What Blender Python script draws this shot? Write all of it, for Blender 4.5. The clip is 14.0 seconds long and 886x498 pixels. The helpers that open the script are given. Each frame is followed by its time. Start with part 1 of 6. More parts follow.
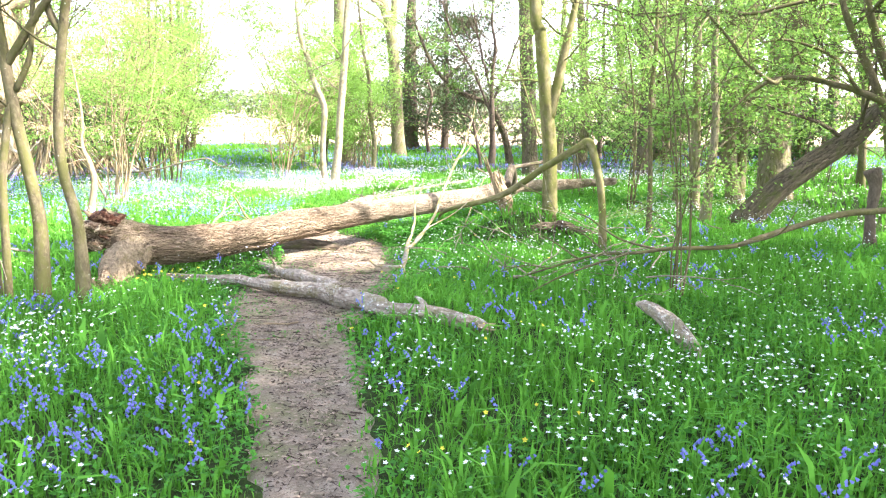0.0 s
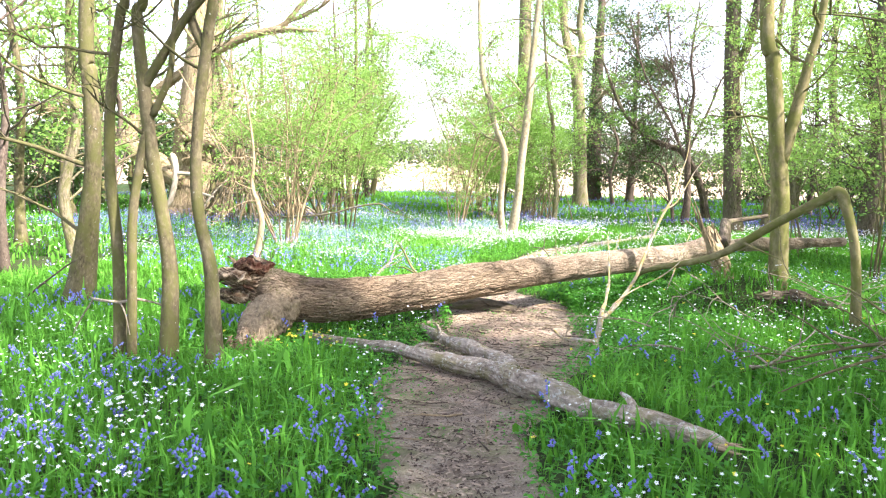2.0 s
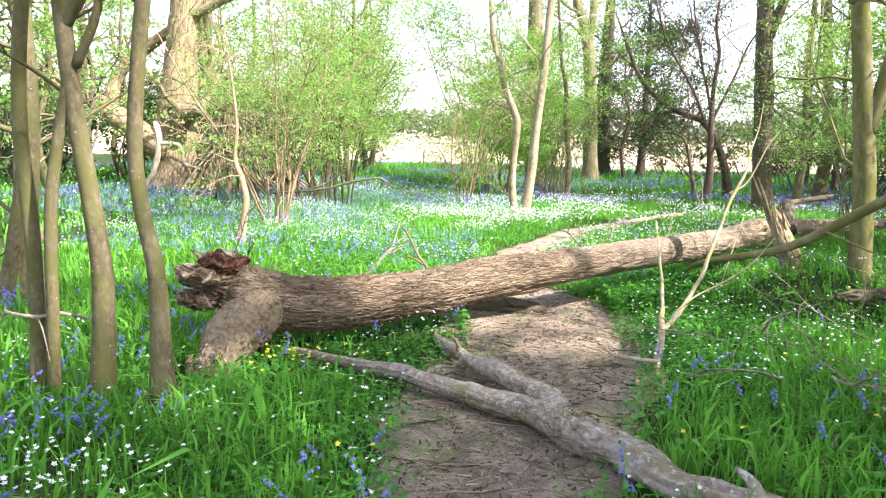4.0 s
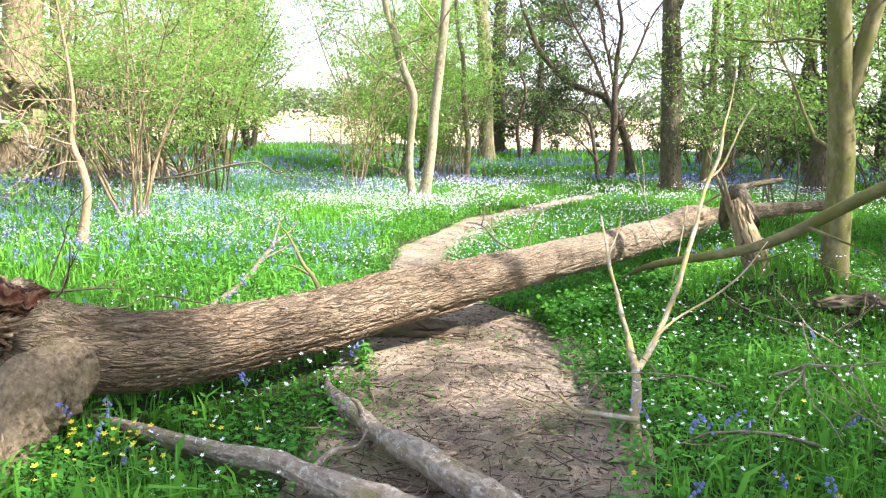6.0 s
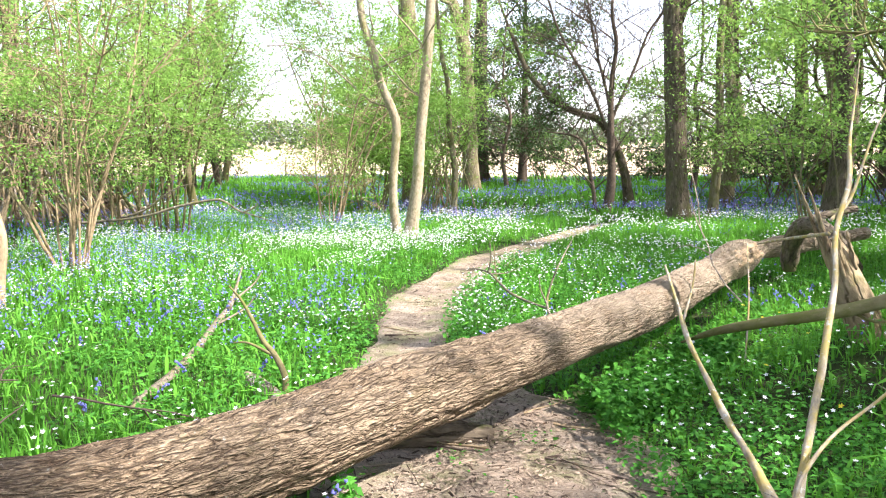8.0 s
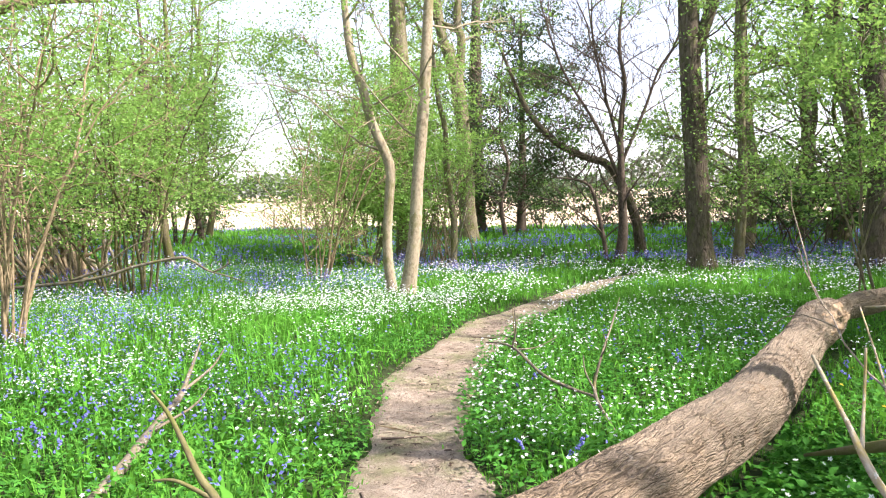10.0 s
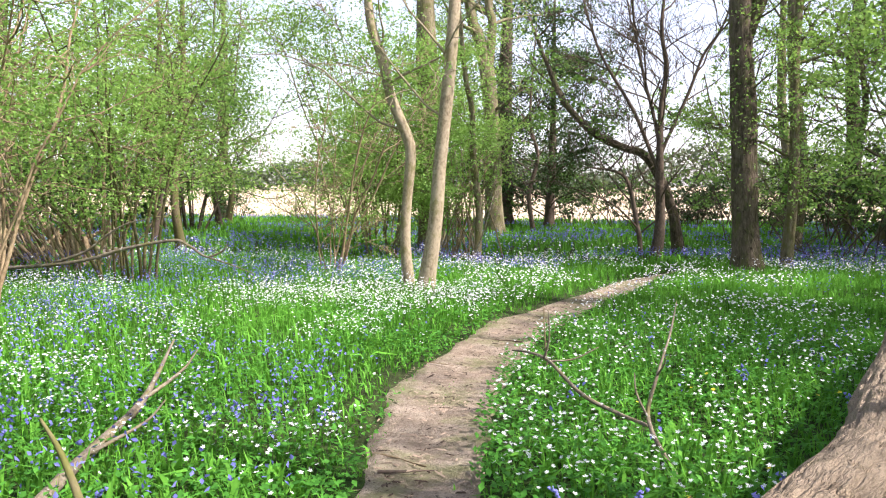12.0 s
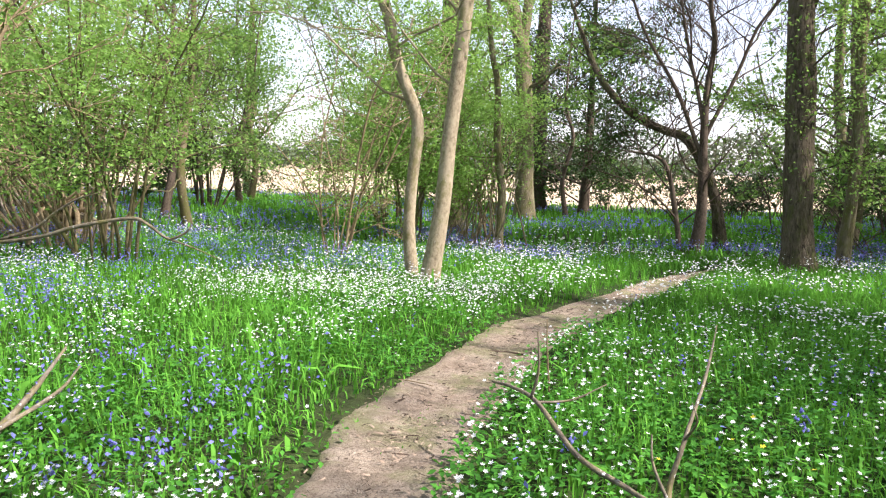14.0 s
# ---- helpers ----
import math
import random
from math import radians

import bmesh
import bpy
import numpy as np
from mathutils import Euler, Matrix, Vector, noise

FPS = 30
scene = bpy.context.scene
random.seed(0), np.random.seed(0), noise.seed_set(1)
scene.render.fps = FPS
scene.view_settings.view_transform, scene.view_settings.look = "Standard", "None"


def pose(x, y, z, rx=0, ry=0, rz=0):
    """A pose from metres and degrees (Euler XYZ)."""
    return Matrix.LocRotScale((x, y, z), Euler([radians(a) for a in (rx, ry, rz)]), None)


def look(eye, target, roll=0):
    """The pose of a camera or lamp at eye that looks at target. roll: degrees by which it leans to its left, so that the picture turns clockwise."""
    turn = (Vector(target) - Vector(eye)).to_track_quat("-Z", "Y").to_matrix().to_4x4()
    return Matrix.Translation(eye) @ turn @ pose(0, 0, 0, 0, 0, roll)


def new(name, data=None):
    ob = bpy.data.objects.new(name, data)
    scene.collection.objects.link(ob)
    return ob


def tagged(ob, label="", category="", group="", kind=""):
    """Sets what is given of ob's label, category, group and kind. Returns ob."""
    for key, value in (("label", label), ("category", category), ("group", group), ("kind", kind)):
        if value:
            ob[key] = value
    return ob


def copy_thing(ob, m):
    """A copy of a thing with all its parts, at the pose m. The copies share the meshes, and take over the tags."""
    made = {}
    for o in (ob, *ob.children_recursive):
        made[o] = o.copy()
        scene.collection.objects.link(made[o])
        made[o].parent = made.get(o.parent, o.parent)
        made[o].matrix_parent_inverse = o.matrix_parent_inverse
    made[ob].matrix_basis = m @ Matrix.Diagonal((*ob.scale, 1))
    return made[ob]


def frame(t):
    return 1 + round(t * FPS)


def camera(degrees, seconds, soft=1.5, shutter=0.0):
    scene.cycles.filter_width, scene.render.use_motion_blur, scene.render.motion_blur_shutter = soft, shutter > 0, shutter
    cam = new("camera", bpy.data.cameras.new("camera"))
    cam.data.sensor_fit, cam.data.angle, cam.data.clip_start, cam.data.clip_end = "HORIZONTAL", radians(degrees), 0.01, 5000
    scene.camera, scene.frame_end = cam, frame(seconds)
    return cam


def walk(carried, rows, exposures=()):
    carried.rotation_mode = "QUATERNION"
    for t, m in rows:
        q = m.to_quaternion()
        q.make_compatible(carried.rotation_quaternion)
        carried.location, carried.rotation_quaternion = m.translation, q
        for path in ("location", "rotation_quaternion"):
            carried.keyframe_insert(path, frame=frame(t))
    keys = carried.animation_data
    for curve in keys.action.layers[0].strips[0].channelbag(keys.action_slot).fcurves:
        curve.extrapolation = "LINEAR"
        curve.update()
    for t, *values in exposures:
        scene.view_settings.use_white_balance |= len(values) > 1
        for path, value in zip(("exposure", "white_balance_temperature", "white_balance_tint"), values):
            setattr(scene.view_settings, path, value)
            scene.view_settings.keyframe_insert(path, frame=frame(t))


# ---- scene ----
cam = camera(57.0, 14.0, soft=1.2)
PATH = [
    (0, (0.82, 1.172, 1.828), (0.627, 3.137, 1.507), 0.2),
    (0.5, (0.694, 1.61, 1.781), (0.424, 3.574, 1.514), 0.4),
    (1, (0.56, 2.058, 1.75), (0.127, 3.997, 1.519), 0.8),
    (1.5, (0.464, 2.457, 1.737), (-0.15, 4.346, 1.509), 1.0),
    (2, (0.371, 2.887, 1.692), (-0.241, 4.781, 1.49), 1.0),
    (2.5, (0.221, 3.238, 1.699), (-0.295, 5.159, 1.49), 0.4),
    (3, (0.013, 3.645, 1.685), (-0.57, 5.547, 1.475), 1.1),
    (3.2, (-0.059, 3.809, 1.69), (-0.674, 5.701, 1.478), 0.7),
    (5.3, (-0.641, 5.531, 1.662), (-1.172, 7.423, 1.289), 3.0),
    (5.5, (-0.697, 5.728, 1.635), (-1.17, 7.645, 1.32), 2.2),
    (6, (-0.874, 6.176, 1.651), (-1.216, 8.121, 1.334), 1.1),
    (6.5, (-0.987, 6.587, 1.644), (-1.379, 8.532, 1.388), 0.8),
    (7, (-1.093, 7.013, 1.646), (-1.506, 8.955, 1.411), 0.7),
    (7.5, (-1.245, 7.414, 1.605), (-1.65, 9.359, 1.374), 0.7),
    (8, (-1.35, 7.894, 1.599), (-1.646, 9.857, 1.353), -0.2),
    (8.5, (-1.459, 8.326, 1.594), (-1.744, 10.296, 1.404), -0.3),
    (9, (-1.594, 8.757, 1.567), (-1.889, 10.728, 1.393), 0.8),
    (9.2, (-1.648, 8.95, 1.564), (-1.928, 10.924, 1.407), -1.1),
    (11.3, (-1.827, 10.195, 1.468), (-2.099, 12.174, 1.357), -0.9),
    (11.5, (-1.862, 10.303, 1.462), (-2.103, 12.284, 1.322), -0.3),
    (12, (-1.855, 10.63, 1.429), (-2.194, 12.596, 1.289), 0.4),
    (12.5, (-1.784, 10.944, 1.437), (-2.17, 12.901, 1.292), 1.7),
    (13, (-1.748, 11.302, 1.423), (-1.922, 13.291, 1.308), 0.1),
    (13.5, (-1.747, 11.592, 1.44), (-1.939, 13.579, 1.317), -0.7),
    (14, (-1.716, 12.008, 1.408), (-2.144, 13.953, 1.223), 2.0),
]
walk(cam, [(t, look(eye, target, roll)) for t, eye, target, roll in PATH],
     [(0.0, 2.63, 6270, 20), (1.5, 2.25, 6260, 21), (3.0, 1.88, 6250, 22), (5.5, 1.78, 6230, 19), (6.5, 1.74, 6230, 19), (8.0, 1.65, 6240, 20), (9.0, 1.5, 6260, 21), (11.5, 1.1, 6290, 24), (14.0, 0.97, 6290, 22)])

# ---- light ----
SUN_ELEV, SUN_AZ = radians(46), radians(103)   # azimuth clockwise from +y
world = bpy.data.worlds.new("sky")
scene.world = world
world.use_nodes = True
wt = world.node_tree
sky = wt.nodes.new("ShaderNodeTexSky")
sky.sky_type, sky.sun_disc = "NISHITA", False
sky.sun_elevation, sky.sun_rotation = SUN_ELEV, SUN_AZ
sky.air_density, sky.dust_density, sky.ozone_density = 1.0, 1.5, 1.0
wt.nodes["Background"].inputs["Strength"].default_value = 0.19
haze = wt.nodes.new("ShaderNodeMix")          # thin high haze pales the blue
haze.data_type = "RGBA"
haze.inputs[0].default_value = 0.5
grey = wt.nodes.new("ShaderNodeRGBToBW")
wt.links.new(sky.outputs[0], grey.inputs[0])
wt.links.new(sky.outputs[0], haze.inputs[6])
wt.links.new(grey.outputs[0], haze.inputs[7])
wt.links.new(haze.outputs[2], wt.nodes["Background"].inputs["Color"])
sun = new("sun", bpy.data.lights.new("sun", "SUN"))
sun.data.energy, sun.data.angle, sun.data.color = 5.0, radians(0.9), (1.0, 0.96, 0.88)
sun_to = Vector((math.sin(SUN_AZ) * math.cos(SUN_ELEV), math.cos(SUN_AZ) * math.cos(SUN_ELEV), math.sin(SUN_ELEV)))
sun.matrix_world = look(sun_to * 60, (0, 0, 0))


# ---- materials ----
def nodes_for(name, rough=0.8, spec=0.25):
    m = bpy.data.materials.new(name)
    m.use_nodes = True
    t = m.node_tree
    p = t.nodes["Principled BSDF"]
    p.inputs["Roughness"].default_value = rough
    p.inputs["Specular IOR Level"].default_value = spec
    return m, t, p


def ramp(t, fac, stops):
    r = t.nodes.new("ShaderNodeValToRGB")
    while len(r.color_ramp.elements) < len(stops):
        r.color_ramp.elements.new(0.5)
    for e, (pos, c) in zip(r.color_ramp.elements, stops):
        e.position, e.color = pos, (*c, 1)
    t.links.new(fac, r.inputs[0])
    return r.outputs[0]


def noise_node(t, vec, scale, detail=4, rough=0.6, stretch=None):
    n = t.nodes.new("ShaderNodeTexNoise")
    n.inputs["Scale"].default_value, n.inputs["Detail"].default_value, n.inputs["Roughness"].default_value = scale, detail, rough
    if stretch:
        k = t.nodes.new("ShaderNodeMapping")
        k.inputs["Scale"].default_value = stretch
        t.links.new(vec, k.inputs[0])
        vec = k.outputs[0]
    t.links.new(vec, n.inputs["Vector"])
    return n.outputs[0]


def mixc(t, fac, a, b, mode="MIX"):
    n = t.nodes.new("ShaderNodeMix")
    n.data_type, n.blend_type = "RGBA", mode
    for s, v in ((n.inputs[0], fac), (n.inputs[6], a), (n.inputs[7], b)):
        if isinstance(v, (int, float)):
            s.default_value = v
        elif isinstance(v, tuple):
            s.default_value = (*v, 1)
        else:
            t.links.new(v, s)
    return n.outputs[2]


def bump(t, p, height, strength, dist):
    b = t.nodes.new("ShaderNodeBump")
    b.inputs["Strength"].default_value, b.inputs["Distance"].default_value = strength, dist
    t.links.new(height, b.inputs["Height"])
    t.links.new(b.outputs[0], p.inputs["Normal"])


def attr(t, name):
    a = t.nodes.new("ShaderNodeAttribute")
    a.attribute_name = name
    return a.outputs["Vector"]


def bark_mat(name, dark, mid, light, moss=None, moss_amount=0.0, ridge=60.0, lichen=0.0, depth=0.006, stretch=0.14, crack=0.0, plate=30.0):
    """Bark whose fissures run along the limb; 'grain' holds cross-section place and length."""
    m, t, p = nodes_for(name, 0.9, 0.15)
    g = attr(t, "grain")
    fine = noise_node(t, g, ridge, 5, 0.65, (1, 1, stretch))
    big = noise_node(t, g, 5.0, 4, 0.6, (1, 1, 0.5))
    c = ramp(t, fine, [(0.32, dark), (0.5, mid), (0.68, light)])
    c = mixc(t, ramp(t, big, [(0.35, (0, 0, 0)), (0.65, (0.55, 0.55, 0.55))]), c, light)
    height = fine
    if crack:
        warp = t.nodes.new("ShaderNodeTexNoise")
        warp.inputs["Scale"].default_value, warp.inputs["Detail"].default_value = 9.0, 3
        t.links.new(g, warp.inputs["Vector"])
        bent = t.nodes.new("ShaderNodeMix")
        bent.data_type, bent.blend_type = "RGBA", "LINEAR_LIGHT"
        bent.inputs[0].default_value = 0.035
        t.links.new(g, bent.inputs[6])
        t.links.new(warp.outputs["Color"], bent.inputs[7])
        k = t.nodes.new("ShaderNodeMapping")
        k.inputs["Scale"].default_value = (1, 1, 0.15)
        t.links.new(bent.outputs[2], k.inputs[0])
        v = t.nodes.new("ShaderNodeTexVoronoi")
        v.feature = "DISTANCE_TO_EDGE"
        v.inputs["Scale"].default_value = plate
        t.links.new(k.outputs[0], v.inputs["Vector"])
        gap = ramp(t, v.outputs[0], [(0.0, (1, 1, 1)), (0.09, (0, 0, 0))])
        some = ramp(t, noise_node(t, g, 16.0, 3, 0.6, (1, 1, 0.4)), [(0.38, (0, 0, 0)), (0.6, (1, 1, 1))])
        gap = mixc(t, 1.0, gap, some, "MULTIPLY")
        c = mixc(t, mixc(t, 1.0, gap, (crack, crack, crack), "MULTIPLY"), c, dark)
        h = t.nodes.new("ShaderNodeMath")
        h.operation = "MULTIPLY_ADD"
        h.inputs[1].default_value = -0.8
        t.links.new(gap, h.inputs[0])
        t.links.new(fine, h.inputs[2])
        height = h.outputs[0]
    if moss:
        k = noise_node(t, g, 7.0, 5, 0.7, (1, 1, 0.6))
        lo = 0.75 - moss_amount * 0.5
        c = mixc(t, ramp(t, k, [(lo - 0.06, (0, 0, 0)), (lo + 0.08, (0.85, 0.85, 0.85))]), c, moss)
    if lichen:
        k = noise_node(t, g, 30.0, 4, 0.6)
        c = mixc(t, ramp(t, k, [(0.72 - lichen * 0.25, (0, 0, 0)), (0.76 - lichen * 0.25, (0.7, 0.7, 0.7))]), c, (0.50, 0.50, 0.42))
    t.links.new(c, p.inputs["Base Color"])
    bump(t, p, height, 1.0, depth)
    return m


def leaf_mat(name, a, b, trans=0.45, tcol=None, rough=0.45, gloss=0.3):
    """Thin leaves: each its own shade, letting light through."""
    m, t, p = nodes_for(name, rough, gloss)
    geo = t.nodes.new("ShaderNodeNewGeometry")
    c = ramp(t, geo.outputs["Random Per Island"], [(0.0, a), (1.0, b)])
    big = noise_node(t, geo.outputs["Position"], 0.7, 3)
    c = mixc(t, ramp(t, big, [(0.3, (0, 0, 0)), (0.7, (0.5, 0.5, 0.5))]), c, b)
    t.links.new(c, p.inputs["Base Color"])
    tr = t.nodes.new("ShaderNodeBsdfTranslucent")
    tc = mixc(t, 0.5, c, tcol or b)
    t.links.new(tc, tr.inputs["Color"])
    mx = t.nodes.new("ShaderNodeMixShader")
    mx.inputs[0].default_value = trans
    t.links.new(p.outputs[0], mx.inputs[1])
    t.links.new(tr.outputs[0], mx.inputs[2])
    t.links.new(mx.outputs[0], t.nodes["Material Output"].inputs[0])
    return m


def soil_mat():
    m, t, p = nodes_for("bare trodden soil", 0.95, 0.1)
    pos = t.nodes.new("ShaderNodeNewGeometry").outputs["Position"]
    fine = noise_node(t, pos, 75.0, 6, 0.75)
    mid = noise_node(t, pos, 5.0, 5, 0.65)
    big = noise_node(t, pos, 0.9, 4, 0.6)
    c = ramp(t, mid, [(0.3, (0.175, 0.14, 0.10)), (0.5, (0.305, 0.248, 0.18)), (0.7, (0.43, 0.36, 0.268))])
    c = mixc(t, ramp(t, fine, [(0.38, (0.65, 0.65, 0.65)), (0.52, (0, 0, 0))]), c, (0.075, 0.05, 0.033))
    c = mixc(t, ramp(t, big, [(0.45, (0, 0, 0)), (0.7, (0.5, 0.5, 0.5))]), c, (0.30, 0.215, 0.15))
    green = noise_node(t, pos, 2.3, 6, 0.7)
    c = mixc(t, ramp(t, green, [(0.47, (0, 0, 0)), (0.62, (0.7, 0.7, 0.7))]), c, (0.17, 0.18, 0.075))
    v = t.nodes.new("ShaderNodeTexVoronoi")
    v.inputs["Scale"].default_value = 105.0
    t.links.new(pos, v.inputs["Vector"])
    c = mixc(t, ramp(t, v.outputs[0], [(0.1, (0.6, 0.6, 0.6)), (0.22, (0, 0, 0))]), c, (0.36, 0.30, 0.235))
    t.links.new(c, p.inputs["Base Color"])
    bump(t, p, fine, 1.0, 0.014)
    return m


def floor_mat():
    m, t, p = nodes_for("woodland floor", 0.95, 0.1)
    pos = t.nodes.new("ShaderNodeNewGeometry").outputs["Position"]
    mid = noise_node(t, pos, 9.0, 6, 0.7)
    big = noise_node(t, pos, 0.5, 4)
    c = ramp(t, mid, [(0.3, (0.012, 0.018, 0.006)), (0.5, (0.026, 0.05, 0.011)), (0.7, (0.048, 0.09, 0.018))])
    c = mixc(t, ramp(t, big, [(0.4, (0, 0, 0)), (0.7, (0.35, 0.35, 0.35))]), c, (0.10, 0.08, 0.05))
    t.links.new(c, p.inputs["Base Color"])
    bump(t, p, mid, 1.0, 0.05)
    return m


def field_mat():
    m, t, p = nodes_for("pale dry field", 0.95, 0.1)
    pos = t.nodes.new("ShaderNodeNewGeometry").outputs["Position"]
    a = noise_node(t, pos, 0.5, 6, 0.7, (1, 0.25, 1))
    b = noise_node(t, pos, 0.06, 3)
    c = ramp(t, a, [(0.3, (0.42, 0.32, 0.19)), (0.55, (0.58, 0.47, 0.30)), (0.75, (0.66, 0.57, 0.40))])
    c = mixc(t, ramp(t, b, [(0.45, (0, 0, 0)), (0.65, (0.5, 0.5, 0.5))]), c, (0.50, 0.36, 0.24))
    t.links.new(c, p.inputs["Base Color"])
    bump(t, p, a, 0.6, 0.2)
    return m


def plain_mat(name, a, b, scale=12.0, rough=0.7, island=False):
    m, t, p = nodes_for(name, rough, 0.3)
    geo = t.nodes.new("ShaderNodeNewGeometry")
    f = geo.outputs["Random Per Island"] if island else noise_node(t, geo.outputs["Position"], scale, 5, 0.65)
    c = ramp(t, f, [(0.25, a), (0.75, b)])
    t.links.new(c, p.inputs["Base Color"])
    return m


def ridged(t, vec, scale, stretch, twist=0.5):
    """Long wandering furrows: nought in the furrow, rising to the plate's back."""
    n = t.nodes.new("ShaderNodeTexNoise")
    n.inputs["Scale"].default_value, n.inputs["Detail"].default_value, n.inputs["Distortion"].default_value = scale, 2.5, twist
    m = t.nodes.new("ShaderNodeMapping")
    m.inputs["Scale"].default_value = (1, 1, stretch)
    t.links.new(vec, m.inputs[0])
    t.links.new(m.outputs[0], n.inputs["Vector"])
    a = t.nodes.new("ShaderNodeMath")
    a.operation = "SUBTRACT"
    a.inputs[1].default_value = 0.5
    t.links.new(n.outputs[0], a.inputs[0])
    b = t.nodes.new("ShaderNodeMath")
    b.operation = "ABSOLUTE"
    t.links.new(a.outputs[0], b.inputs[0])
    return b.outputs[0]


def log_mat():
    """Tan-brown bark with long furrows, their shade painted dark, between corky plates."""
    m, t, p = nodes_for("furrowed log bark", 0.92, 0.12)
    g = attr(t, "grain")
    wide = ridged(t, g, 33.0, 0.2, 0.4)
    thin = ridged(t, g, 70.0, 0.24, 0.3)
    grit = noise_node(t, g, 130.0, 4, 0.7, (1, 1, 0.5))
    big = noise_node(t, g, 2.2, 4, 0.6, (1, 1, 0.6))
    c = ramp(t, grit, [(0.3, (0.155, 0.108, 0.064)), (0.5, (0.255, 0.183, 0.11)), (0.7, (0.37, 0.283, 0.183))])
    c = mixc(t, ramp(t, big, [(0.42, (0, 0, 0)), (0.62, (0.6, 0.6, 0.6))]), c, (0.40, 0.315, 0.21))
    rubbed = ramp(t, noise_node(t, g, 1.7, 4, 0.65, (1, 1, 0.7)), [(0.45, (1, 1, 1)), (0.62, (0.5, 0.5, 0.5))])
    # furrow shade goes into the colour: thin furrows, then wide ones
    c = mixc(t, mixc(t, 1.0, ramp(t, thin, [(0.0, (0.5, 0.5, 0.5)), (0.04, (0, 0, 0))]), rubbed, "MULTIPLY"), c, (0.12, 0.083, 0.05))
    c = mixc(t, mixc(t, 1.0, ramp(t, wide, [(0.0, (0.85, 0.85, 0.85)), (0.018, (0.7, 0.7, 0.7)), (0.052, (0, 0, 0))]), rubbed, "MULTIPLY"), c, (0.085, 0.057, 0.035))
    spots = noise_node(t, g, 26.0, 4, 0.6)
    c = mixc(t, ramp(t, spots, [(0.66, (0, 0, 0)), (0.70, (0.75, 0.75, 0.75))]), c, (0.46, 0.42, 0.33))
    green = noise_node(t, g, 3.6, 5, 0.7)
    c = mixc(t, ramp(t, green, [(0.58, (0, 0, 0)), (0.75, (0.5, 0.5, 0.5))]), c, (0.13, 0.125, 0.045))
    # bark worn thin and pale along the upper half of the trunk
    cut = t.nodes.new("ShaderNodeSeparateXYZ")
    t.links.new(g, cut.inputs[0])
    part_way = t.nodes.new("ShaderNodeMapRange")
    part_way.inputs["From Min"].default_value = 2.7
    part_way.inputs["From Max"].default_value = 4.4
    t.links.new(cut.outputs[2], part_way.inputs["Value"])
    thin_bark = mixc(t, 1.0, ramp(t, part_way.outputs[0], [(0.0, (0, 0, 0)), (1.0, (0.7, 0.7, 0.7))]), ramp(t, noise_node(t, g, 7.0, 5, 0.65), [(0.36, (0.25, 0.25, 0.25)), (0.5, (1, 1, 1))]), "MULTIPLY")
    c = mixc(t, thin_bark, c, (0.35, 0.285, 0.20))
    t.links.new(c, p.inputs["Base Color"])
    up = ramp(t, wide, [(0.0, (0, 0, 0)), (0.07, (0.7, 0.7, 0.7)), (0.2, (1, 1, 1))])
    fine = ramp(t, thin, [(0.0, (0, 0, 0)), (0.1, (1, 1, 1))])
    h = mixc(t, 0.3, up, fine)
    h = mixc(t, 0.15, h, grit)
    h = mixc(t, thin_bark, h, mixc(t, 0.5, grit, (0.8, 0.8, 0.8)))
    bump(t, p, h, 1.0, 0.06)
    return m


def rotten_mat(name, a, b, c0, d, stain, layer=1.8):
    """Decayed wood that comes off in thin plates."""
    m, t, p = nodes_for(name, 0.9, 0.12)
    g = attr(t, "grain")
    n = noise_node(t, g, 24.0, 7, 0.75, (0.3, layer, 0.3))
    k = noise_node(t, g, 6.0, 4, 0.6)
    c = ramp(t, n, [(0.39, a), (0.475, b), (0.56, c0), (0.68, d)])
    c = mixc(t, ramp(t, k, [(0.52, (0, 0, 0)), (0.68, (0.7, 0.7, 0.7))]), c, stain)
    t.links.new(c, p.inputs["Base Color"])
    bump(t, p, n, 1.0, 0.03)
    return m


M_SOIL, M_FLOOR, M_FIELD = soil_mat(), floor_mat(), field_mat()
M_ROT = rotten_mat("pale layered rotten wood", (0.028, 0.018, 0.012), (0.16, 0.115, 0.07), (0.37, 0.29, 0.185), (0.60, 0.51, 0.37), (0.20, 0.12, 0.065))
M_CURL = rotten_mat("pale torn root fibre", (0.09, 0.055, 0.03), (0.24, 0.165, 0.095), (0.40, 0.30, 0.185), (0.56, 0.46, 0.32), (0.27, 0.18, 0.10), 1.0)
M_RED = rotten_mat("red-brown rotten heartwood", (0.014, 0.008, 0.006), (0.085, 0.042, 0.025), (0.20, 0.12, 0.07), (0.38, 0.28, 0.18), (0.11, 0.04, 0.022))
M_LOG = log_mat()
M_ROOT = bark_mat("torn brown root wood", (0.03, 0.021, 0.012), (0.16, 0.12, 0.073), (0.33, 0.26, 0.165), (0.15, 0.125, 0.05), 0.3, ridge=34, depth=0.03, stretch=0.5)
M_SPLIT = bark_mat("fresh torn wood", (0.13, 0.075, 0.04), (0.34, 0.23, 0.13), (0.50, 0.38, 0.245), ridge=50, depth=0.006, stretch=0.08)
M_PALE = bark_mat("smooth pale ash bark", (0.13, 0.10, 0.06), (0.28, 0.225, 0.14), (0.40, 0.34, 0.23), (0.18, 0.165, 0.065), 0.35, ridge=30, lichen=0.2, depth=0.003, stretch=0.6)
M_GREEN = bark_mat("greenish young bark", (0.035, 0.027, 0.016), (0.10, 0.08, 0.043), (0.19, 0.16, 0.09), (0.10, 0.10, 0.03), 0.5, ridge=35, lichen=0.14, depth=0.004, stretch=0.5)
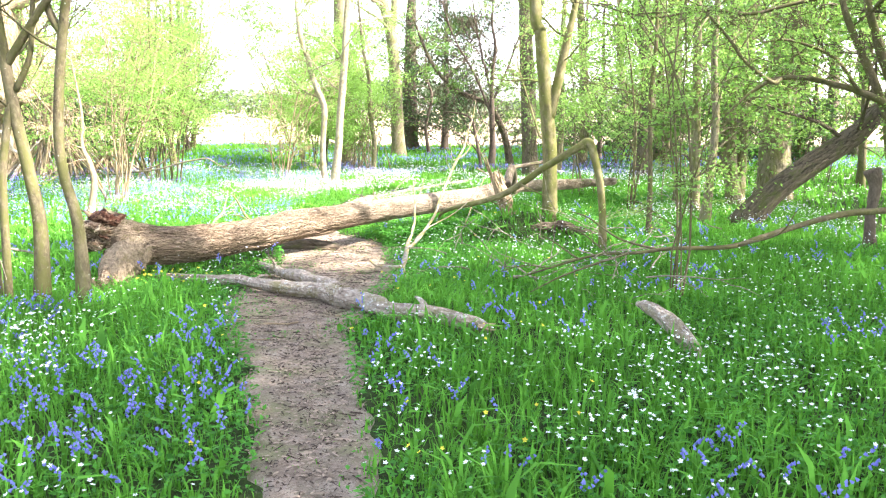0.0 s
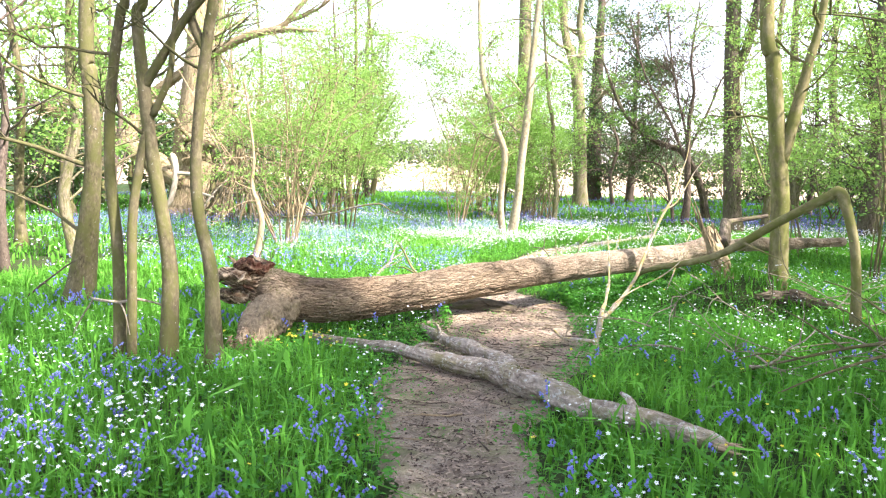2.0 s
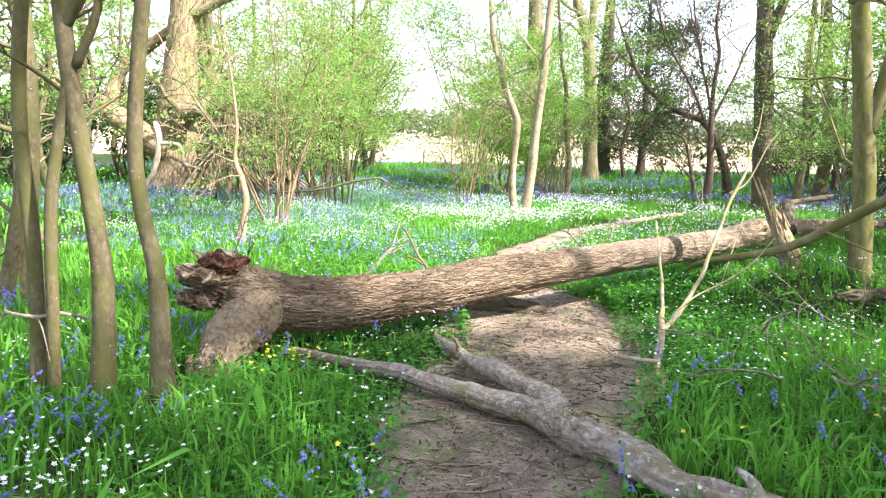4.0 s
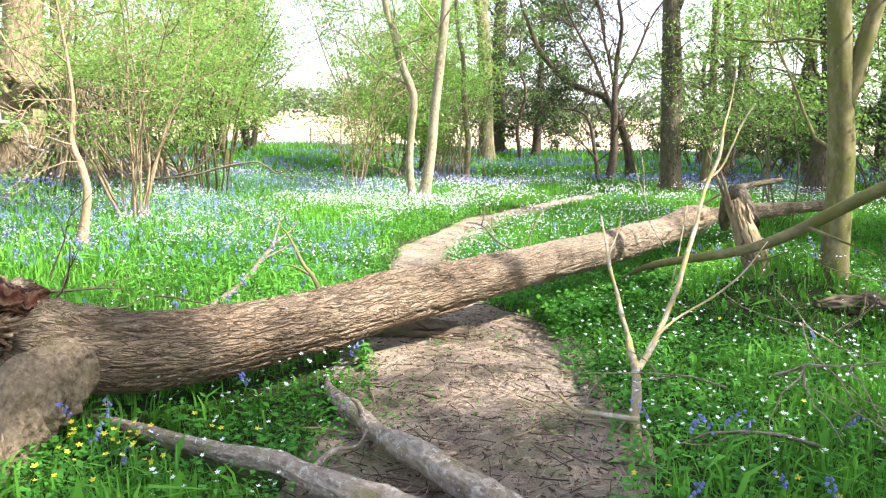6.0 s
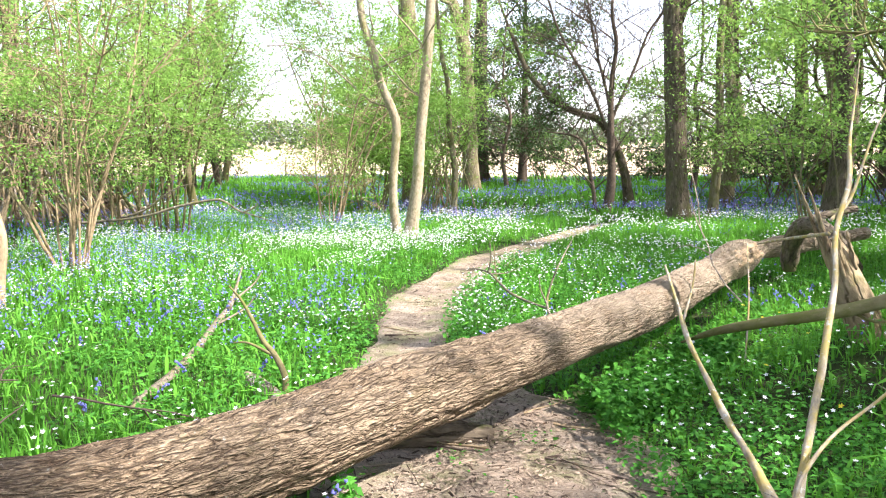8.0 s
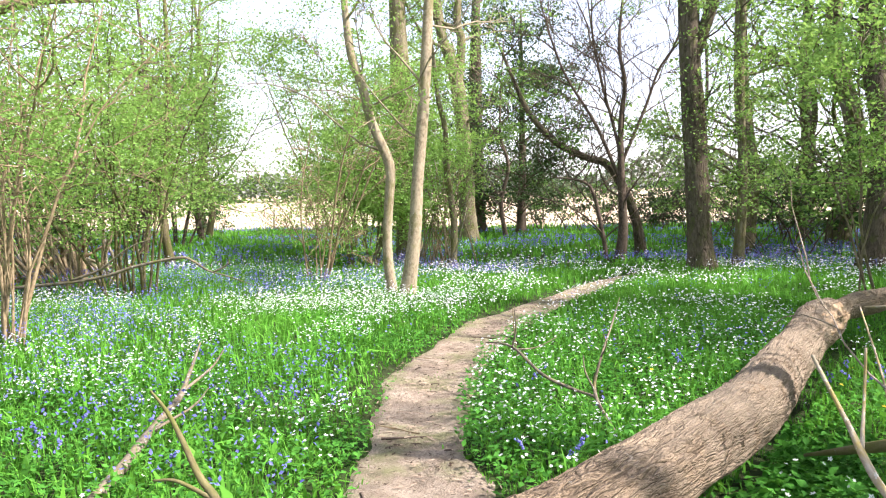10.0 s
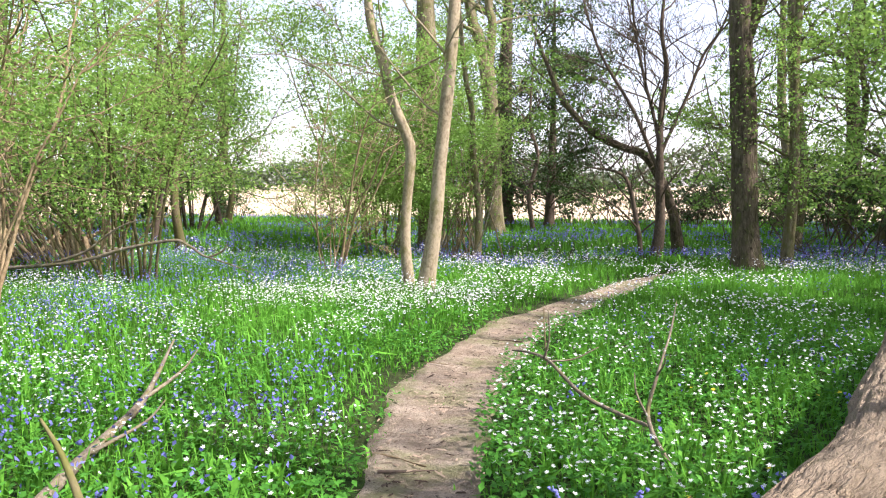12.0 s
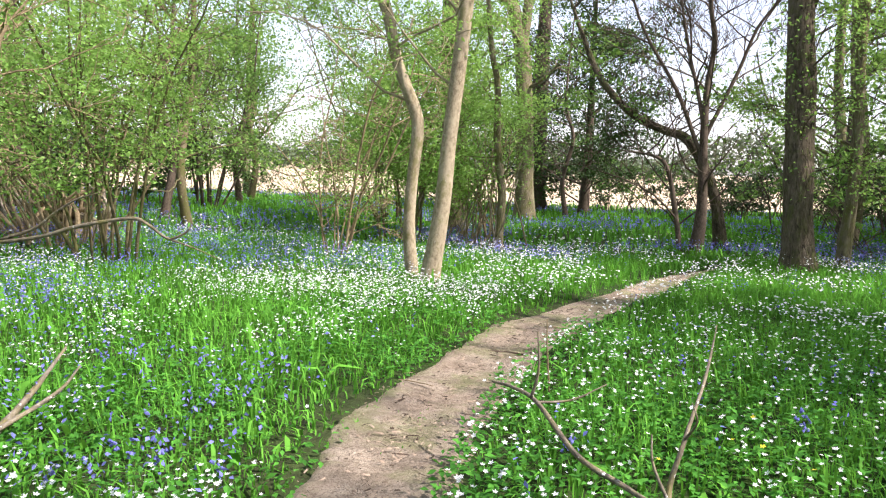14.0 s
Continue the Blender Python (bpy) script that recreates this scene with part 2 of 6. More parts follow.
M_BROWN = bark_mat("rough brown bark", (0.03, 0.022, 0.015), (0.095, 0.075, 0.05), (0.18, 0.145, 0.10), (0.09, 0.10, 0.03), 0.35, ridge=30, depth=0.02, stretch=0.3, crack=0.8, plate=16)
M_OLIVE = bark_mat("olive mossy bark", (0.06, 0.048, 0.026), (0.17, 0.14, 0.08), (0.29, 0.25, 0.16), (0.14, 0.14, 0.045), 0.45, ridge=24, depth=0.012, stretch=0.3, crack=0.5, plate=20, lichen=0.12)
M_DARK = bark_mat("dark scrub bark", (0.03, 0.022, 0.015), (0.085, 0.062, 0.045), (0.16, 0.125, 0.09), ridge=40, depth=0.004, stretch=0.4)
M_DEAD = bark_mat("grey dead branch bark", (0.045, 0.032, 0.022), (0.23, 0.18, 0.13), (0.45, 0.385, 0.30), (0.20, 0.18, 0.08), 0.42, ridge=34, lichen=0.55, depth=0.03, stretch=0.5)
M_BLEACH = bark_mat("bleached dead wood", (0.07, 0.055, 0.036), (0.26, 0.215, 0.15), (0.46, 0.41, 0.31), (0.32, 0.25, 0.06), 0.5, ridge=26, depth=0.006, stretch=0.45, lichen=0.4)
M_LICHEN = bark_mat("lichened dead bark", (0.035, 0.026, 0.018), (0.14, 0.115, 0.08), (0.26, 0.225, 0.165), (0.17, 0.15, 0.05), 0.4, ridge=34, lichen=0.35, depth=0.01, stretch=0.5)
M_BONE = bark_mat("sun-bleached bare wood", (0.25, 0.19, 0.12), (0.42, 0.35, 0.25), (0.55, 0.48, 0.37), ridge=30, depth=0.004, stretch=0.2)
M_MAPLE = bark_mat("smooth olive maple bark", (0.06, 0.05, 0.022), (0.145, 0.125, 0.055), (0.25, 0.22, 0.11), (0.12, 0.125, 0.03), 0.5, ridge=14, depth=0.004, stretch=0.5, lichen=0.1)
M_OAK = bark_mat("golden weathered oak bark", (0.09, 0.06, 0.03), (0.24, 0.18, 0.10), (0.38, 0.30, 0.18), (0.18, 0.16, 0.05), 0.3, ridge=14, depth=0.03, stretch=0.3, crack=0.6, plate=9)
M_TAN = bark_mat("tan hazel bark", (0.10, 0.068, 0.035), (0.24, 0.175, 0.095), (0.37, 0.29, 0.175), ridge=40, depth=0.003, stretch=0.5)
M_MOSS = plain_mat("soft green moss", (0.06, 0.065, 0.018), (0.18, 0.165, 0.045), 30.0, 0.95)
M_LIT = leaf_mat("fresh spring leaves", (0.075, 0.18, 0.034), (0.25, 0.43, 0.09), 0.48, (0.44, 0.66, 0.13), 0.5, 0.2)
M_LEAF = leaf_mat("mid green leaves", (0.05, 0.135, 0.026), (0.17, 0.31, 0.066), 0.43, (0.32, 0.52, 0.09), 0.5, 0.2)
# aerial haze is painted into this pale greyish leaf colour
M_FAR = leaf_mat("distant foliage with painted haze", (0.07, 0.10, 0.05), (0.15, 0.19, 0.10), 0.25)
M_OLD = leaf_mat("dull evergreen leaves", (0.025, 0.06, 0.015), (0.07, 0.13, 0.03), 0.25)
M_GRASS = leaf_mat("lush grass blades", (0.014, 0.068, 0.008), (0.15, 0.42, 0.045), 0.31, (0.24, 0.60, 0.055), 0.6, 0.09)
M_HERB = leaf_mat("low herb leaves", (0.014, 0.075, 0.010), (0.095, 0.32, 0.04), 0.28, (0.175, 0.48, 0.045), 0.6, 0.10)
M_WHITE = leaf_mat("white petals", (0.78, 0.79, 0.76), (0.86, 0.87, 0.84), 0.3, (0.85, 0.87, 0.8), 0.6)
M_BLUE = leaf_mat("bluebell petals", (0.10, 0.105, 0.38), (0.25, 0.26, 0.64), 0.3, (0.28, 0.29, 0.70), 0.6)
M_YELLOW = leaf_mat("yellow petals", (0.75, 0.60, 0.02), (0.85, 0.74, 0.06), 0.3, (0.85, 0.75, 0.1), 0.5)
M_CHIP = plain_mat("torn wood crumbs", (0.26, 0.15, 0.085), (0.58, 0.42, 0.28), island=True, rough=0.9)
M_LITTER = plain_mat("dead leaf and twig litter", (0.05, 0.033, 0.02), (0.34, 0.26, 0.18), island=True, rough=0.9)


# ---- mesh tools ----
RNG = np.random.default_rng(7)


class Pile:
    """Gathers vertices, faces and bark places for one mesh."""

    def __init__(self):
        self.v, self.q, self.t, self.g, self.n = [], [], [], [], 0

    def add(self, v, q=None, t=None, g=None):
        v = np.asarray(v, float).reshape(-1, 3)
        if q is not None and len(q):
            self.q.append(np.asarray(q).reshape(-1, 4) + self.n)
        if t is not None and len(t):
            self.t.append(np.asarray(t).reshape(-1, 3) + self.n)
        self.g.append(v if g is None else np.asarray(g, float).reshape(-1, 3))
        self.v.append(v)
        self.n += len(v)


def link_mesh(name, pile, mat, origin=(0, 0, 0), smooth=True):
    v = np.concatenate(pile.v) - np.array(origin)
    q = np.concatenate(pile.q) if pile.q else np.zeros((0, 4), int)
    t = np.concatenate(pile.t) if pile.t else np.zeros((0, 3), int)
    me = bpy.data.meshes.new(name)
    me.vertices.add(len(v))
    me.vertices.foreach_set("co", v.astype(np.float32).ravel())
    loops = np.concatenate([q.ravel(), t.ravel()]).astype(np.int32)
    me.loops.add(len(loops))
    me.loops.foreach_set("vertex_index", loops)
    me.polygons.add(len(q) + len(t))
    starts = np.concatenate([np.arange(len(q)) * 4, len(q) * 4 + np.arange(len(t)) * 3]).astype(np.int32)
    me.polygons.foreach_set("loop_start", starts)
    if smooth:
        me.polygons.foreach_set("use_smooth", np.ones(len(starts), bool))
    a = me.attributes.new("grain", "FLOAT_VECTOR", "POINT")
    a.data.foreach_set("vector", np.concatenate(pile.g).astype(np.float32).ravel())
    for k in (mat if isinstance(mat, (list, tuple)) else [mat]):
        me.materials.append(k)
    me.update(calc_edges=True)
    return new(name, me)


def thing(name, at, label, category, group="", kind=""):
    ob = new(name)
    ob.empty_display_size = 0.2
    ob.location = at
    return tagged(ob, label, category, group, kind)


def part(name, pile, mat, parent, label="", smooth=True):
    at = parent.location if parent.parent is None else parent.parent.location
    ob = link_mesh(name, pile, mat, tuple(at), smooth)
    ob.parent = parent
    if label:
        tagged(ob, label)
    return ob


def whole(name, pile, mat, label, category, group="", kind="", at=(0, 0, 0), smooth=True):
    ob = link_mesh(name, pile, mat, at, smooth)
    ob.location = at
    return tagged(ob, label, category, group, kind)


def hashed(i, j, k):
    h = (i * 374761393 + j * 668265263 + k * 2147483647) & 0xFFFFFFFF
    h = ((h ^ (h >> 13)) * 1274126177) & 0xFFFFFFFF
    return ((h ^ (h >> 16)) & 0xFFFF) / 65535.0


def vnoise(p):
    """Smooth value noise, 0 to 1, of points (n, 3)."""
    p = np.asarray(p, float)
    f = np.floor(p).astype(np.int64)
    w = p - f
    w = w * w * (3 - 2 * w)
    out = 0
    for a in (0, 1):
        for b in (0, 1):
            for c in (0, 1):
                k = (w[:, 0] if a else 1 - w[:, 0]) * (w[:, 1] if b else 1 - w[:, 1]) * (w[:, 2] if c else 1 - w[:, 2])
                out = out + k * hashed(f[:, 0] + a, f[:, 1] + b, f[:, 2] + c)
    return out


def fbm(p, octaves=4):
    p = np.asarray(p, float)
    return sum(vnoise(p * 2 ** o + 17.3 * o) * 0.5 ** (o + 1) for o in range(octaves)) / (1 - 0.5 ** octaves)


def glide(pts, per=6):
    """A smooth line through control points (Catmull-Rom)."""
    p = np.asarray(pts, float)
    if len(p) < 3:
        s = np.linspace(0, 1, per + 1)[:, None]
        return p[0] * (1 - s) + p[-1] * s
    e = np.vstack([2 * p[0] - p[1], p, 2 * p[-1] - p[-2]])
    out = []
    for i in range(len(p) - 1):
        a, b, c, d = e[i:i + 4]
        s = np.linspace(0, 1, per, endpoint=False)[:, None]
        out.append(0.5 * (2 * b + (c - a) * s + (2 * a - 5 * b + 4 * c - d) * s ** 2 + (3 * b - a - 3 * c + d) * s ** 3))
    return np.vstack(out + [p[-1:]])


def tube(pile, path, radii, sides=8, rough=0.0, freq=3.0, cap=True, shift=0.0):
    """A limb along a line, its girth uneven by rough."""
    p = np.asarray(path, float)
    n = len(p)
    r = np.interp(np.linspace(0, 1, n), np.linspace(0, 1, len(radii)), radii)
    tan = np.gradient(p, axis=0)
    tan /= np.linalg.norm(tan, axis=1)[:, None] + 1e-9
    mean = tan.mean(0)
    ref = np.eye(3)[np.argmin(np.abs(mean))]
    n1 = np.cross(tan, ref)
    n1 /= np.linalg.norm(n1, axis=1)[:, None] + 1e-9
    n2 = np.cross(tan, n1)
    a = np.linspace(0, 2 * np.pi, sides, endpoint=False)
    ca, sa = np.cos(a), np.sin(a)
    length = np.concatenate([[0], np.cumsum(np.linalg.norm(np.diff(p, axis=0), axis=1))]) + shift
    g = np.stack([r[:, None] * ca, r[:, None] * sa, np.repeat(length[:, None], sides, 1)], -1)
    rr = np.repeat(r[:, None], sides, 1)
    if rough:
        rr = rr * (1 + rough * (fbm(g.reshape(-1, 3) * np.array([freq / max(r[0], .02) * .3] * 2 + [freq]) + shift * 3.1, 3).reshape(n, sides) - 0.5) * 2)
    v = p[:, None] + rr[..., None] * (ca[None, :, None] * n1[:, None] + sa[None, :, None] * n2[:, None])
    i, j = np.meshgrid(np.arange(n - 1), np.arange(sides), indexing="ij")
    jn = (j + 1) % sides
    q = np.stack([i * sides + j, i * sides + jn, (i + 1) * sides + jn, (i + 1) * sides + j], -1).reshape(-1, 4)
    v, g = v.reshape(-1, 3), g.reshape(-1, 3)
    t = []
    if cap:
        v = np.vstack([v, p[0], p[-1]])
        g = np.vstack([g, [0, 0, length[0]], [0, 0, length[-1]]])
        c = n * sides
        t = [(c, (k + 1) % sides, k) for k in range(sides)] + [(c + 1, (n - 1) * sides + k, (n - 1) * sides + (k + 1) % sides) for k in range(sides)]
    pile.add(v, q, t, g)


def stray(rng, start, way, length, steps, wobble, lift=0.0):
    """A wandering line for a branch."""
    p, d = np.array(start, float), np.array(way, float)
    d /= np.linalg.norm(d)
    out = [p]
    for _ in range(steps):
        d = d + rng.normal(0, wobble, 3) + np.array([0, 0, lift])
        d /= np.linalg.norm(d)
        p = p + d * length / steps
        out.append(p)
    return np.array(out)


def leaves(pile, at, size, rng, flat=0.5, spread=0.25, squash=0.6):
    """A small folded leaf round each point."""
    at = np.asarray(at, float)
    n = len(at)
    if not n:
        return
    c = at + rng.normal(0, 1, (n, 3)) * np.array([spread, spread, spread * squash])
    up = rng.normal(0, 1, (n, 3)) + np.array([0, 0, 1.0 / max(1e-3, 1 - flat)])
    up /= np.linalg.norm(up, axis=1)[:, None]
    d = np.cross(up, rng.normal(0, 1, (n, 3)))
    d /= np.linalg.norm(d, axis=1)[:, None] + 1e-9
    s = np.cross(up, d)
    k = (size * rng.uniform(0.6, 1.3, n))[:, None]
    v = np.stack([c - d * k * 0.6, c + s * k * 0.38 + up * k * 0.08, c + d * k * 0.7 - up * k * 0.12, c - s * k * 0.38 + up * k * 0.08], 1)
    b = np.arange(n)[:, None] * 4
    pile.add(v, t=np.concatenate([b + np.array([0, 1, 2]), b + np.array([0, 2, 3])]))


def foliage(pile, pts, n, size, rng, flat=0.5, spread=0.25, squash=0.22, clump=28):
    """Leaves in flat, layered sprays round points of the twigs, with gaps between."""
    m = max(1, n // clump)
    c = pts[rng.integers(0, len(pts), m)] + rng.normal(0, 0.35, (m, 3)) * spread
    up = rng.normal(0, 0.22, (m, 3)) + np.array([0, 0, 1.0])
    up /= np.linalg.norm(up, axis=1)[:, None]
    a = np.cross(up, rng.normal(0, 1, (m, 3)))
    a /= np.linalg.norm(a, axis=1)[:, None] + 1e-9
    b = np.cross(up, a)
    i = rng.integers(0, m, n)
    wide = spread * rng.uniform(0.5, 1.7, m)
    at = c[i] + a[i] * (rng.normal(0, 1.25, n) * wide[i])[:, None] + b[i] * (rng.normal(0, 0.6, n) * wide[i])[:, None] + up[i] * (rng.normal(0, squash, n) * wide[i])[:, None]
    leaves(pile, at, size * 1.25, rng, flat * 0.45, 0.01)


def limbs(pile, rng, start, way, length, r, level, tips, kids=4, wobble=0.16, lift=0.03, droop=0.0, fine=None):
    """A branch with its own branches, which go to fine if given; tips gathers the ends."""
    r = max(r, 0.0065)
    steps = max(3, int(4 + length * 1.2)) if level else 4
    line = stray(rng, start, way, length, steps, wobble, lift)
    tube(pile, line, [r, r * 0.7, r * 0.3], 7 if r > 0.05 else (5 if r > 0.018 else 3), cap=False, shift=rng.uniform(0, 9))
    if level == 0:
        tips.append(line[1:])
        return
    tips.append(line[-2:])
    for k in range(kids):
        f = rng.uniform(0.25, 0.98)
        i = f * (len(line) - 1)
        a = line[int(i)] + (line[min(int(i) + 1, len(line) - 1)] - line[int(i)]) * (i % 1)
        d = line[min(int(i) + 1, len(line) - 1)] - line[max(int(i) - 1, 0)]
        d = d / np.linalg.norm(d) + rng.normal(0, 0.55, 3) + np.array([0, 0, lift * 4 - droop])
        limbs(pile if fine is None else fine, rng, a, d, length * rng.uniform(0.35, 0.6), r * rng.uniform(0.35, 0.55) * (1 - 0.4 * f), level - 1, tips, kids, wobble * 1.15, lift, droop)


def tree(name, seed, line, radii, label, bark, leaf=None, limb_n=8, limb_from=0.35, limb_len=2.5, limb_r=0.06, level=2, kids=4, leaf_n=4000,
         leaf_size=0.05, spread=0.22, out=0.9, up=0.45, extra=(), sides=14, rough=0.10, group="", category="tree", flare=True, droop=0.0, flat=0.4):
    """A tree: trunk, branches, and where it is in leaf a crown."""
    rng = np.random.default_rng(seed)
    path = glide(line, 7)
    base = path[0].copy()
    ob = thing(name, (base[0], base[1], 0), label, category, group)
    rad = np.interp(np.linspace(0, 1, len(path)), np.linspace(0, 1, len(radii)), radii)
    if flare:
        h = path[:, 2] - base[2]
        rad = rad * (1 + 0.45 * np.exp(-h / 0.22))
    trunk = Pile()
    path[0, 2] -= 0.15
    tube(trunk, path, rad, sides, rough, 2.0, shift=seed * 1.7)
    part("trunk", trunk, bark, ob)
    for pts, rr in extra:
        trunk = Pile()
        tube(trunk, glide(pts, 6), rr, max(7, sides - 3), rough, 2.0, shift=seed * 2.3)
        part("trunk" if pts[0][2] < 0.3 else "branch", trunk, bark, ob)
    tips, twigs = [], Pile()
    sources = [path] + [glide(p, 6) for p, _ in extra]
    for k in range(limb_n):
        src = sources[k % len(sources)]
        f = limb_from + (0.98 - limb_from) * (k + rng.uniform(0, 1)) / limb_n
        i = min(int(f * (len(src) - 1)), len(src) - 2)
        a = rng.uniform(0, 2 * np.pi)
        d = np.array([math.cos(a) * out, math.sin(a) * out, up + rng.normal(0, 0.15)])
        wood = Pile()
        limbs(wood, rng, src[i], d, limb_len * rng.uniform(0.6, 1.2) * (1.15 - 0.5 * f), limb_r * rng.uniform(0.6, 1.1), level, tips, kids, 0.17, 0.03, droop, twigs)
        part("branch", wood, bark, ob)
    if twigs.n:
        tagged(part("twig_spray", twigs, bark, ob), kind="stuff")
    if leaf and tips:
        pts = np.vstack(tips)
        crown = Pile()
        foliage(crown, pts, leaf_n, leaf_size, rng, flat, spread)
        part("crown", crown, leaf, ob, smooth=False)
    return ob


def shrub(name, seed, at, label, bark, leaf=None, stems=14, height=4.0, r=0.03, lean=0.35, foot=0.35, level=2, kids=4, leaf_n=6000, leaf_size=0.05,
          spread=0.22, group="", category="shrub", from_h=0.35, arch=-0.02, limb=0.4, flat=0.55):
    """A many-stemmed coppice: stems, twigs and leaves."""
    rng = np.random.default_rng(seed)
    ob = thing(name, (at[0], at[1], 0), label, category, group)
    tips, twigs = [], Pile()
    for k in range(stems):
        a = rng.uniform(0, 2 * np.pi)
        rad = foot * rng.uniform(0.2, 1)
        s = np.array([at[0] + rad * math.cos(a), at[1] + rad * math.sin(a), -0.1])
        h = height * rng.uniform(0.55, 1.05)
        line = stray(rng, s, (math.cos(a) * lean * rng.uniform(0.3, 1.05), math.sin(a) * lean * rng.uniform(0.3, 1.05), 1), h, 9, 0.10, arch)
        stem = Pile()
        rr = r * rng.uniform(0.6, 1.3)
        tube(stem, line, [rr, rr * 0.75, rr * 0.3], 7, 0.08, cap=False, shift=k + seed)
        for j in range(kids + 1):
            i = int(rng.uniform(from_h, 0.99) * (len(line) - 1))
            b = rng.uniform(0, 2 * np.pi)
            limbs(twigs, rng, line[i], (math.cos(b), math.sin(b), 0.35), h * limb * rng.uniform(0.5, 1), rr * 0.5, level - 1, tips, kids, 0.18, 0.0)
        part("stem", stem, bark, ob)
    tagged(part("twig_spray", twigs, bark, ob), kind="stuff")
    if leaf and tips:
        pts = np.vstack(tips)
        crown = Pile()
        foliage(crown, pts, leaf_n, leaf_size, rng, flat, spread)
        part("crown", crown, leaf, ob, smooth=False)
    return ob


# ---- ground, path and field ----
def ground_z(x, y):
    x, y = np.asarray(x, float), np.asarray(y, float)
    z = 0.025 * np.sin(x * 0.9 + 1.3) * np.cos(y * 0.7) + 0.015 * np.sin(x * 2.3 + y * 1.7)
    z = z + 0.5 * np.exp(-((x - 0.8) / 0.75) ** 2 - ((y - 13.42) / 0.52) ** 2)
    far = np.clip((y - 50) / 150, 0, 4)
    return z * np.exp(-np.maximum(0, y - 45) / 20) + 2.6 * far ** 1.1 / (1 + 0.2 * far)


PATH_Y = [-6, 0, 2.0, 4.3, 5.6, 7.0, 7.9, 8.9, 10.4, 11.5, 12.6, 13.6, 14.3, 15.2, 16.4, 17.4, 18.5, 19.8, 21.0, 22.0, 23.2, 24.5, 26.0]
PATH_L = [1.6, 0.55, 0.2, -0.31, -0.68, -1.21, -1.62, -2.02, -2.05, -2.35, -2.65, -2.80, -2.88, -3.0, -3.12, -3.13, -2.96, -2.68, -2.28, -1.88, -1.50, -0.95, -0.25]
PATH_R = [2.2, 1.15, 0.7, 0.15, -0.11, -0.44, -0.75, -0.72, -0.66, -0.88, -1.15, -2.05, -2.35, -2.45, -2.50, -2.48, -2.32, -2.06, -1.76, -1.45, -1.10, -0.70, -0.15]


def path_edges(y):
    return np.interp(y, PATH_Y, PATH_L), np.interp(y, PATH_Y, PATH_R)


def off_path(x, y):
    """Metres outside the path; less than nought on it."""
    a, b = path_edges(y)
    d = np.maximum(a - x, x - b)
    return np.where(y < 26, d, 9.0)


def build_ground():
    xs = np.concatenate([np.linspace(-420, -40, 16), np.arange(-36, -4, 1.2), np.arange(-4, 2, 0.22), np.arange(2.4, 36.01, 1.2), np.linspace(40, 420, 16)])
    ys = np.concatenate([np.linspace(-90, -8, 10), np.arange(-6, 28, 0.4), np.arange(28, 56, 1.0), np.linspace(60, 620, 30)])
    X, Y = np.meshgrid(xs, ys, indexing="ij")
    dip = 0.07 * np.clip(-off_path(X, Y) / 0.12, 0, 1)
    v = np.stack([X, Y, ground_z(X, Y) - dip], -1).reshape(-1, 3)
    nx, ny = len(xs), len(ys)
    i, j = np.meshgrid(np.arange(nx - 1), np.arange(ny - 1), indexing="ij")
    q = np.stack([i * ny + j, (i + 1) * ny + j, (i + 1) * ny + j + 1, i * ny + j + 1], -1).reshape(-1, 4)
    p = Pile()
    p.add(v, q)
    ob = whole("ground", p, [M_FLOOR, M_FIELD], "flat woodland floor under grass running into pale field", "ground", kind="structure")
    mid = v[q].mean(1)
    edge = 51 + 2.5 * np.sin(mid[:, 0] * 0.3) + 6 * np.exp(-((mid[:, 0] - 14) / 12) ** 2)
    ob.data.polygons.foreach_set("material_index", (mid[:, 1] > edge).astype(np.int32))


def build_path():
    ys = np.arange(-6, 26, 0.045)
    ks = np.linspace(-0.3, 1.3, 32)
    a, b = path_edges(ys)
    a = a + 0.16 * (fbm(np.stack([ys * 1.9, ys * 0 + 3, ys * 0], 1)) - 0.5) * 2
    b = b + 0.16 * (fbm(np.stack([ys * 1.9, ys * 0 + 9, ys * 0], 1)) - 0.5) * 2
    X = a[:, None] + (b - a)[:, None] * ks
    Y = np.repeat(ys[:, None], len(ks), 1)
    side = np.clip(np.minimum(ks + 0.3, 1.3 - ks) / 0.24, 0, 1)
    lumps = fbm(np.stack([X.ravel() * 7, Y.ravel() * 7, X.ravel() * 0], 1), 5).reshape(X.shape)
    Z = ground_z(X, Y) - 0.05 + 0.06 * side + 0.025 * (lumps - 0.5) * side - 0.02 * np.exp(-((ks - 0.5) / 0.25) ** 2)
    n, m = X.shape
    i, j = np.meshgrid(np.arange(n - 1), np.arange(m - 1), indexing="ij")
    q = np.stack([i * m + j, i * m + j + 1, (i + 1) * m + j + 1, (i + 1) * m + j], -1).reshape(-1, 4)
    p = Pile()
    p.add(np.stack([X, Y, Z], -1), q)
    whole("path", p, M_SOIL, "narrow trodden brown earth footpath winding through grass", "path", kind="structure")


build_ground()
build_path()


# ---- the fallen log ----
LOG_LINE = [(-3.86, 9.92, 0.42), (-3.24, 10.27, 0.33), (-2.67, 10.85, 0.35), (-2.08, 11.67, 0.41), (-1.39, 12.68, 0.46), (-0.76, 13.79, 0.47), (-0.16, 15.34, 0.42), (0.64, 17.06, 0.46),
            (1.7, 18.6, 0.42), (2.9, 20.3, 0.36)]
LOG_R = [0.215, 0.22, 0.202, 0.191, 0.168, 0.167, 0.165, 0.15, 0.105, 0.08]


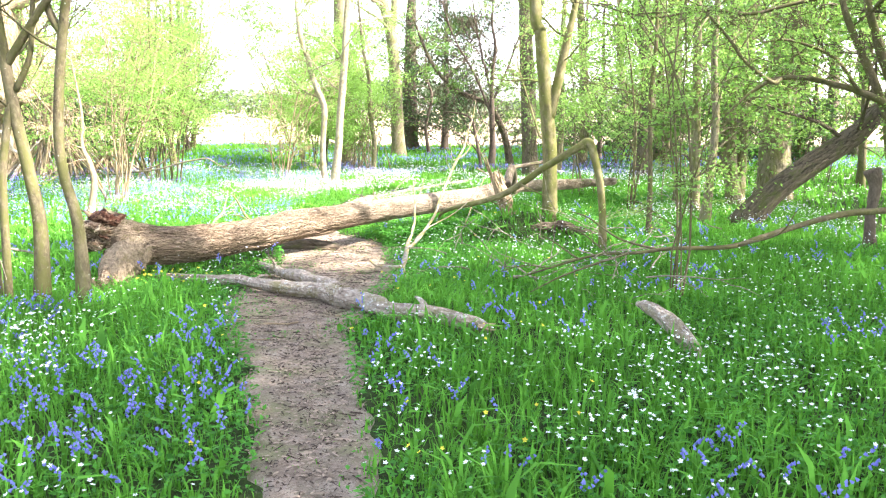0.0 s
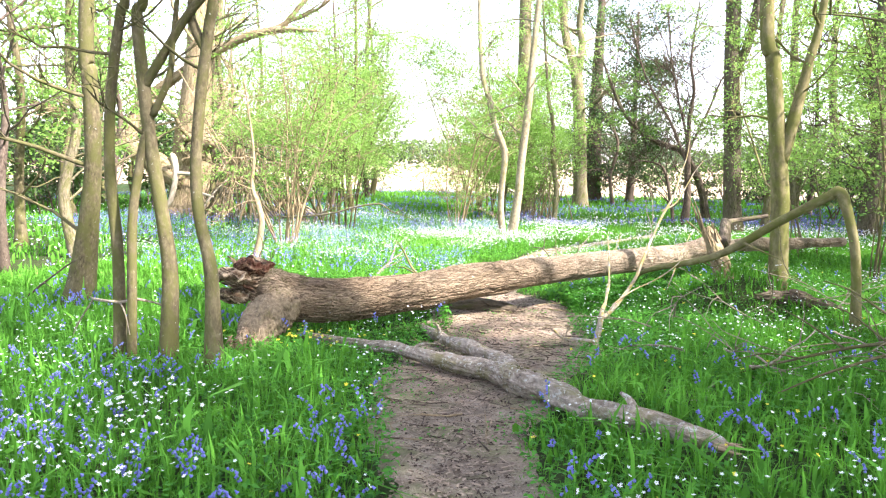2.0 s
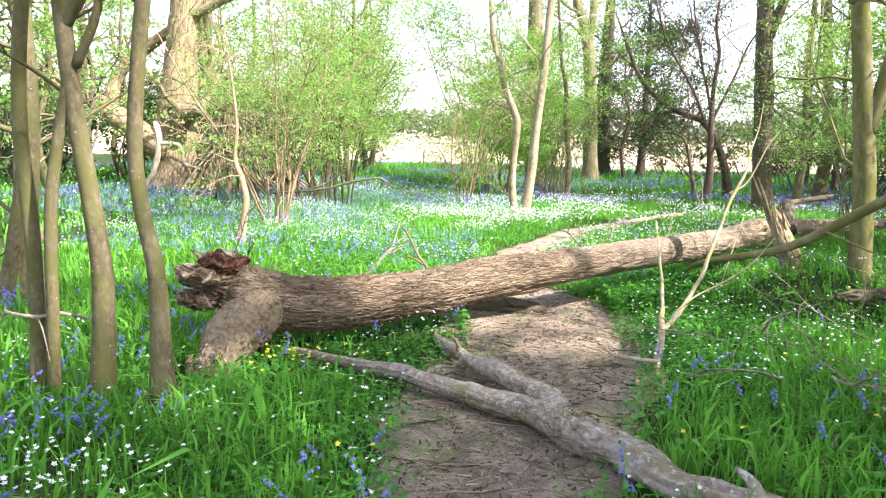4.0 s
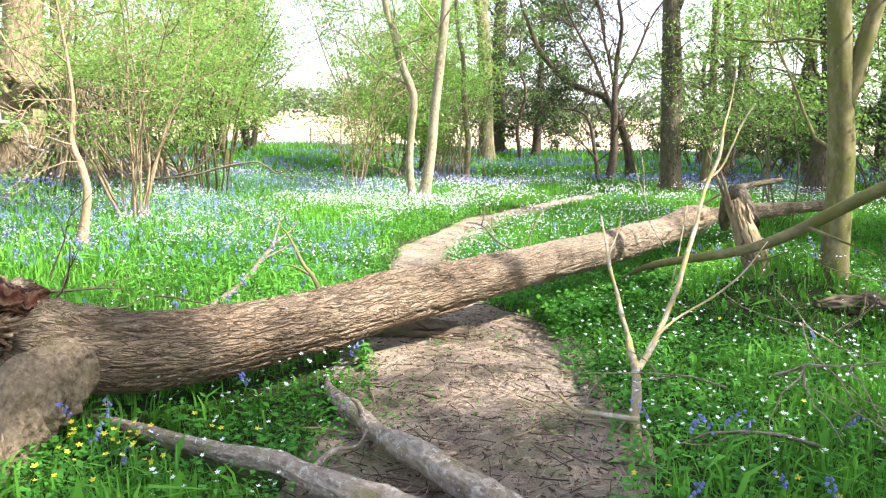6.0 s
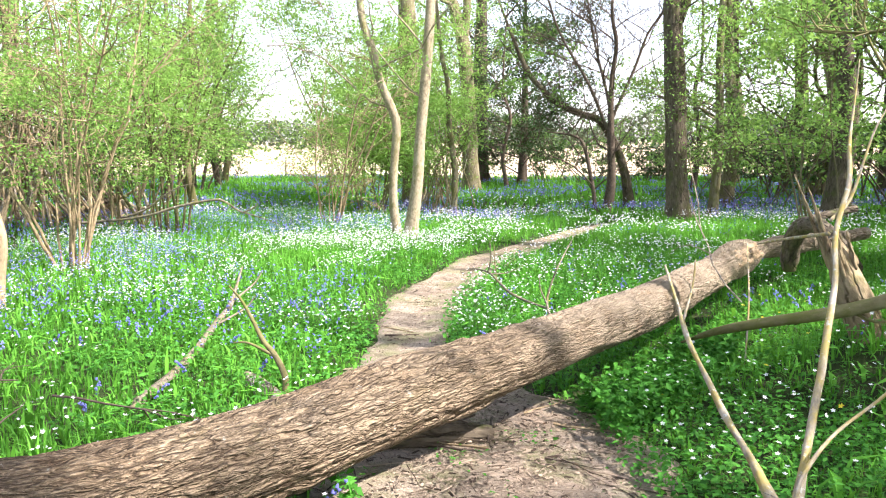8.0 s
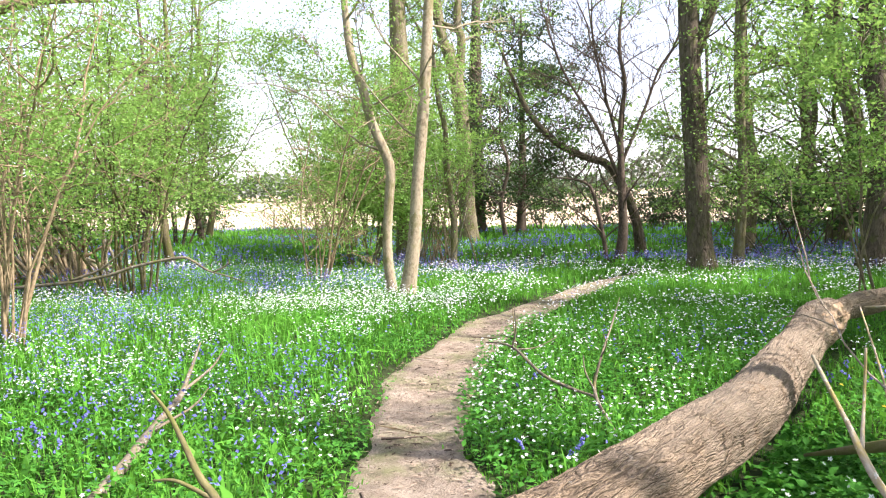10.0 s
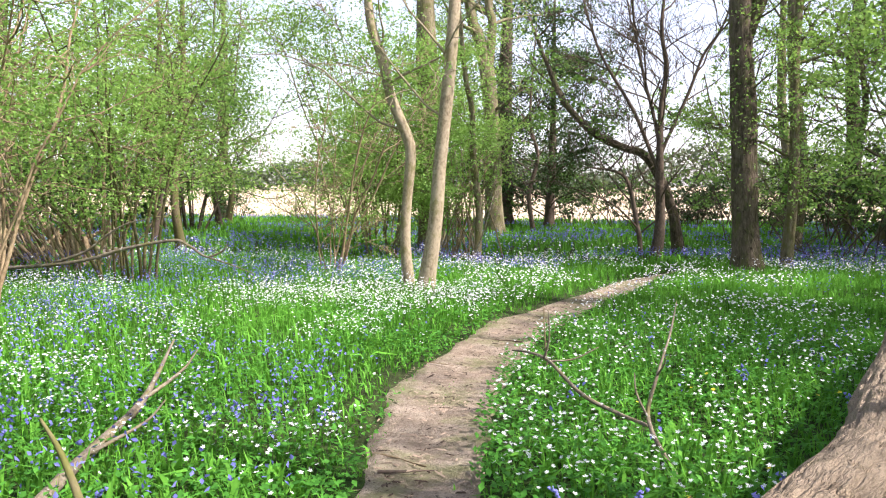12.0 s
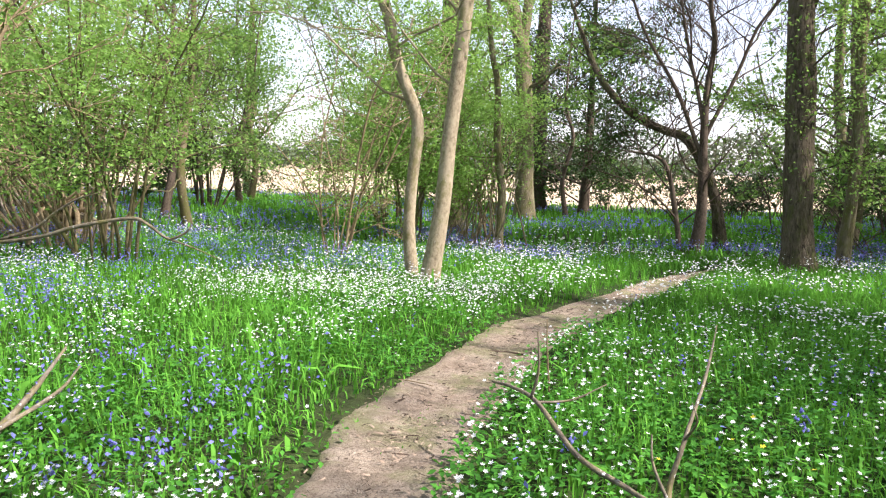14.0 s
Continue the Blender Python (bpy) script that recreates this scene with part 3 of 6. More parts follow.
def build_log():
    ob = thing("fallen_tree_trunk", (-2.2, 11.7, 0), "long fallen tree trunk with fissured brown bark across the path", "fallen tree")
    line = glide(LOG_LINE, 46)
    sides = 160
    p = Pile()
    tube(p, line, LOG_R, sides)
    v, g = p.v[0], p.g[0]
    n = len(line)
    centre = np.repeat(line, sides, 0)
    body = n * sides
    gg = g[:body]
    warp = fbm(gg * np.array([9, 9, 3.0]) + 61, 2)[:, None] * np.array([0.05, 0.05, 0])
    cr = fbm((gg + warp) * np.array([24, 24, 3.2]) + 5, 2)
    ridge = np.clip(1 - np.abs(cr - 0.5) * 9, 0, 1)
    bulge = fbm(gg * np.array([4, 4, 1.2]) + 31, 3) - 0.5
    knots = np.clip(fbm(gg * np.array([5, 5, 4.0]) + 77, 2) - 0.66, 0, 1)
    d = v[:body] - centre
    r = np.linalg.norm(d, axis=1)[:, None]
    near_end = np.exp(-np.clip(gg[:, 2], 0, 9) / 0.3)
    along = np.repeat(np.linspace(0, 9, n), sides)
    swell = 0.045 * np.exp(-((along - 6.75) / 0.22) ** 2) - 0.04 * np.exp(-((along - 7.15) / 0.2) ** 2)
    r = r + (-0.014 * ridge + 0.05 * bulge + 0.09 * knots + swell + near_end * (0.045 + 0.2 * (fbm(gg * 6 + 19, 3) - 0.5)))[:, None]
    dome = np.sqrt(np.clip(1 - (1 - np.clip(gg[:, 2] / 0.16, 0, 1)) ** 2, 0.02, 1))[:, None]
    v[:body] = centre + d / np.linalg.norm(d, axis=1)[:, None] * r * dome
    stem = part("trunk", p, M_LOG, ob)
    bare = Pile()
    seg = slice(int(n * 0.712), int(n * 0.772))
    grid = v[:body].reshape(n, sides, 3)[seg]
    mid = line[seg][:, None]
    way = grid - mid
    way = way / np.linalg.norm(way, axis=2)[..., None]
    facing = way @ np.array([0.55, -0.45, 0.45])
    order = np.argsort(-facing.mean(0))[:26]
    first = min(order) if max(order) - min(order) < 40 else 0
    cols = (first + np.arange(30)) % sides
    rows_n = grid.shape[0]
    edge = fbm(np.column_stack([np.repeat(np.arange(rows_n), 30) * 0.35, np.tile(np.arange(30), rows_n) * 0.25, np.zeros(rows_n * 30)]), 3).reshape(rows_n, 30)
    i, j = np.meshgrid(np.arange(rows_n), np.arange(30), indexing="ij")
    rim = np.minimum(np.minimum(i, rows_n - 1 - i) / 4, np.minimum(j, 29 - j) / 5)
    lift = np.where(np.clip(rim, 0, 1) * 0.7 + 2.6 * (edge - 0.5) > 0.42, 0.008, -0.02)
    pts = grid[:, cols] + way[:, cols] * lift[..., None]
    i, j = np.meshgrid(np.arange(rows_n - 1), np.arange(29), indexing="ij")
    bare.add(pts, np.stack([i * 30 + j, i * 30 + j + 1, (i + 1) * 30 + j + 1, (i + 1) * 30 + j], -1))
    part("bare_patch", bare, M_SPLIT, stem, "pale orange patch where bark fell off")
    # olive moss on the back of the trunk by the torn end
    rng = np.random.default_rng(5)
    moss = Pile()
    back = np.flatnonzero((gg[:, 2] > 0.1) & (gg[:, 2] < 0.75) & ((v[:body] - centre)[:, 2] > 0.03))
    blotch = fbm(gg[back] * np.array([16, 16, 16.0]) + 3, 3)
    pick = np.repeat(back[blotch > 0.44 + 0.5 * (gg[back, 2] / 0.75) ** 2 + rng.uniform(-0.03, 0.03, len(back))], 3)
    leaves(moss, v[pick] + rng.normal(0, 0.005, (len(pick), 3)), 0.0075, rng, 0.2, 0.006)
    tagged(part("moss_patch", moss, M_MOSS, stem, "olive moss tufts", smooth=False), kind="stuff")
    # torn end: thick plates of decayed wood round a dark core
    c0 = np.array([-3.95, 9.86, 0.485])
    axis = np.array([-0.72, -0.60, 0.12])
    axis /= np.linalg.norm(axis)
    side = np.cross(axis, (0, 0, 1.0))
    side /= np.linalg.norm(side)
    upv = np.cross(side, axis)

    def lump(pts, seed, amount, freq):
        return amount * (fbm(pts * freq + seed * 7.3, 4) - 0.5)

    def plate(name, at, ra, rs, th, tilt, seed, mat, label=""):
        """A ragged slab lying across the broken end."""
        nl, na = 17, 72
        la = np.linspace(-np.pi / 2, np.pi / 2, nl)[:, None]
        an = np.linspace(0, 2 * np.pi, na, endpoint=False)[None]
        cl = np.abs(np.cos(la)) ** 0.45
        ring = 1 + 1.1 * (fbm(np.stack([np.cos(an[0]) * 1.7 + seed, np.sin(an[0]) * 1.7, an[0] * 0], 1), 3) - 0.5) + 0.5 * (fbm(np.stack([np.cos(an[0]) * 6 + seed, np.sin(an[0]) * 6, an[0] * 0 + 5], 1), 2) - 0.5)
        a = cl * np.cos(an) * ring * ra
        b = cl * np.sin(an) * ring * rs
        z = th * np.sign(np.sin(la)) * np.abs(np.sin(la)) ** 0.8 + 0 * an
        loc = np.stack([a, z, b], -1).reshape(-1, 3)
        z = z.ravel() + lump(loc, seed, 0.16, np.array([5, 5, 5])) + lump(loc, seed + 3, 0.07, np.array([22, 10, 22])) + tilt * a.ravel()
        edge = 1 + 0.8 * (fbm(loc * np.array([9, 70, 9]) + seed, 3) - 0.5)
        pts = at + np.outer(a.ravel() * edge, axis) + np.outer(b.ravel() * edge, side) + np.outer(z, upv)
        i, j = np.meshgrid(np.arange(nl - 1), np.arange(na), indexing="ij")
        jn = (j + 1) % na
        pl = Pile()
        pl.add(pts, np.stack([i * na + j, i * na + jn, (i + 1) * na + jn, (i + 1) * na + j], -1).reshape(-1, 4), (), loc)
        part(name, pl, mat, ob, label, smooth=False)
    core = Pile()
    cl = np.array([c0 - axis * 0.36, c0 - axis * 0.2, c0 - axis * 0.02, c0 + axis * 0.14, c0 + axis * 0.19])
    tube(core, glide(cl, 18), [0.15, 0.205, 0.21, 0.175, 0.05], 130)
    w = core.v[0]
    d = w - c0
    lay = d @ upv
    loc = np.column_stack([d @ axis, d @ side, lay])
    layers = np.abs(fbm(loc * np.array([3.0, 3.0, 15]) + 3, 3) - 0.5) * 2
    out = d / (np.linalg.norm(d, axis=1)[:, None] + 1e-6)
    hollow = np.exp(-(((loc[:, 0] - 0.13) / 0.16) ** 2 + ((lay + 0.06) / 0.045) ** 2 + ((loc[:, 1] + 0.1) / 0.2) ** 2))
    under = np.clip((-lay - 0.12) / 0.1, 0, 1)
    core.v[0] = w + out * (0.32 * (layers - 0.3) + 0.2 * (fbm(loc * 7 + 9, 3) - 0.5) + 0.13 * (fbm(loc * np.array([14, 14, 40]) + 2, 3) - 0.5) - 0.05 * np.clip(1 - np.abs(fbm(loc * np.array([8, 8, 22]) + 6, 2) - 0.5) * 8, 0, 1) - 0.3 * hollow - 0.05 * under)[:, None]
    core.g[0] = np.column_stack([d @ side, lay, d @ axis])
    torn = part("torn_core", core, M_ROT, ob, "pale layered splintered wood with a dark plug painting the hollow's shade", smooth=False)
    plate("torn_plate", c0 + upv * 0.19 - axis * 0.05, 0.135, 0.13, 0.06, -0.08, 2, M_RED, "red-brown rotten plate")
    plate("torn_plate", c0 + upv * 0.20 - axis * 0.17, 0.10, 0.11, 0.065, -0.2, 3, M_RED, "red-brown rotten plate")
    plate("torn_plate", c0 + upv * 0.09 + axis * 0.10 - side * 0.05, 0.16, 0.15, 0.045, 0.06, 4, M_ROT, "pale layered plate of torn wood")
    plate("torn_plate", c0 - upv * 0.10 + axis * 0.10 - side * 0.05, 0.14, 0.14, 0.05, 0.15, 6, M_ROT, "pale layered plate of torn wood")
    for k in range(16):
        a = rng.uniform(0, 2 * np.pi)
        rad = rng.uniform(0.12, 0.22)
        s = c0 + side * math.cos(a) * rad + upv * math.sin(a) * rad * 0.9 + axis * rng.uniform(-0.1, 0.14)
        w = axis * rng.uniform(-0.2, 0.8) + side * rng.normal(0, 0.9) + upv * rng.normal(0.0, 0.2)
        shard = Pile()
        ln = stray(rng, s - w / np.linalg.norm(w) * 0.07, w, rng.uniform(0.1, 0.2), 6, 0.3)
        th = rng.uniform(0.008, 0.02)
        tube(shard, glide(ln, 3), [th * 0.6, th * 1.3, th, th * 0.2], 9, 0.7, 9.0, shift=k)
        part("splinter", shard, M_ROT if k % 3 else M_RED, torn)
    root = Pile()
    rl = glide([(-3.44, 10.02, 0.36), (-3.50, 9.80, 0.29), (-3.54, 9.58, 0.21), (-3.53, 9.38, 0.12), (-3.49, 9.20, 0.02), (-3.46, 9.10, -0.10)], 18)
    tube(root, rl, [0.14, 0.20, 0.21, 0.18, 0.125, 0.09], 120)
    w = root.v[0]
    ctr = np.vstack([np.repeat(rl, 120, 0), rl[:1], rl[-1:]])
    d = w - ctr
    low = np.clip((0.22 - w[:, 2]) / 0.2, 0, 1)
    n0 = fbm(w * np.array([3, 3, 2.0]) + 13, 3) - 0.5
    n1 = np.clip(1 - np.abs(fbm(w * np.array([13, 13, 3.5]) + 41, 3) - 0.5) * 8, 0, 1)
    n2 = fbm(w * np.array([30, 30, 14.0]) + 17, 3) - 0.5
    flat = np.clip(d @ np.array([0.45, -0.89, 0.0]) / 0.2, 0, 1)
    root.v[0] = ctr + d * (1 + 0.3 * n0 - (0.10 + 0.16 * low) * n1 + (0.16 + 0.3 * low) * n2 - 0.3 * flat)[:, None]
    root.g[0] = w * np.array([1.0, 1.0, 1.6])
    part("torn_root", root, M_ROOT, ob, "brown torn root buttress", smooth=False)
    foot = Pile()
    fl = glide([(-3.57, 9.31, 0.17), (-3.53, 9.19, 0.10), (-3.49, 9.11, 0.02), (-3.46, 9.05, -0.06)], 16)
    tube(foot, fl, [0.05, 0.095, 0.105, 0.08], 90)
    w = foot.v[0]
    ctr = np.vstack([np.repeat(fl, 90, 0), fl[:1], fl[-1:]])
    curl = np.clip(1 - np.abs(fbm(w * np.array([12, 12, 9.0]) + 23, 3) - 0.5) * 6, 0, 1)
    foot.v[0] = ctr + (w - ctr) * (1.05 + 0.7 * (fbm(w * 9 + 3, 3) - 0.5) - 0.45 * curl + 0.4 * (fbm(w * 36 + 5, 2) - 0.5))[:, None]
    foot.g[0] = w[:, [0, 2, 1]]
    heel = part("torn_foot", foot, M_CURL, ob, "pale splintered foot of the root", smooth=False)
    for k in range(40):
        a = rng.uniform(-2.9, 0.2)
        f = rng.uniform(0, 1)
        b = np.array([-3.50, 9.13, 0.02]) + np.array([-0.06, 0.13, 0.14]) * f + np.array([math.cos(a), math.sin(a), 0]) * (0.09 + 0.04 * f)
        ln = stray(rng, b, (math.cos(a) * 0.3, math.sin(a) * 0.3 - 0.1, rng.normal(0, 0.7)), rng.uniform(0.03, 0.09), 4, 0.4)
        sp = Pile()
        tube(sp, glide(ln, 3), [0.003, 0.007, 0.006, 0.001], 6, 0.6, 12.0, shift=k)
        part("splinter", sp, M_SPLIT, heel, "pale splinter of root wood")


build_log()


def dead_branch(name, lines, label, mat=M_DEAD, group="", category="branch", rough=0.16, sides=12):
    """lines: (points, radii); the first is the main stem."""
    ob = thing(name, lines[0][0][0], label, category, group)
    ob.location.z = 0
    for k, (pts, rr) in enumerate(lines):
        p = Pile()
        tube(p, glide(pts, 9), rr, sides if k == 0 else max(6, sides - 3), rough, 4.0, shift=k * 2.2)
        part("stem" if k == 0 else "side_branch", p, mat, ob)
    return ob


# ---- dead wood round the log ----
fork = dead_branch("forked_branch", [
    ([(-3.55, 10.05, 0.0), (-3.17, 9.87, 0.04), (-2.58, 9.61, 0.07), (-2.2, 9.5, 0.09), (-1.99, 9.39, 0.08), (-1.72, 9.28, 0.075), (-1.48, 9.15, 0.085), (-1.22, 9.01, 0.10), (-1.0, 8.82, 0.11), (-0.82, 8.64, 0.12), (-0.64, 8.52, 0.12), (-0.5, 8.33, 0.135), (-0.36, 8.14, 0.14), (-0.2, 8.08, 0.135), (-0.06, 7.97, 0.15), (0.12, 7.93, 0.15), (0.32, 7.78, 0.14), (0.46, 7.75, 0.13), (0.58, 7.68, 0.10)],
     [0.018, 0.03, 0.046, 0.052, 0.058, 0.064, 0.068, 0.078, 0.102, 0.096, 0.086, 0.084, 0.076, 0.074, 0.08, 0.068, 0.06, 0.05, 0.022]),
    ([(-1.0, 8.9, 0.11), (-1.14, 9.2, 0.12), (-1.36, 9.46, 0.11), (-1.6, 9.68, 0.115), (-1.82, 9.92, 0.09), (-2.0, 10.12, 0.09), (-2.2, 10.42, 0.07), (-2.34, 10.66, 0.05), (-2.42, 10.9, 0.03)], [0.09, 0.078, 0.07, 0.066, 0.055, 0.05, 0.038, 0.028, 0.016]),
    ([(-1.95, 10.05, 0.1), (-1.97, 10.02, 0.2), (-2.0, 9.98, 0.25)], [0.022, 0.016, 0.007]),
    ([(0.02, 7.95, 0.17), (-0.03, 8.04, 0.24), (-0.10, 8.1, 0.27)], [0.036, 0.024, 0.010]),
    ([(-2.02, 9.44, 0.1), (-1.98, 9.62, 0.12), (-1.9, 9.74, 0.10), (-1.88, 9.85, 0.14)], [0.014, 0.011, 0.009, 0.005])],
    "thick grey forked dead branch lying across the path", sides=30, rough=0.42)


def fork_end():
    """Ragged pale splinters at the broken end."""
    rng = np.random.default_rng(12)
    for k in range(9):
        p = Pile()
        b = np.array([0.5, 7.72, 0.12]) + rng.normal(0, 0.018, 3)
        tube(p, glide(stray(rng, b, (0.8, -0.45, rng.normal(0.05, 0.25)), rng.uniform(0.08, 0.17), 4, 0.12), 2), [0.012, 0.013, 0.008, 0.002], 6, 0.5, 9.0, shift=k)
        part("splinter", p, M_SPLIT, fork, "pale broken splinter")


fork_end()


def fork_moss():
    """Yellow-green moss on the thick end of the forked branch."""
    rng = np.random.default_rng(8)
    p = Pile()
    n = 420
    k = rng.uniform(0, 1, n)
    line = np.array([(-1.06, 8.92, 0.11), (-0.64, 8.52, 0.12)])
    a = rng.normal(0, 0.8, n)
    at = line[0] + (line[1] - line[0]) * (0.5 + 0.35 * rng.normal(0, 0.5, n))[:, None] + np.stack([0.7 * np.sin(a), 0.7 * np.sin(a), np.cos(a)], 1) * 0.084
    leaves(p, at, 0.02, rng, 0.2, 0.008)
    tagged(part("moss_patch", p, M_MOSS, fork, "yellow-green moss", smooth=False), kind="stuff")


fork_moss()
dead_branch("forked_stick", [
    ([(-0.55, 10.36, -0.06), (-0.562, 10.48, 0.07), (-0.55, 10.6, 0.17), (-0.555, 10.8, 0.27), (-0.575, 11.0, 0.30), (-0.585, 11.35, 0.33), (-0.612, 11.7, 0.375), (-0.63, 12.0, 0.43), (-0.68, 12.4, 0.56), (-0.71, 12.6, 0.70), (-0.76, 12.85, 0.9)], [0.032, 0.029, 0.027, 0.026, 0.022, 0.018, 0.018, 0.015, 0.014, 0.011, 0.006]),
    ([(-0.55, 10.78, 0.26), (-0.47, 10.98, 0.32), (-0.40, 11.15, 0.41), (-0.30, 11.4, 0.58), (-0.25, 11.5, 0.74), (-0.16, 11.7, 1.0), (-0.09, 11.95, 1.2), (0.02, 12.15, 1.42), (0.06, 12.3, 1.62), (0.12, 12.45, 1.82), (0.15, 12.5, 2.05)], [0.024, 0.022, 0.019, 0.017, 0.016, 0.014, 0.012, 0.011, 0.008, 0.006, 0.003]),
    ([(-0.5, 10.92, 0.3), (-0.45, 11.0, 0.38), (-0.3, 11.15, 0.49), (-0.08, 11.3, 0.6), (0.1, 11.4, 0.74), (0.25, 11.5, 0.93)], [0.01, 0.009, 0.008, 0.007, 0.006, 0.003]),
    ([(-0.55, 10.4, 0.1), (-0.75, 10.45, 0.1), (-0.88, 10.5, 0.09), (-0.98, 10.6, 0.14)], [0.016, 0.014, 0.012, 0.006]),
    ([(-0.56, 10.55, 0.13), (-0.64, 10.48, 0.02), (-0.72, 10.42, -0.04)], [0.01, 0.008, 0.006]),
    ([(-0.7, 12.5, 0.62), (-0.62, 12.7, 0.8), (-0.6, 12.75, 0.95)], [0.01, 0.007, 0.004]),
    ([(-0.1, 12.0, 1.25), (0.05, 12.2, 1.35), (0.2, 12.4, 1.65), (0.3, 12.5, 1.8)], [0.009, 0.007, 0.005, 0.003])],
    "thin pale forked dead stick propped on the ground", M_BLEACH, sides=10, rough=0.5)
dead_branch("snapped_bough", [
    ([(-0.52, 13.77, 0.22), (-0.28, 13.2, 0.46), (0.5, 12.88, 0.71), (1.13, 12.56, 1.15), (1.62, 12.33, 1.47)], [0.008, 0.03, 0.042, 0.05, 0.054]),
    ([(1.60, 12.34, 1.47), (1.70, 12.3, 1.46), (1.83, 12.24, 1.02), (1.88, 12.24, 0.6), (1.9, 12.27, 0.3), (1.91, 12.3, -0.08)], [0.056, 0.062, 0.05, 0.05, 0.056, 0.062]),
    ([(0.05, 13.08, 0.52), (0.27, 13.0, 0.64), (0.47, 12.9, 0.58), (0.67, 12.7, 0.70)], [0.014, 0.012, 0.009, 0.004]),
    ([(0.77, 12.74, 0.89), (0.92, 12.45, 0.84), (1.17, 12.35, 0.74)], [0.014, 0.01, 0.005])],
    "brown bough snapped over into a sharp bend", M_MAPLE, sides=14)


def build_snag():
    rng = np.random.default_rng(3)
    ob = thing("broken_stump", (0.5, 13.5, 0), "leaning broken stump with a pale splintered top", "stump")
    p = Pile()
    tube(p, glide([(0.70, 13.46, -0.05), (0.63, 13.46, 0.3), (0.53, 13.5, 0.6), (0.43, 13.52, 0.86), (0.37, 13.53, 1.0)], 12), [0.16, 0.125, 0.115, 0.085, 0.05], 34, 0.28, 3.0)
    stem = part("trunk", p, M_OAK, ob)
    for k in range(22):
        a = k / 22 * 2 * np.pi + rng.uniform(-0.1, 0.1)
        s = Pile()
        b = np.array([0.47 + 0.07 * math.cos(a), 13.51 + 0.08 * math.sin(a), rng.uniform(0.62, 0.84)])
        tall = (0.72, 0.6, 0.5)[k - 10] if k in (10, 11, 12) else rng.uniform(0.12, 0.3)
        ln = stray(rng, b, (rng.normal(-0.34, 0.05), rng.normal(0, 0.05), 1), tall, 5, 0.05)
        tube(s, glide(ln, 2), [0.014, 0.018, 0.011, 0.002], 6, 0.6, 9.0, shift=k)
        part("splinter", s, M_OAK, stem, "golden torn splinter")


build_snag()
dead_branch("arched_limb", [
    ([(0.58, 13.7, 0.78), (0.60, 14.2, 0.92), (0.62, 14.7, 0.98), (0.62, 15.1, 0.93), (0.63, 15.4, 0.78), (0.64, 15.52, 0.6), (0.65, 15.55, 0.5)], [0.06, 0.065, 0.07, 0.075, 0.08, 0.08, 0.06]),
    ([(0.62, 14.9, 0.98), (0.8, 15.3, 1.0), (1.2, 15.6, 1.05)], [0.04, 0.035, 0.03])],
    "dark curved limb arching down beside the broken stump", M_BROWN, sides=16, rough=0.2)
dead_branch("pale_twig", [
    ([(0.34, 15.44, 0.74), (0.25, 14.2, 0.92), (0.15, 12.85, 1.1)], [0.006, 0.01, 0.012]),
    ([(0.16, 15.0, 0.8), (0.02, 14.2, 0.45), (-0.12, 13.6, 0.02)], [0.005, 0.007, 0.008])],
    "thin bleached twig propped between log and stump", M_BLEACH, sides=7)
dead_branch("long_dead_limb", [
    ([(0.68, 9.6, 0.12), (1.04, 9.6, 0.25), (1.55, 9.55, 0.42), (2.0, 9.5, 0.47), (2.34, 9.55, 0.51), (2.96, 9.8, 0.5), (3.44, 10.3, 0.54), (4.07, 10.8, 0.64), (4.61, 11.1, 0.72), (5.2, 11.5, 0.72), (6.31, 12.0, 0.77)], [0.006, 0.010, 0.014, 0.018, 0.021, 0.025, 0.03, 0.034, 0.038, 0.042, 0.05]),
    ([(1.9, 9.51, 0.46), (1.55, 9.2, 0.4), (1.2, 9.0, 0.3), (0.9, 8.9, 0.16)], [0.014, 0.012, 0.009, 0.004]),
    ([(1.4, 9.56, 0.38), (1.15, 9.8, 0.52), (0.95, 10.0, 0.6)], [0.01, 0.007, 0.003]),
    ([(2.2, 9.52, 0.5), (1.85, 9.9, 0.55), (1.55, 10.3, 0.72), (1.35, 10.5, 0.77)], [0.014, 0.011, 0.008, 0.003]),
    ([(3.05, 9.88, 0.5), (3.4, 9.65, 0.66), (3.5, 9.45, 0.92)], [0.015, 0.011, 0.004]),
    ([(1.1, 9.6, 0.27), (0.85, 9.35, 0.34), (0.6, 9.2, 0.3)], [0.008, 0.006, 0.003]),
    ([(1.7, 9.54, 0.44), (1.45, 9.75, 0.62), (1.3, 9.85, 0.66)], [0.009, 0.006, 0.003])],
    "long thin olive-brown dead limb hanging over the grass", M_GREEN, sides=9)
dead_branch("log_piece", [
    ([(1.80, 8.02, 0.27), (1.87, 7.9, 0.27), (1.96, 7.75, 0.24), (2.04, 7.58, 0.18), (2.11, 7.42, 0.11), (2.2, 7.25, 0.0)], [0.025, 0.05, 0.058, 0.066, 0.066, 0.05])],
    "short pale weathered piece of log half sunk in grass", M_DEAD, sides=22, rough=0.45, category="log")


dead_branch("log_piece", [
    ([(-2.85, 11.8, 0.03), (-2.5, 11.95, 0.05), (-2.1, 12.12, 0.05), (-1.75, 12.3, 0.0)], [0.06, 0.10, 0.10, 0.06])],
    "grey weathered log piece lying under the fallen trunk", M_BROWN, sides=20, rough=0.25, category="log")


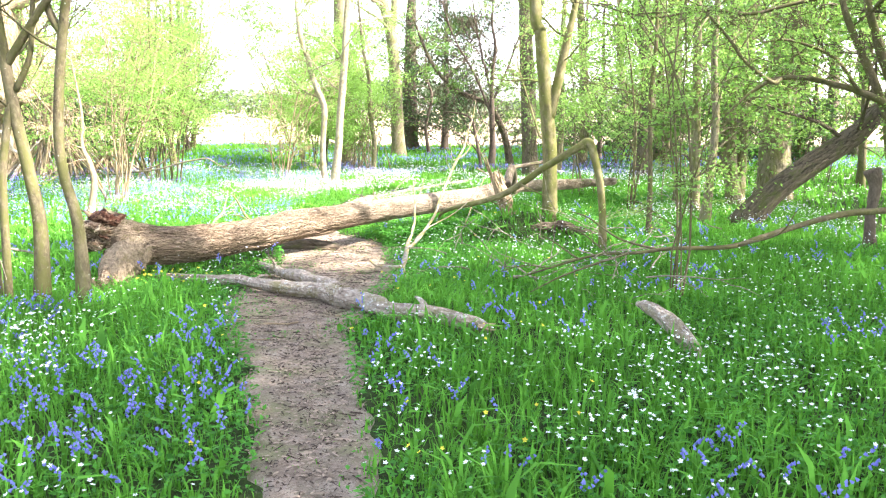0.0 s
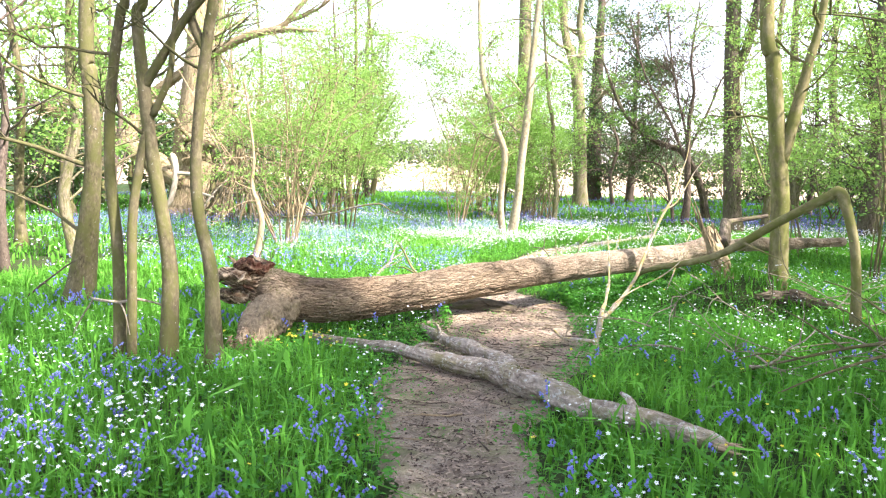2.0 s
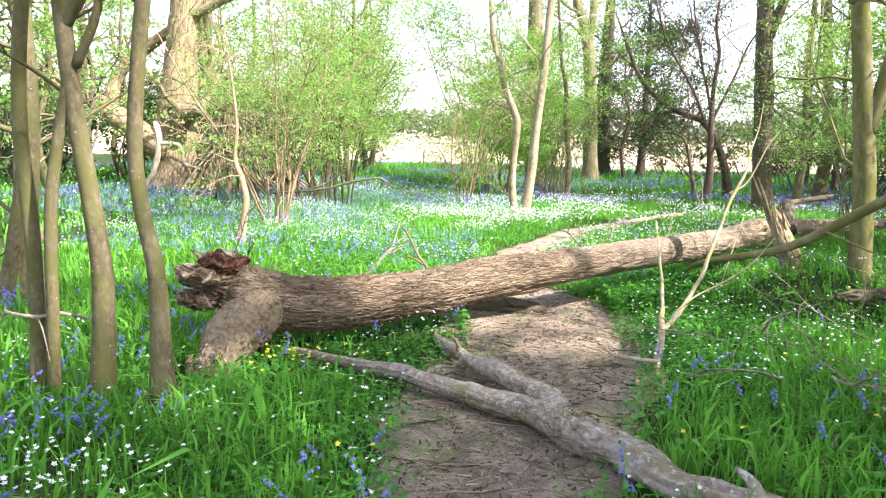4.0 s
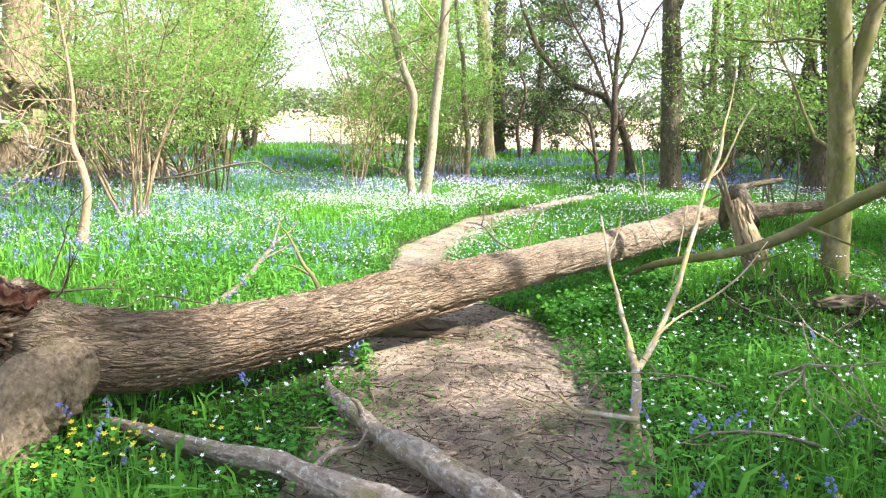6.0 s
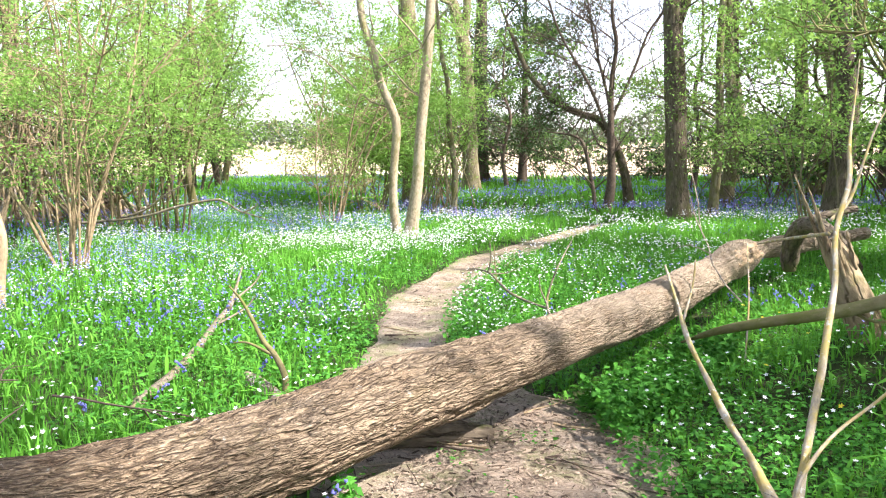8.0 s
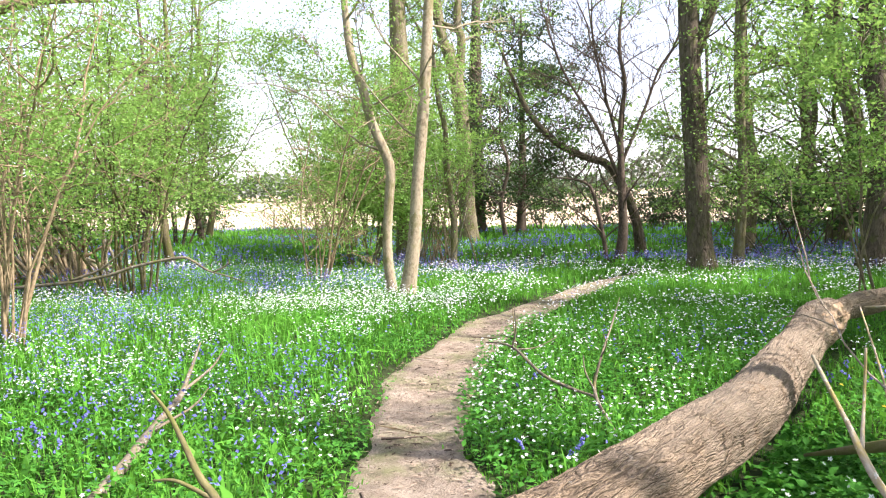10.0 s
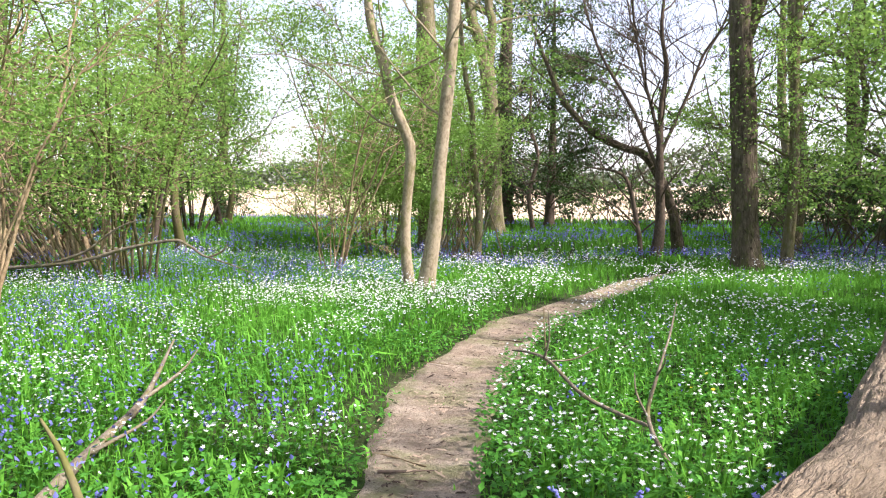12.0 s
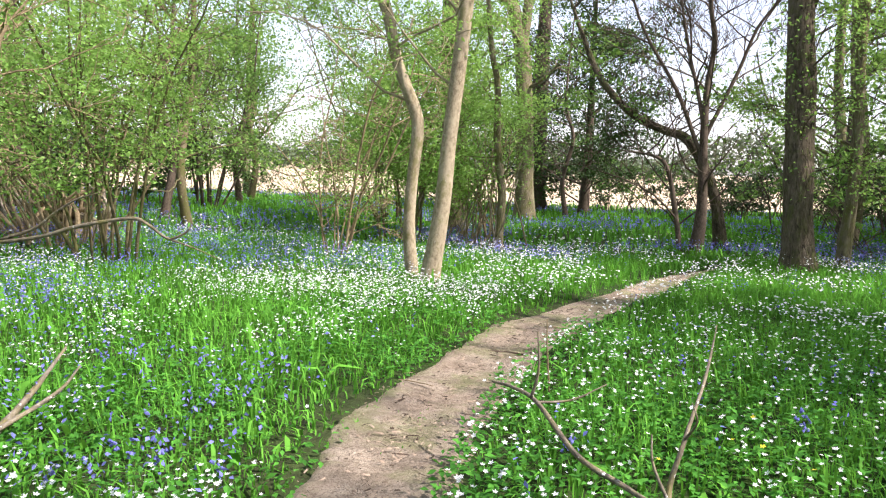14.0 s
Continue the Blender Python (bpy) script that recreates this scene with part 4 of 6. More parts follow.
def brush(name, seed, at, spread, n, label, mat=M_DEAD, length=0.9, r=0.012, rise=0.4, group=""):
    """A tangle of fallen dead twigs."""
    rng = np.random.default_rng(seed)
    ob = thing(name, (at[0], at[1], 0), label, "brushwood", group)
    for k in range(n):
        p = Pile()
        s = (at[0] + rng.normal(0, spread[0]), at[1] + rng.normal(0, spread[1]), max(0.02, rng.normal(0.18, 0.15)))
        a = rng.uniform(0, 2 * np.pi)
        limbs(p, rng, s, (math.cos(a), math.sin(a), rng.uniform(-0.1, rise)), length * rng.uniform(0.5, 1.4), r * rng.uniform(0.6, 1.5), 1, [], 3, 0.15, -0.02)
        part("twig", p, mat, ob)
    return ob


brush("brushwood", 41, (1.3, 10.0), (0.6, 0.6), 22, "tangle of thin grey dead twigs in the grass")
brush("brushwood", 42, (2.0, 12.4), (0.9, 0.7), 14, "tangle of thin grey dead twigs in the grass", length=1.2, r=0.009, rise=0.6)
brush("brushwood", 44, (-4.9, 11.9), (0.5, 0.5), 5, "few thin dead twigs sticking out of grass", M_DARK, length=0.7, rise=1.2)
brush("brushwood", 45, (2.60, 29.28), (0.6, 0.3), 9, "few dark dead twigs at the foot of the oak", M_DARK, length=1.1, r=0.011, rise=0.5)
dead_branch("lichened_branch", [
    ([(-3.96, 12.4, 0.0), (-3.96, 12.52, 0.04), (-3.96, 12.77, 0.06), (-4.0, 13.18, 0.09), (-4.1, 13.69, 0.12), (-4.25, 14.3, 0.14), (-4.43, 15.0, 0.15), (-4.56, 15.45, 0.23), (-4.65, 15.85, 0.39)], [0.03, 0.038, 0.04, 0.036, 0.032, 0.028, 0.024, 0.016, 0.006]),
    ([(-4.45, 15.1, 0.17), (-4.36, 15.4, 0.28), (-4.3, 15.5, 0.4)], [0.014, 0.01, 0.005]),
    ([(-4.2, 14.1, 0.15), (-4.05, 14.4, 0.24), (-3.98, 14.5, 0.34)], [0.012, 0.008, 0.004])],
    "long lichen-spotted dead branch lying in flowers", M_LICHEN, sides=10, rough=0.25)
dead_branch("mossy_branch", [
    ([(-3.08, 12.55, -0.03), (-3.06, 12.64, 0.15), (-3.14, 12.69, 0.30), (-3.24, 12.74, 0.39), (-3.33, 12.79, 0.52), (-3.42, 12.84, 0.63), (-3.52, 12.89, 0.71)], [0.022, 0.021, 0.019, 0.016, 0.013, 0.010, 0.005]),
    ([(-3.14, 12.69, 0.30), (-3.31, 12.69, 0.38), (-3.42, 12.69, 0.38)], [0.012, 0.009, 0.004])],
    "crooked yellow-green dead twig beside the log", M_MAPLE, sides=9, rough=0.3)
dead_branch("log_piece", [
    ([(-3.48, 13.02, 0.03), (-3.43, 12.96, 0.05), (-3.22, 12.69, 0.06), (-3.05, 12.51, 0.05), (-3.0, 12.45, 0.03)], [0.03, 0.06, 0.066, 0.06, 0.035])],
    "short grey weathered piece of log in herbs", M_DEAD, sides=18, rough=0.4, category="log")
dead_branch("bent_twig", [
    ([(-2.30, 15.9, 0.40), (-2.18, 15.75, 0.42), (-2.05, 15.6, 0.40), (-1.85, 15.3, 0.28), (-1.66, 15.2, 0.21), (-1.50, 15.0, 0.20)], [0.006, 0.009, 0.011, 0.012, 0.012, 0.01]),
    ([(-2.08, 15.62, 0.41), (-2.05, 15.6, 0.55), (-2.06, 15.6, 0.72)], [0.008, 0.006, 0.003]),
    ([(-2.05, 15.6, 0.40), (-1.9, 15.7, 0.40), (-1.75, 15.8, 0.46)], [0.007, 0.005, 0.003])],
    "thin bare fallen twig arching over the grass", M_LICHEN, sides=7)
dead_branch("upright_twig", [
    ([(-1.30, 14.3, -0.02), (-1.42, 14.6, 0.12), (-1.50, 15.0, 0.24), (-1.45, 15.1, 0.45), (-1.36, 15.4, 0.62), (-1.26, 16.0, 0.74)], [0.012, 0.012, 0.012, 0.009, 0.007, 0.003]),
    ([(-1.50, 15.0, 0.24), (-1.56, 15.05, 0.36), (-1.57, 15.1, 0.46)], [0.008, 0.006, 0.003]),
    ([(-1.45, 15.1, 0.45), (-1.42, 15.0, 0.55), (-1.44, 15.0, 0.62)], [0.006, 0.004, 0.002])],
    "thin upright dead twig in grass", M_LICHEN, sides=7)
dead_branch("thin_twig", [
    ([(-2.12, 17.2, -0.02), (-2.15, 17.2, 0.3), (-2.16, 17.2, 0.5)], [0.008, 0.006, 0.003])],
    "thin dry stalk at the edge of the path", M_TAN, sides=6)


dead_branch("log_piece", [([(-11.90, 25.19, 0.59), (-11.67, 25.19, 0.36), (-11.37, 25.19, 0.09), (-11.26, 25.19, -0.07)], [0.05, 0.075, 0.08, 0.06])],
    "broken brown log leaning in the coppice", M_BROWN, sides=14, rough=0.3, category="log")
dead_branch("log_piece", [([(-12.57, 25.49, -0.13), (-12.08, 25.49, 0.04), (-11.47, 25.49, 0.17), (-10.93, 25.49, 0.26)], [0.04, 0.05, 0.045, 0.03])],
    "thin grey log lying across the flowers", M_DEAD, sides=12, rough=0.3, category="log")
dead_branch("log_piece", [([(-12.26, 24.99, 0.13), (-12.05, 24.99, -0.07), (-11.64, 24.99, -0.12)], [0.04, 0.07, 0.05])],
    "short brown piece of rotten log in grass", M_BROWN, sides=12, rough=0.3, category="log")


def rotten_log():
    p = Pile()
    line = glide([(0.95, 12.95, 0), (1.1, 13.0, 0), (1.4, 13.1, 0), (1.75, 13.2, 0), (2.0, 13.25, 0)], 8)
    line[:, 2] = ground_z(line[:, 0], line[:, 1]) + 0.05
    tube(p, line, [0.03, 0.065, 0.075, 0.06, 0.02], 28, 0.8, 7.0)
    whole("rotten_log", p, M_BROWN, "low rotten log patched with green moss", "log")


rotten_log()


def fence_post(x, y):
    p = Pile()
    tube(p, [(x, y, float(ground_z(x, y)) - 0.1), (x + 0.01, y, float(ground_z(x, y)) + 0.6), (x + 0.03, y, float(ground_z(x, y)) + 1.15)], [0.05, 0.05, 0.045], 8, 0.1)
    whole("fence_post", p, M_DEAD, "weathered wooden fence post by the field", "post", "field fence posts")


for fx in (-16.2, -13.6, -11.0, -8.4):
    fence_post(fx, 50.0)

# ---- young trunks beside the torn end ----
G = "slender trunks by the log"
tree("young_tree", 20, [(-6.42, 10.39, 0), (-6.32, 10.39, 0.6), (-6.25, 10.39, 1.02), (-6.17, 10.39, 1.72), (-6.19, 10.39, 2.61), (-6.22, 10.39, 3.22), (-6.09, 10.5, 7.42)], [0.173, 0.127, 0.109, 0.092, 0.086, 0.081, 0.035],
     "stout young trunk with a swollen knobbly base", M_GREEN, limb_n=6, limb_from=0.25, limb_len=1.9, limb_r=0.03, group=G, rough=0.16)
tree("young_tree", 21, [(-4.18, 8.36, 0), (-4.18, 8.36, 0.94), (-4.24, 8.36, 1.63), (-4.21, 8.36, 2.25), (-4.1, 8.36, 2.86), (-4.03, 8.36, 3.15), (-3.88, 8.47, 5.56)], [0.052, 0.046, 0.043, 0.044, 0.04, 0.037, 0.02],
     "slender lichen-spotted trunk leaning among bluebells", M_GREEN, limb_n=4, limb_from=0.5, limb_len=1.6, limb_r=0.018, group=G)
tree("young_tree", 22, [(-3.75, 8.4, 0), (-3.71, 8.4, 0.76), (-3.78, 8.4, 1.29), (-3.87, 8.4, 1.8), (-3.93, 8.4, 2.3), (-3.98, 8.4, 2.85), (-3.89, 8.4, 3.15), (-3.78, 8.45, 5.47)], [0.07, 0.064, 0.053, 0.052, 0.05, 0.045, 0.04, 0.02],
     "crooked brown trunk with one rising side bough", M_GREEN, limb_n=4, limb_from=0.55, limb_len=1.6, limb_r=0.018, group=G,
     extra=[([(-3.93, 8.4, 2.27), (-3.72, 8.4, 2.55), (-3.49, 8.4, 2.84), (-3.17, 8.4, 3.12), (-2.59, 8.35, 3.62)], [0.04, 0.038, 0.035, 0.03, 0.012]),
            ([(-3.85, 8.4, 2.05), (-3.69, 8.4, 2.35), (-3.64, 8.4, 2.7), (-3.56, 8.45, 3.52)], [0.03, 0.027, 0.022, 0.01]),
            ([(-4.03, 8.31, -0.1), (-4.01, 8.31, 0.58), (-3.99, 8.31, 1.23), (-3.94, 8.35, 1.67), (-3.89, 8.39, 1.99)], [0.042, 0.04, 0.038, 0.036, 0.034])])
tree("young_tree", 23, [(-3.35, 8.46, 0), (-3.37, 8.46, 0.8), (-3.47, 8.46, 1.25), (-3.5, 8.46, 1.65), (-3.44, 8.46, 2.25), (-3.36, 8.46, 2.74), (-3.3, 8.46, 3.12), (-3.15, 8.61, 5.17)], [0.068, 0.054, 0.048, 0.047, 0.046, 0.044, 0.04, 0.02],
     "slender curved trunk close to the torn log end", M_GREEN, limb_n=4, limb_from=0.55, limb_len=1.6, limb_r=0.018, group=G,
     extra=[([(-3.39, 8.46, 2.55), (-3.49, 8.46, 2.72), (-3.52, 8.46, 2.92), (-3.45, 8.51, 3.57)], [0.04, 0.038, 0.03, 0.012])])
dead_branch("fallen_bough", [
    ([(-7.64, 10.14, -0.02), (-7.02, 10.14, 0.1), (-6.65, 10.12, 0.32), (-6.37, 10.14, 0.51), (-6.21, 10.14, 0.6)], [0.012, 0.014, 0.012, 0.010, 0.005]),
    ([(-6.65, 10.12, 0.32), (-6.56, 10.05, 0.32), (-6.43, 10.02, 0.28)], [0.007, 0.005, 0.003])],
    "thin dead bough leaning on the young trunks", M_DARK, sides=8)
dead_branch("grey_twig", [
    ([(-4.63, 8.55, 0.52), (-4.37, 8.33, 0.55), (-4.13, 8.31, 0.55), (-4.01, 8.33, 0.58), (-3.93, 8.42, 0.55), (-3.86, 8.47, 0.52), (-3.79, 8.62, 0.4)], [0.006, 0.012, 0.013, 0.012, 0.010, 0.008, 0.003]),
    ([(-4.13, 8.31, 0.55), (-4.05, 8.27, 0.47), (-3.99, 8.25, 0.3)], [0.007, 0.005, 0.003]),
    ([(-4.53, 8.47, 0.53), (-4.73, 8.47, 0.25), (-4.83, 8.47, -0.02)], [0.009, 0.008, 0.007])],
    "thin grey dead twig caught between the young trunks", M_DEAD, sides=8)

# ---- trees of the glade ----
tree("ash_tree", 11, [(-4.0, 21.6, 0), (-3.86, 21.6, 0.96), (-3.80, 21.6, 1.78), (-3.71, 21.6, 2.67), (-3.64, 21.6, 3.47), (-3.55, 21.7, 5.0), (-3.2, 21.8, 9), (-3.0, 22, 12)], [0.115, 0.10, 0.092, 0.087, 0.083, 0.07, 0.045, 0.02],
     "pale smooth-barked ash with two slender stems", M_PALE, M_LIT, limb_n=11, limb_from=0.4, limb_len=2.6, limb_r=0.03, leaf_n=4000, leaf_size=0.036, flare=True, rough=0.09, sides=18,
     extra=[([(-4.27, 21.95, -0.1), (-4.35, 21.95, 0.69), (-4.33, 21.95, 1.3), (-4.28, 21.95, 1.9), (-4.33, 21.95, 2.2), (-4.56, 21.95, 2.75), (-4.70, 21.95, 3.32), (-4.88, 21.95, 3.93), (-5.0, 22, 5.5), (-5.1, 22, 9)], [0.09, 0.078, 0.072, 0.076, 0.08, 0.072, 0.07, 0.064, 0.045, 0.02])])
tree("oak_tree", 12, [(-4.77, 37.6, 0), (-4.83, 37.6, 1.6), (-4.89, 37.6, 3.26), (-5.04, 37.6, 5.08), (-5.37, 37.6, 6.52), (-5.68, 37.6, 7.6), (-6.5, 37.6, 14)], [0.32, 0.29, 0.27, 0.24, 0.21, 0.18, 0.08],
     "tall brown-barked oak with forking top", M_OLIVE, M_LEAF, limb_n=12, limb_from=0.3, limb_len=4, limb_r=0.07, leaf_n=6000, leaf_size=0.06, spread=0.3,
     extra=[([(-5.08, 37.6, 5.2), (-4.92, 37.6, 6.88), (-5.04, 37.6, 8.0), (-4.5, 37.6, 13)], [0.17, 0.15, 0.13, 0.06])])
tree("oak_tree", 13, [(1.05, 25.9, 0), (0.95, 25.9, 1.47), (0.89, 25.9, 2.92), (0.80, 25.9, 4.5), (0.7, 26, 9), (0.6, 26, 15)], [0.25, 0.225, 0.215, 0.2, 0.17, 0.08],
     "straight dark oak trunk with small leafy sprays", M_BROWN, M_LIT, limb_n=22, limb_from=0.1, limb_len=2.0, limb_r=0.02, leaf_n=12000, leaf_size=0.036, spread=0.24,
     extra=[([(0.9, 25.9, 4.2), (1.3, 25.8, 5.6), (1.5, 25.8, 8.5)], [0.13, 0.11, 0.05])], sides=22, rough=0.14)
tree("maple_tree", 14, [(1.24, 13.5, 0), (1.22, 13.5, 0.57), (1.2, 13.5, 1.31), (1.13, 13.5, 2.05), (1.03, 13.5, 3), (0.92, 13.5, 3.9), (0.79, 13.75, 10)], [0.13, 0.11, 0.108, 0.10, 0.09, 0.08, 0.035],
     "olive-green smooth trunk forking above head height", M_MAPLE, M_LIT, limb_n=8, limb_from=0.3, limb_len=1.8, limb_r=0.02, leaf_n=1800, leaf_size=0.024, spread=0.16, sides=18,
     extra=[([(1.19, 13.5, 1.8), (1.27, 13.5, 2.2), (1.34, 13.5, 2.55), (1.44, 13.5, 3.05), (1.54, 13.5, 3.6), (1.79, 13.45, 6)], [0.075, 0.07, 0.06, 0.05, 0.02])])
tree("ivy_clad_tree", 15, [(-5.5, 30.2, 0), (-5.55, 30.2, 1.6), (-5.6, 30.2, 3.27), (-5.7, 30.2, 6), (-5.8, 30.2, 13)], [0.33, 0.3, 0.26, 0.1], "thick trunk wrapped in green ivy behind the ash",
     M_OLIVE, M_LIT, limb_n=34, limb_from=0.04, limb_len=1.8, limb_r=0.025, leaf_n=26000, leaf_size=0.045, spread=0.26)
tree("holly_tree", 16, [(-3.2, 42.5, 0), (-3.1, 42.5, 3), (-3.1, 42.5, 9)], [0.2, 0.15, 0.04], "dark evergreen holly at the wood's edge",
     M_DARK, M_OLD, limb_n=32, limb_from=0.12, limb_len=3.2, limb_r=0.04, leaf_n=30000, leaf_size=0.07, spread=0.38)
tree("oak_tree", 17, [(-5.2, 44.5, 0), (-5.2, 44.5, 4), (-5.0, 44.5, 12)], [0.42, 0.36, 0.12], "dark ivy-covered oak at the field edge", M_DARK, M_OLD, limb_n=14, limb_from=0.1, limb_len=3, limb_r=0.06,
     leaf_n=15000, leaf_size=0.065, spread=0.3)
tree("hawthorn_tree", 18, [(-0.3, 28.8, 0), (-0.23, 28.8, 0.82), (-0.27, 28.8, 2.01), (-0.27, 28.8, 3.19), (-0.18, 28.8, 4.12), (-0.30, 28.8, 5.05), (-0.1, 28.8, 7.0)], [0.12, 0.105, 0.085, 0.06, 0.05, 0.04, 0.015],
     "bare dark crooked hawthorn with many rising limbs", M_DARK, None, limb_n=66, limb_from=0.22, limb_len=2.2, limb_r=0.022, kids=5, up=0.7, out=0.8,
     extra=[([(-0.6, 28.8, -0.1), (-0.65, 28.8, 0.4), (-0.73, 28.8, 0.81), (-0.88, 28.8, 1.52), (-1.13, 28.8, 1.87), (-1.9, 28.8, 2.0)], [0.06, 0.055, 0.05, 0.045, 0.035, 0.01]),
            ([(-0.27, 28.8, 1.9), (-0.39, 28.8, 2.13), (-0.84, 28.8, 3.18), (-1.47, 28.8, 4.24), (-1.8, 28.8, 5.06), (-2.2, 28.8, 6.5)], [0.05, 0.045, 0.04, 0.03, 0.025, 0.01]),
            ([(-0.27, 28.8, 2.4), (-0.45, 28.8, 3.2), (-0.64, 28.8, 3.89), (-0.87, 28.8, 5.05), (-1.06, 28.8, 6.5)], [0.04, 0.038, 0.033, 0.025, 0.01]),
            ([(-0.25, 28.8, 2.2), (-0.17, 28.8, 2.48), (0.28, 28.8, 3.54), (0.57, 28.8, 4.35), (0.98, 28.8, 5.03), (1.3, 28.8, 6.3)], [0.045, 0.04, 0.035, 0.03, 0.022, 0.01])])
tree("leaning_tree", 19, [(0.35, 30.4, 0), (0.2, 30.3, 0.9), (-0.1, 30.2, 1.7), (-0.5, 30.1, 2.3), (-0.98, 30, 2.47), (-1.62, 30, 2.78), (-2.15, 30, 3.28), (-2.56, 30, 3.92), (-3.2, 30, 5.5)], [0.14, 0.12, 0.11, 0.10, 0.09, 0.085, 0.075, 0.065, 0.02],
     "leaning mossy trunk bowing sideways behind the hawthorn", M_BROWN, M_LEAF, limb_n=9, limb_from=0.4, limb_len=1.8, limb_r=0.025, leaf_n=600, leaf_size=0.07)
tree("young_tree", 50, [(-4.04, 27.3, 0), (-3.98, 27.3, 0.99), (-4.11, 27.3, 2.04), (-4.15, 27.3, 3.09), (-4.32, 27.3, 4.02), (-4.6, 27.4, 7)], [0.09, 0.075, 0.07, 0.06, 0.05, 0.02],
     "thin curved olive trunk above a thicket", M_OLIVE, M_LIT, limb_n=8, limb_from=0.2, limb_len=1.5, limb_r=0.02, leaf_n=3000, leaf_size=0.04)
tree("young_tree", 51, [(1.85, 26.6, 0), (1.95, 26.6, 1.8), (1.9, 26.6, 4), (2.1, 26.7, 8)], [0.11, 0.095, 0.08, 0.03], "thin olive trunk beside the dark oak", M_OLIVE, M_LIT, limb_n=10, limb_from=0.15,
     limb_len=1.9, limb_r=0.022, leaf_n=6000, leaf_size=0.04, spread=0.24)

# leaning trunk, big oak and the dark tangle on the shaded side
tree("leaning_tree", 52, [(4.54, 15.52, -0.05), (4.99, 15.43, 0.54), (5.53, 15.43, 0.99), (6.06, 15.43, 1.38), (6.47, 15.34, 1.8), (7.15, 15.16, 2.97), (7.51, 14.98, 5.86)], [0.22, 0.20, 0.19, 0.18, 0.16, 0.12, 0.05],
     "thick mossy trunk leaning low over the flowers", M_BROWN, M_LEAF, limb_n=9, limb_from=0.5, limb_len=3.0, limb_r=0.05, leaf_n=1500, sides=18)
tree("oak_tree", 53, [(6.18, 19.41, 0), (6.18, 19.41, 2.07), (6.26, 19.41, 4.15), (6.3, 19.49, 9.96)], [0.345, 0.31, 0.285, 0.13], "massive brown oak trunk on the shaded side", M_OLIVE, M_LEAF, limb_n=14,
     limb_from=0.3, limb_len=3.2, limb_r=0.06, leaf_n=7000, leaf_size=0.06, spread=0.3, sides=22, rough=0.14)
tree("oak_tree", 60, [(4.07, 17.02, 0), (4.03, 17.02, 1.33), (3.98, 17.02, 2.84), (3.85, 17.11, 7.99)], [0.10, 0.09, 0.08, 0.03], "slim mossy trunk with orange-brown base", M_OLIVE, M_LIT, limb_n=9,
     limb_from=0.3, limb_len=1.7, limb_r=0.025, leaf_n=3000, leaf_size=0.04, spread=0.25)
tree("oak_tree", 62, [(3.95, 15.53, 0), (4, 15.53, 0.82), (4.04, 15.53, 1.82), (3.98, 15.62, 3.09), (4.11, 15.71, 7.27)], [0.085, 0.07, 0.065, 0.055, 0.02], "slim crooked olive trunk among flowers", M_OLIVE, M_LIT, limb_n=9,
     limb_from=0.25, limb_len=1.6, limb_r=0.02, leaf_n=2600, leaf_size=0.04, spread=0.25)
tree("oak_tree", 64, [(5.16, 18.34, 0), (5.07, 18.34, 0.43), (4.95, 18.34, 1.37), (4.93, 18.34, 3), (4.77, 18.51, 8.58)], [0.17, 0.15, 0.14, 0.12, 0.05], "mossy grey trunk with a swollen foot", M_OLIVE, M_LEAF, limb_n=10,
     limb_from=0.3, limb_len=2.2, limb_r=0.03, leaf_n=4200, leaf_size=0.05, spread=0.3,
     extra=[([(5.25, 18.43, -0.1), (5.25, 18.43, 1.03), (5.29, 18.43, 2.74), (5.46, 18.51, 6.86)], [0.11, 0.10, 0.08, 0.03])])
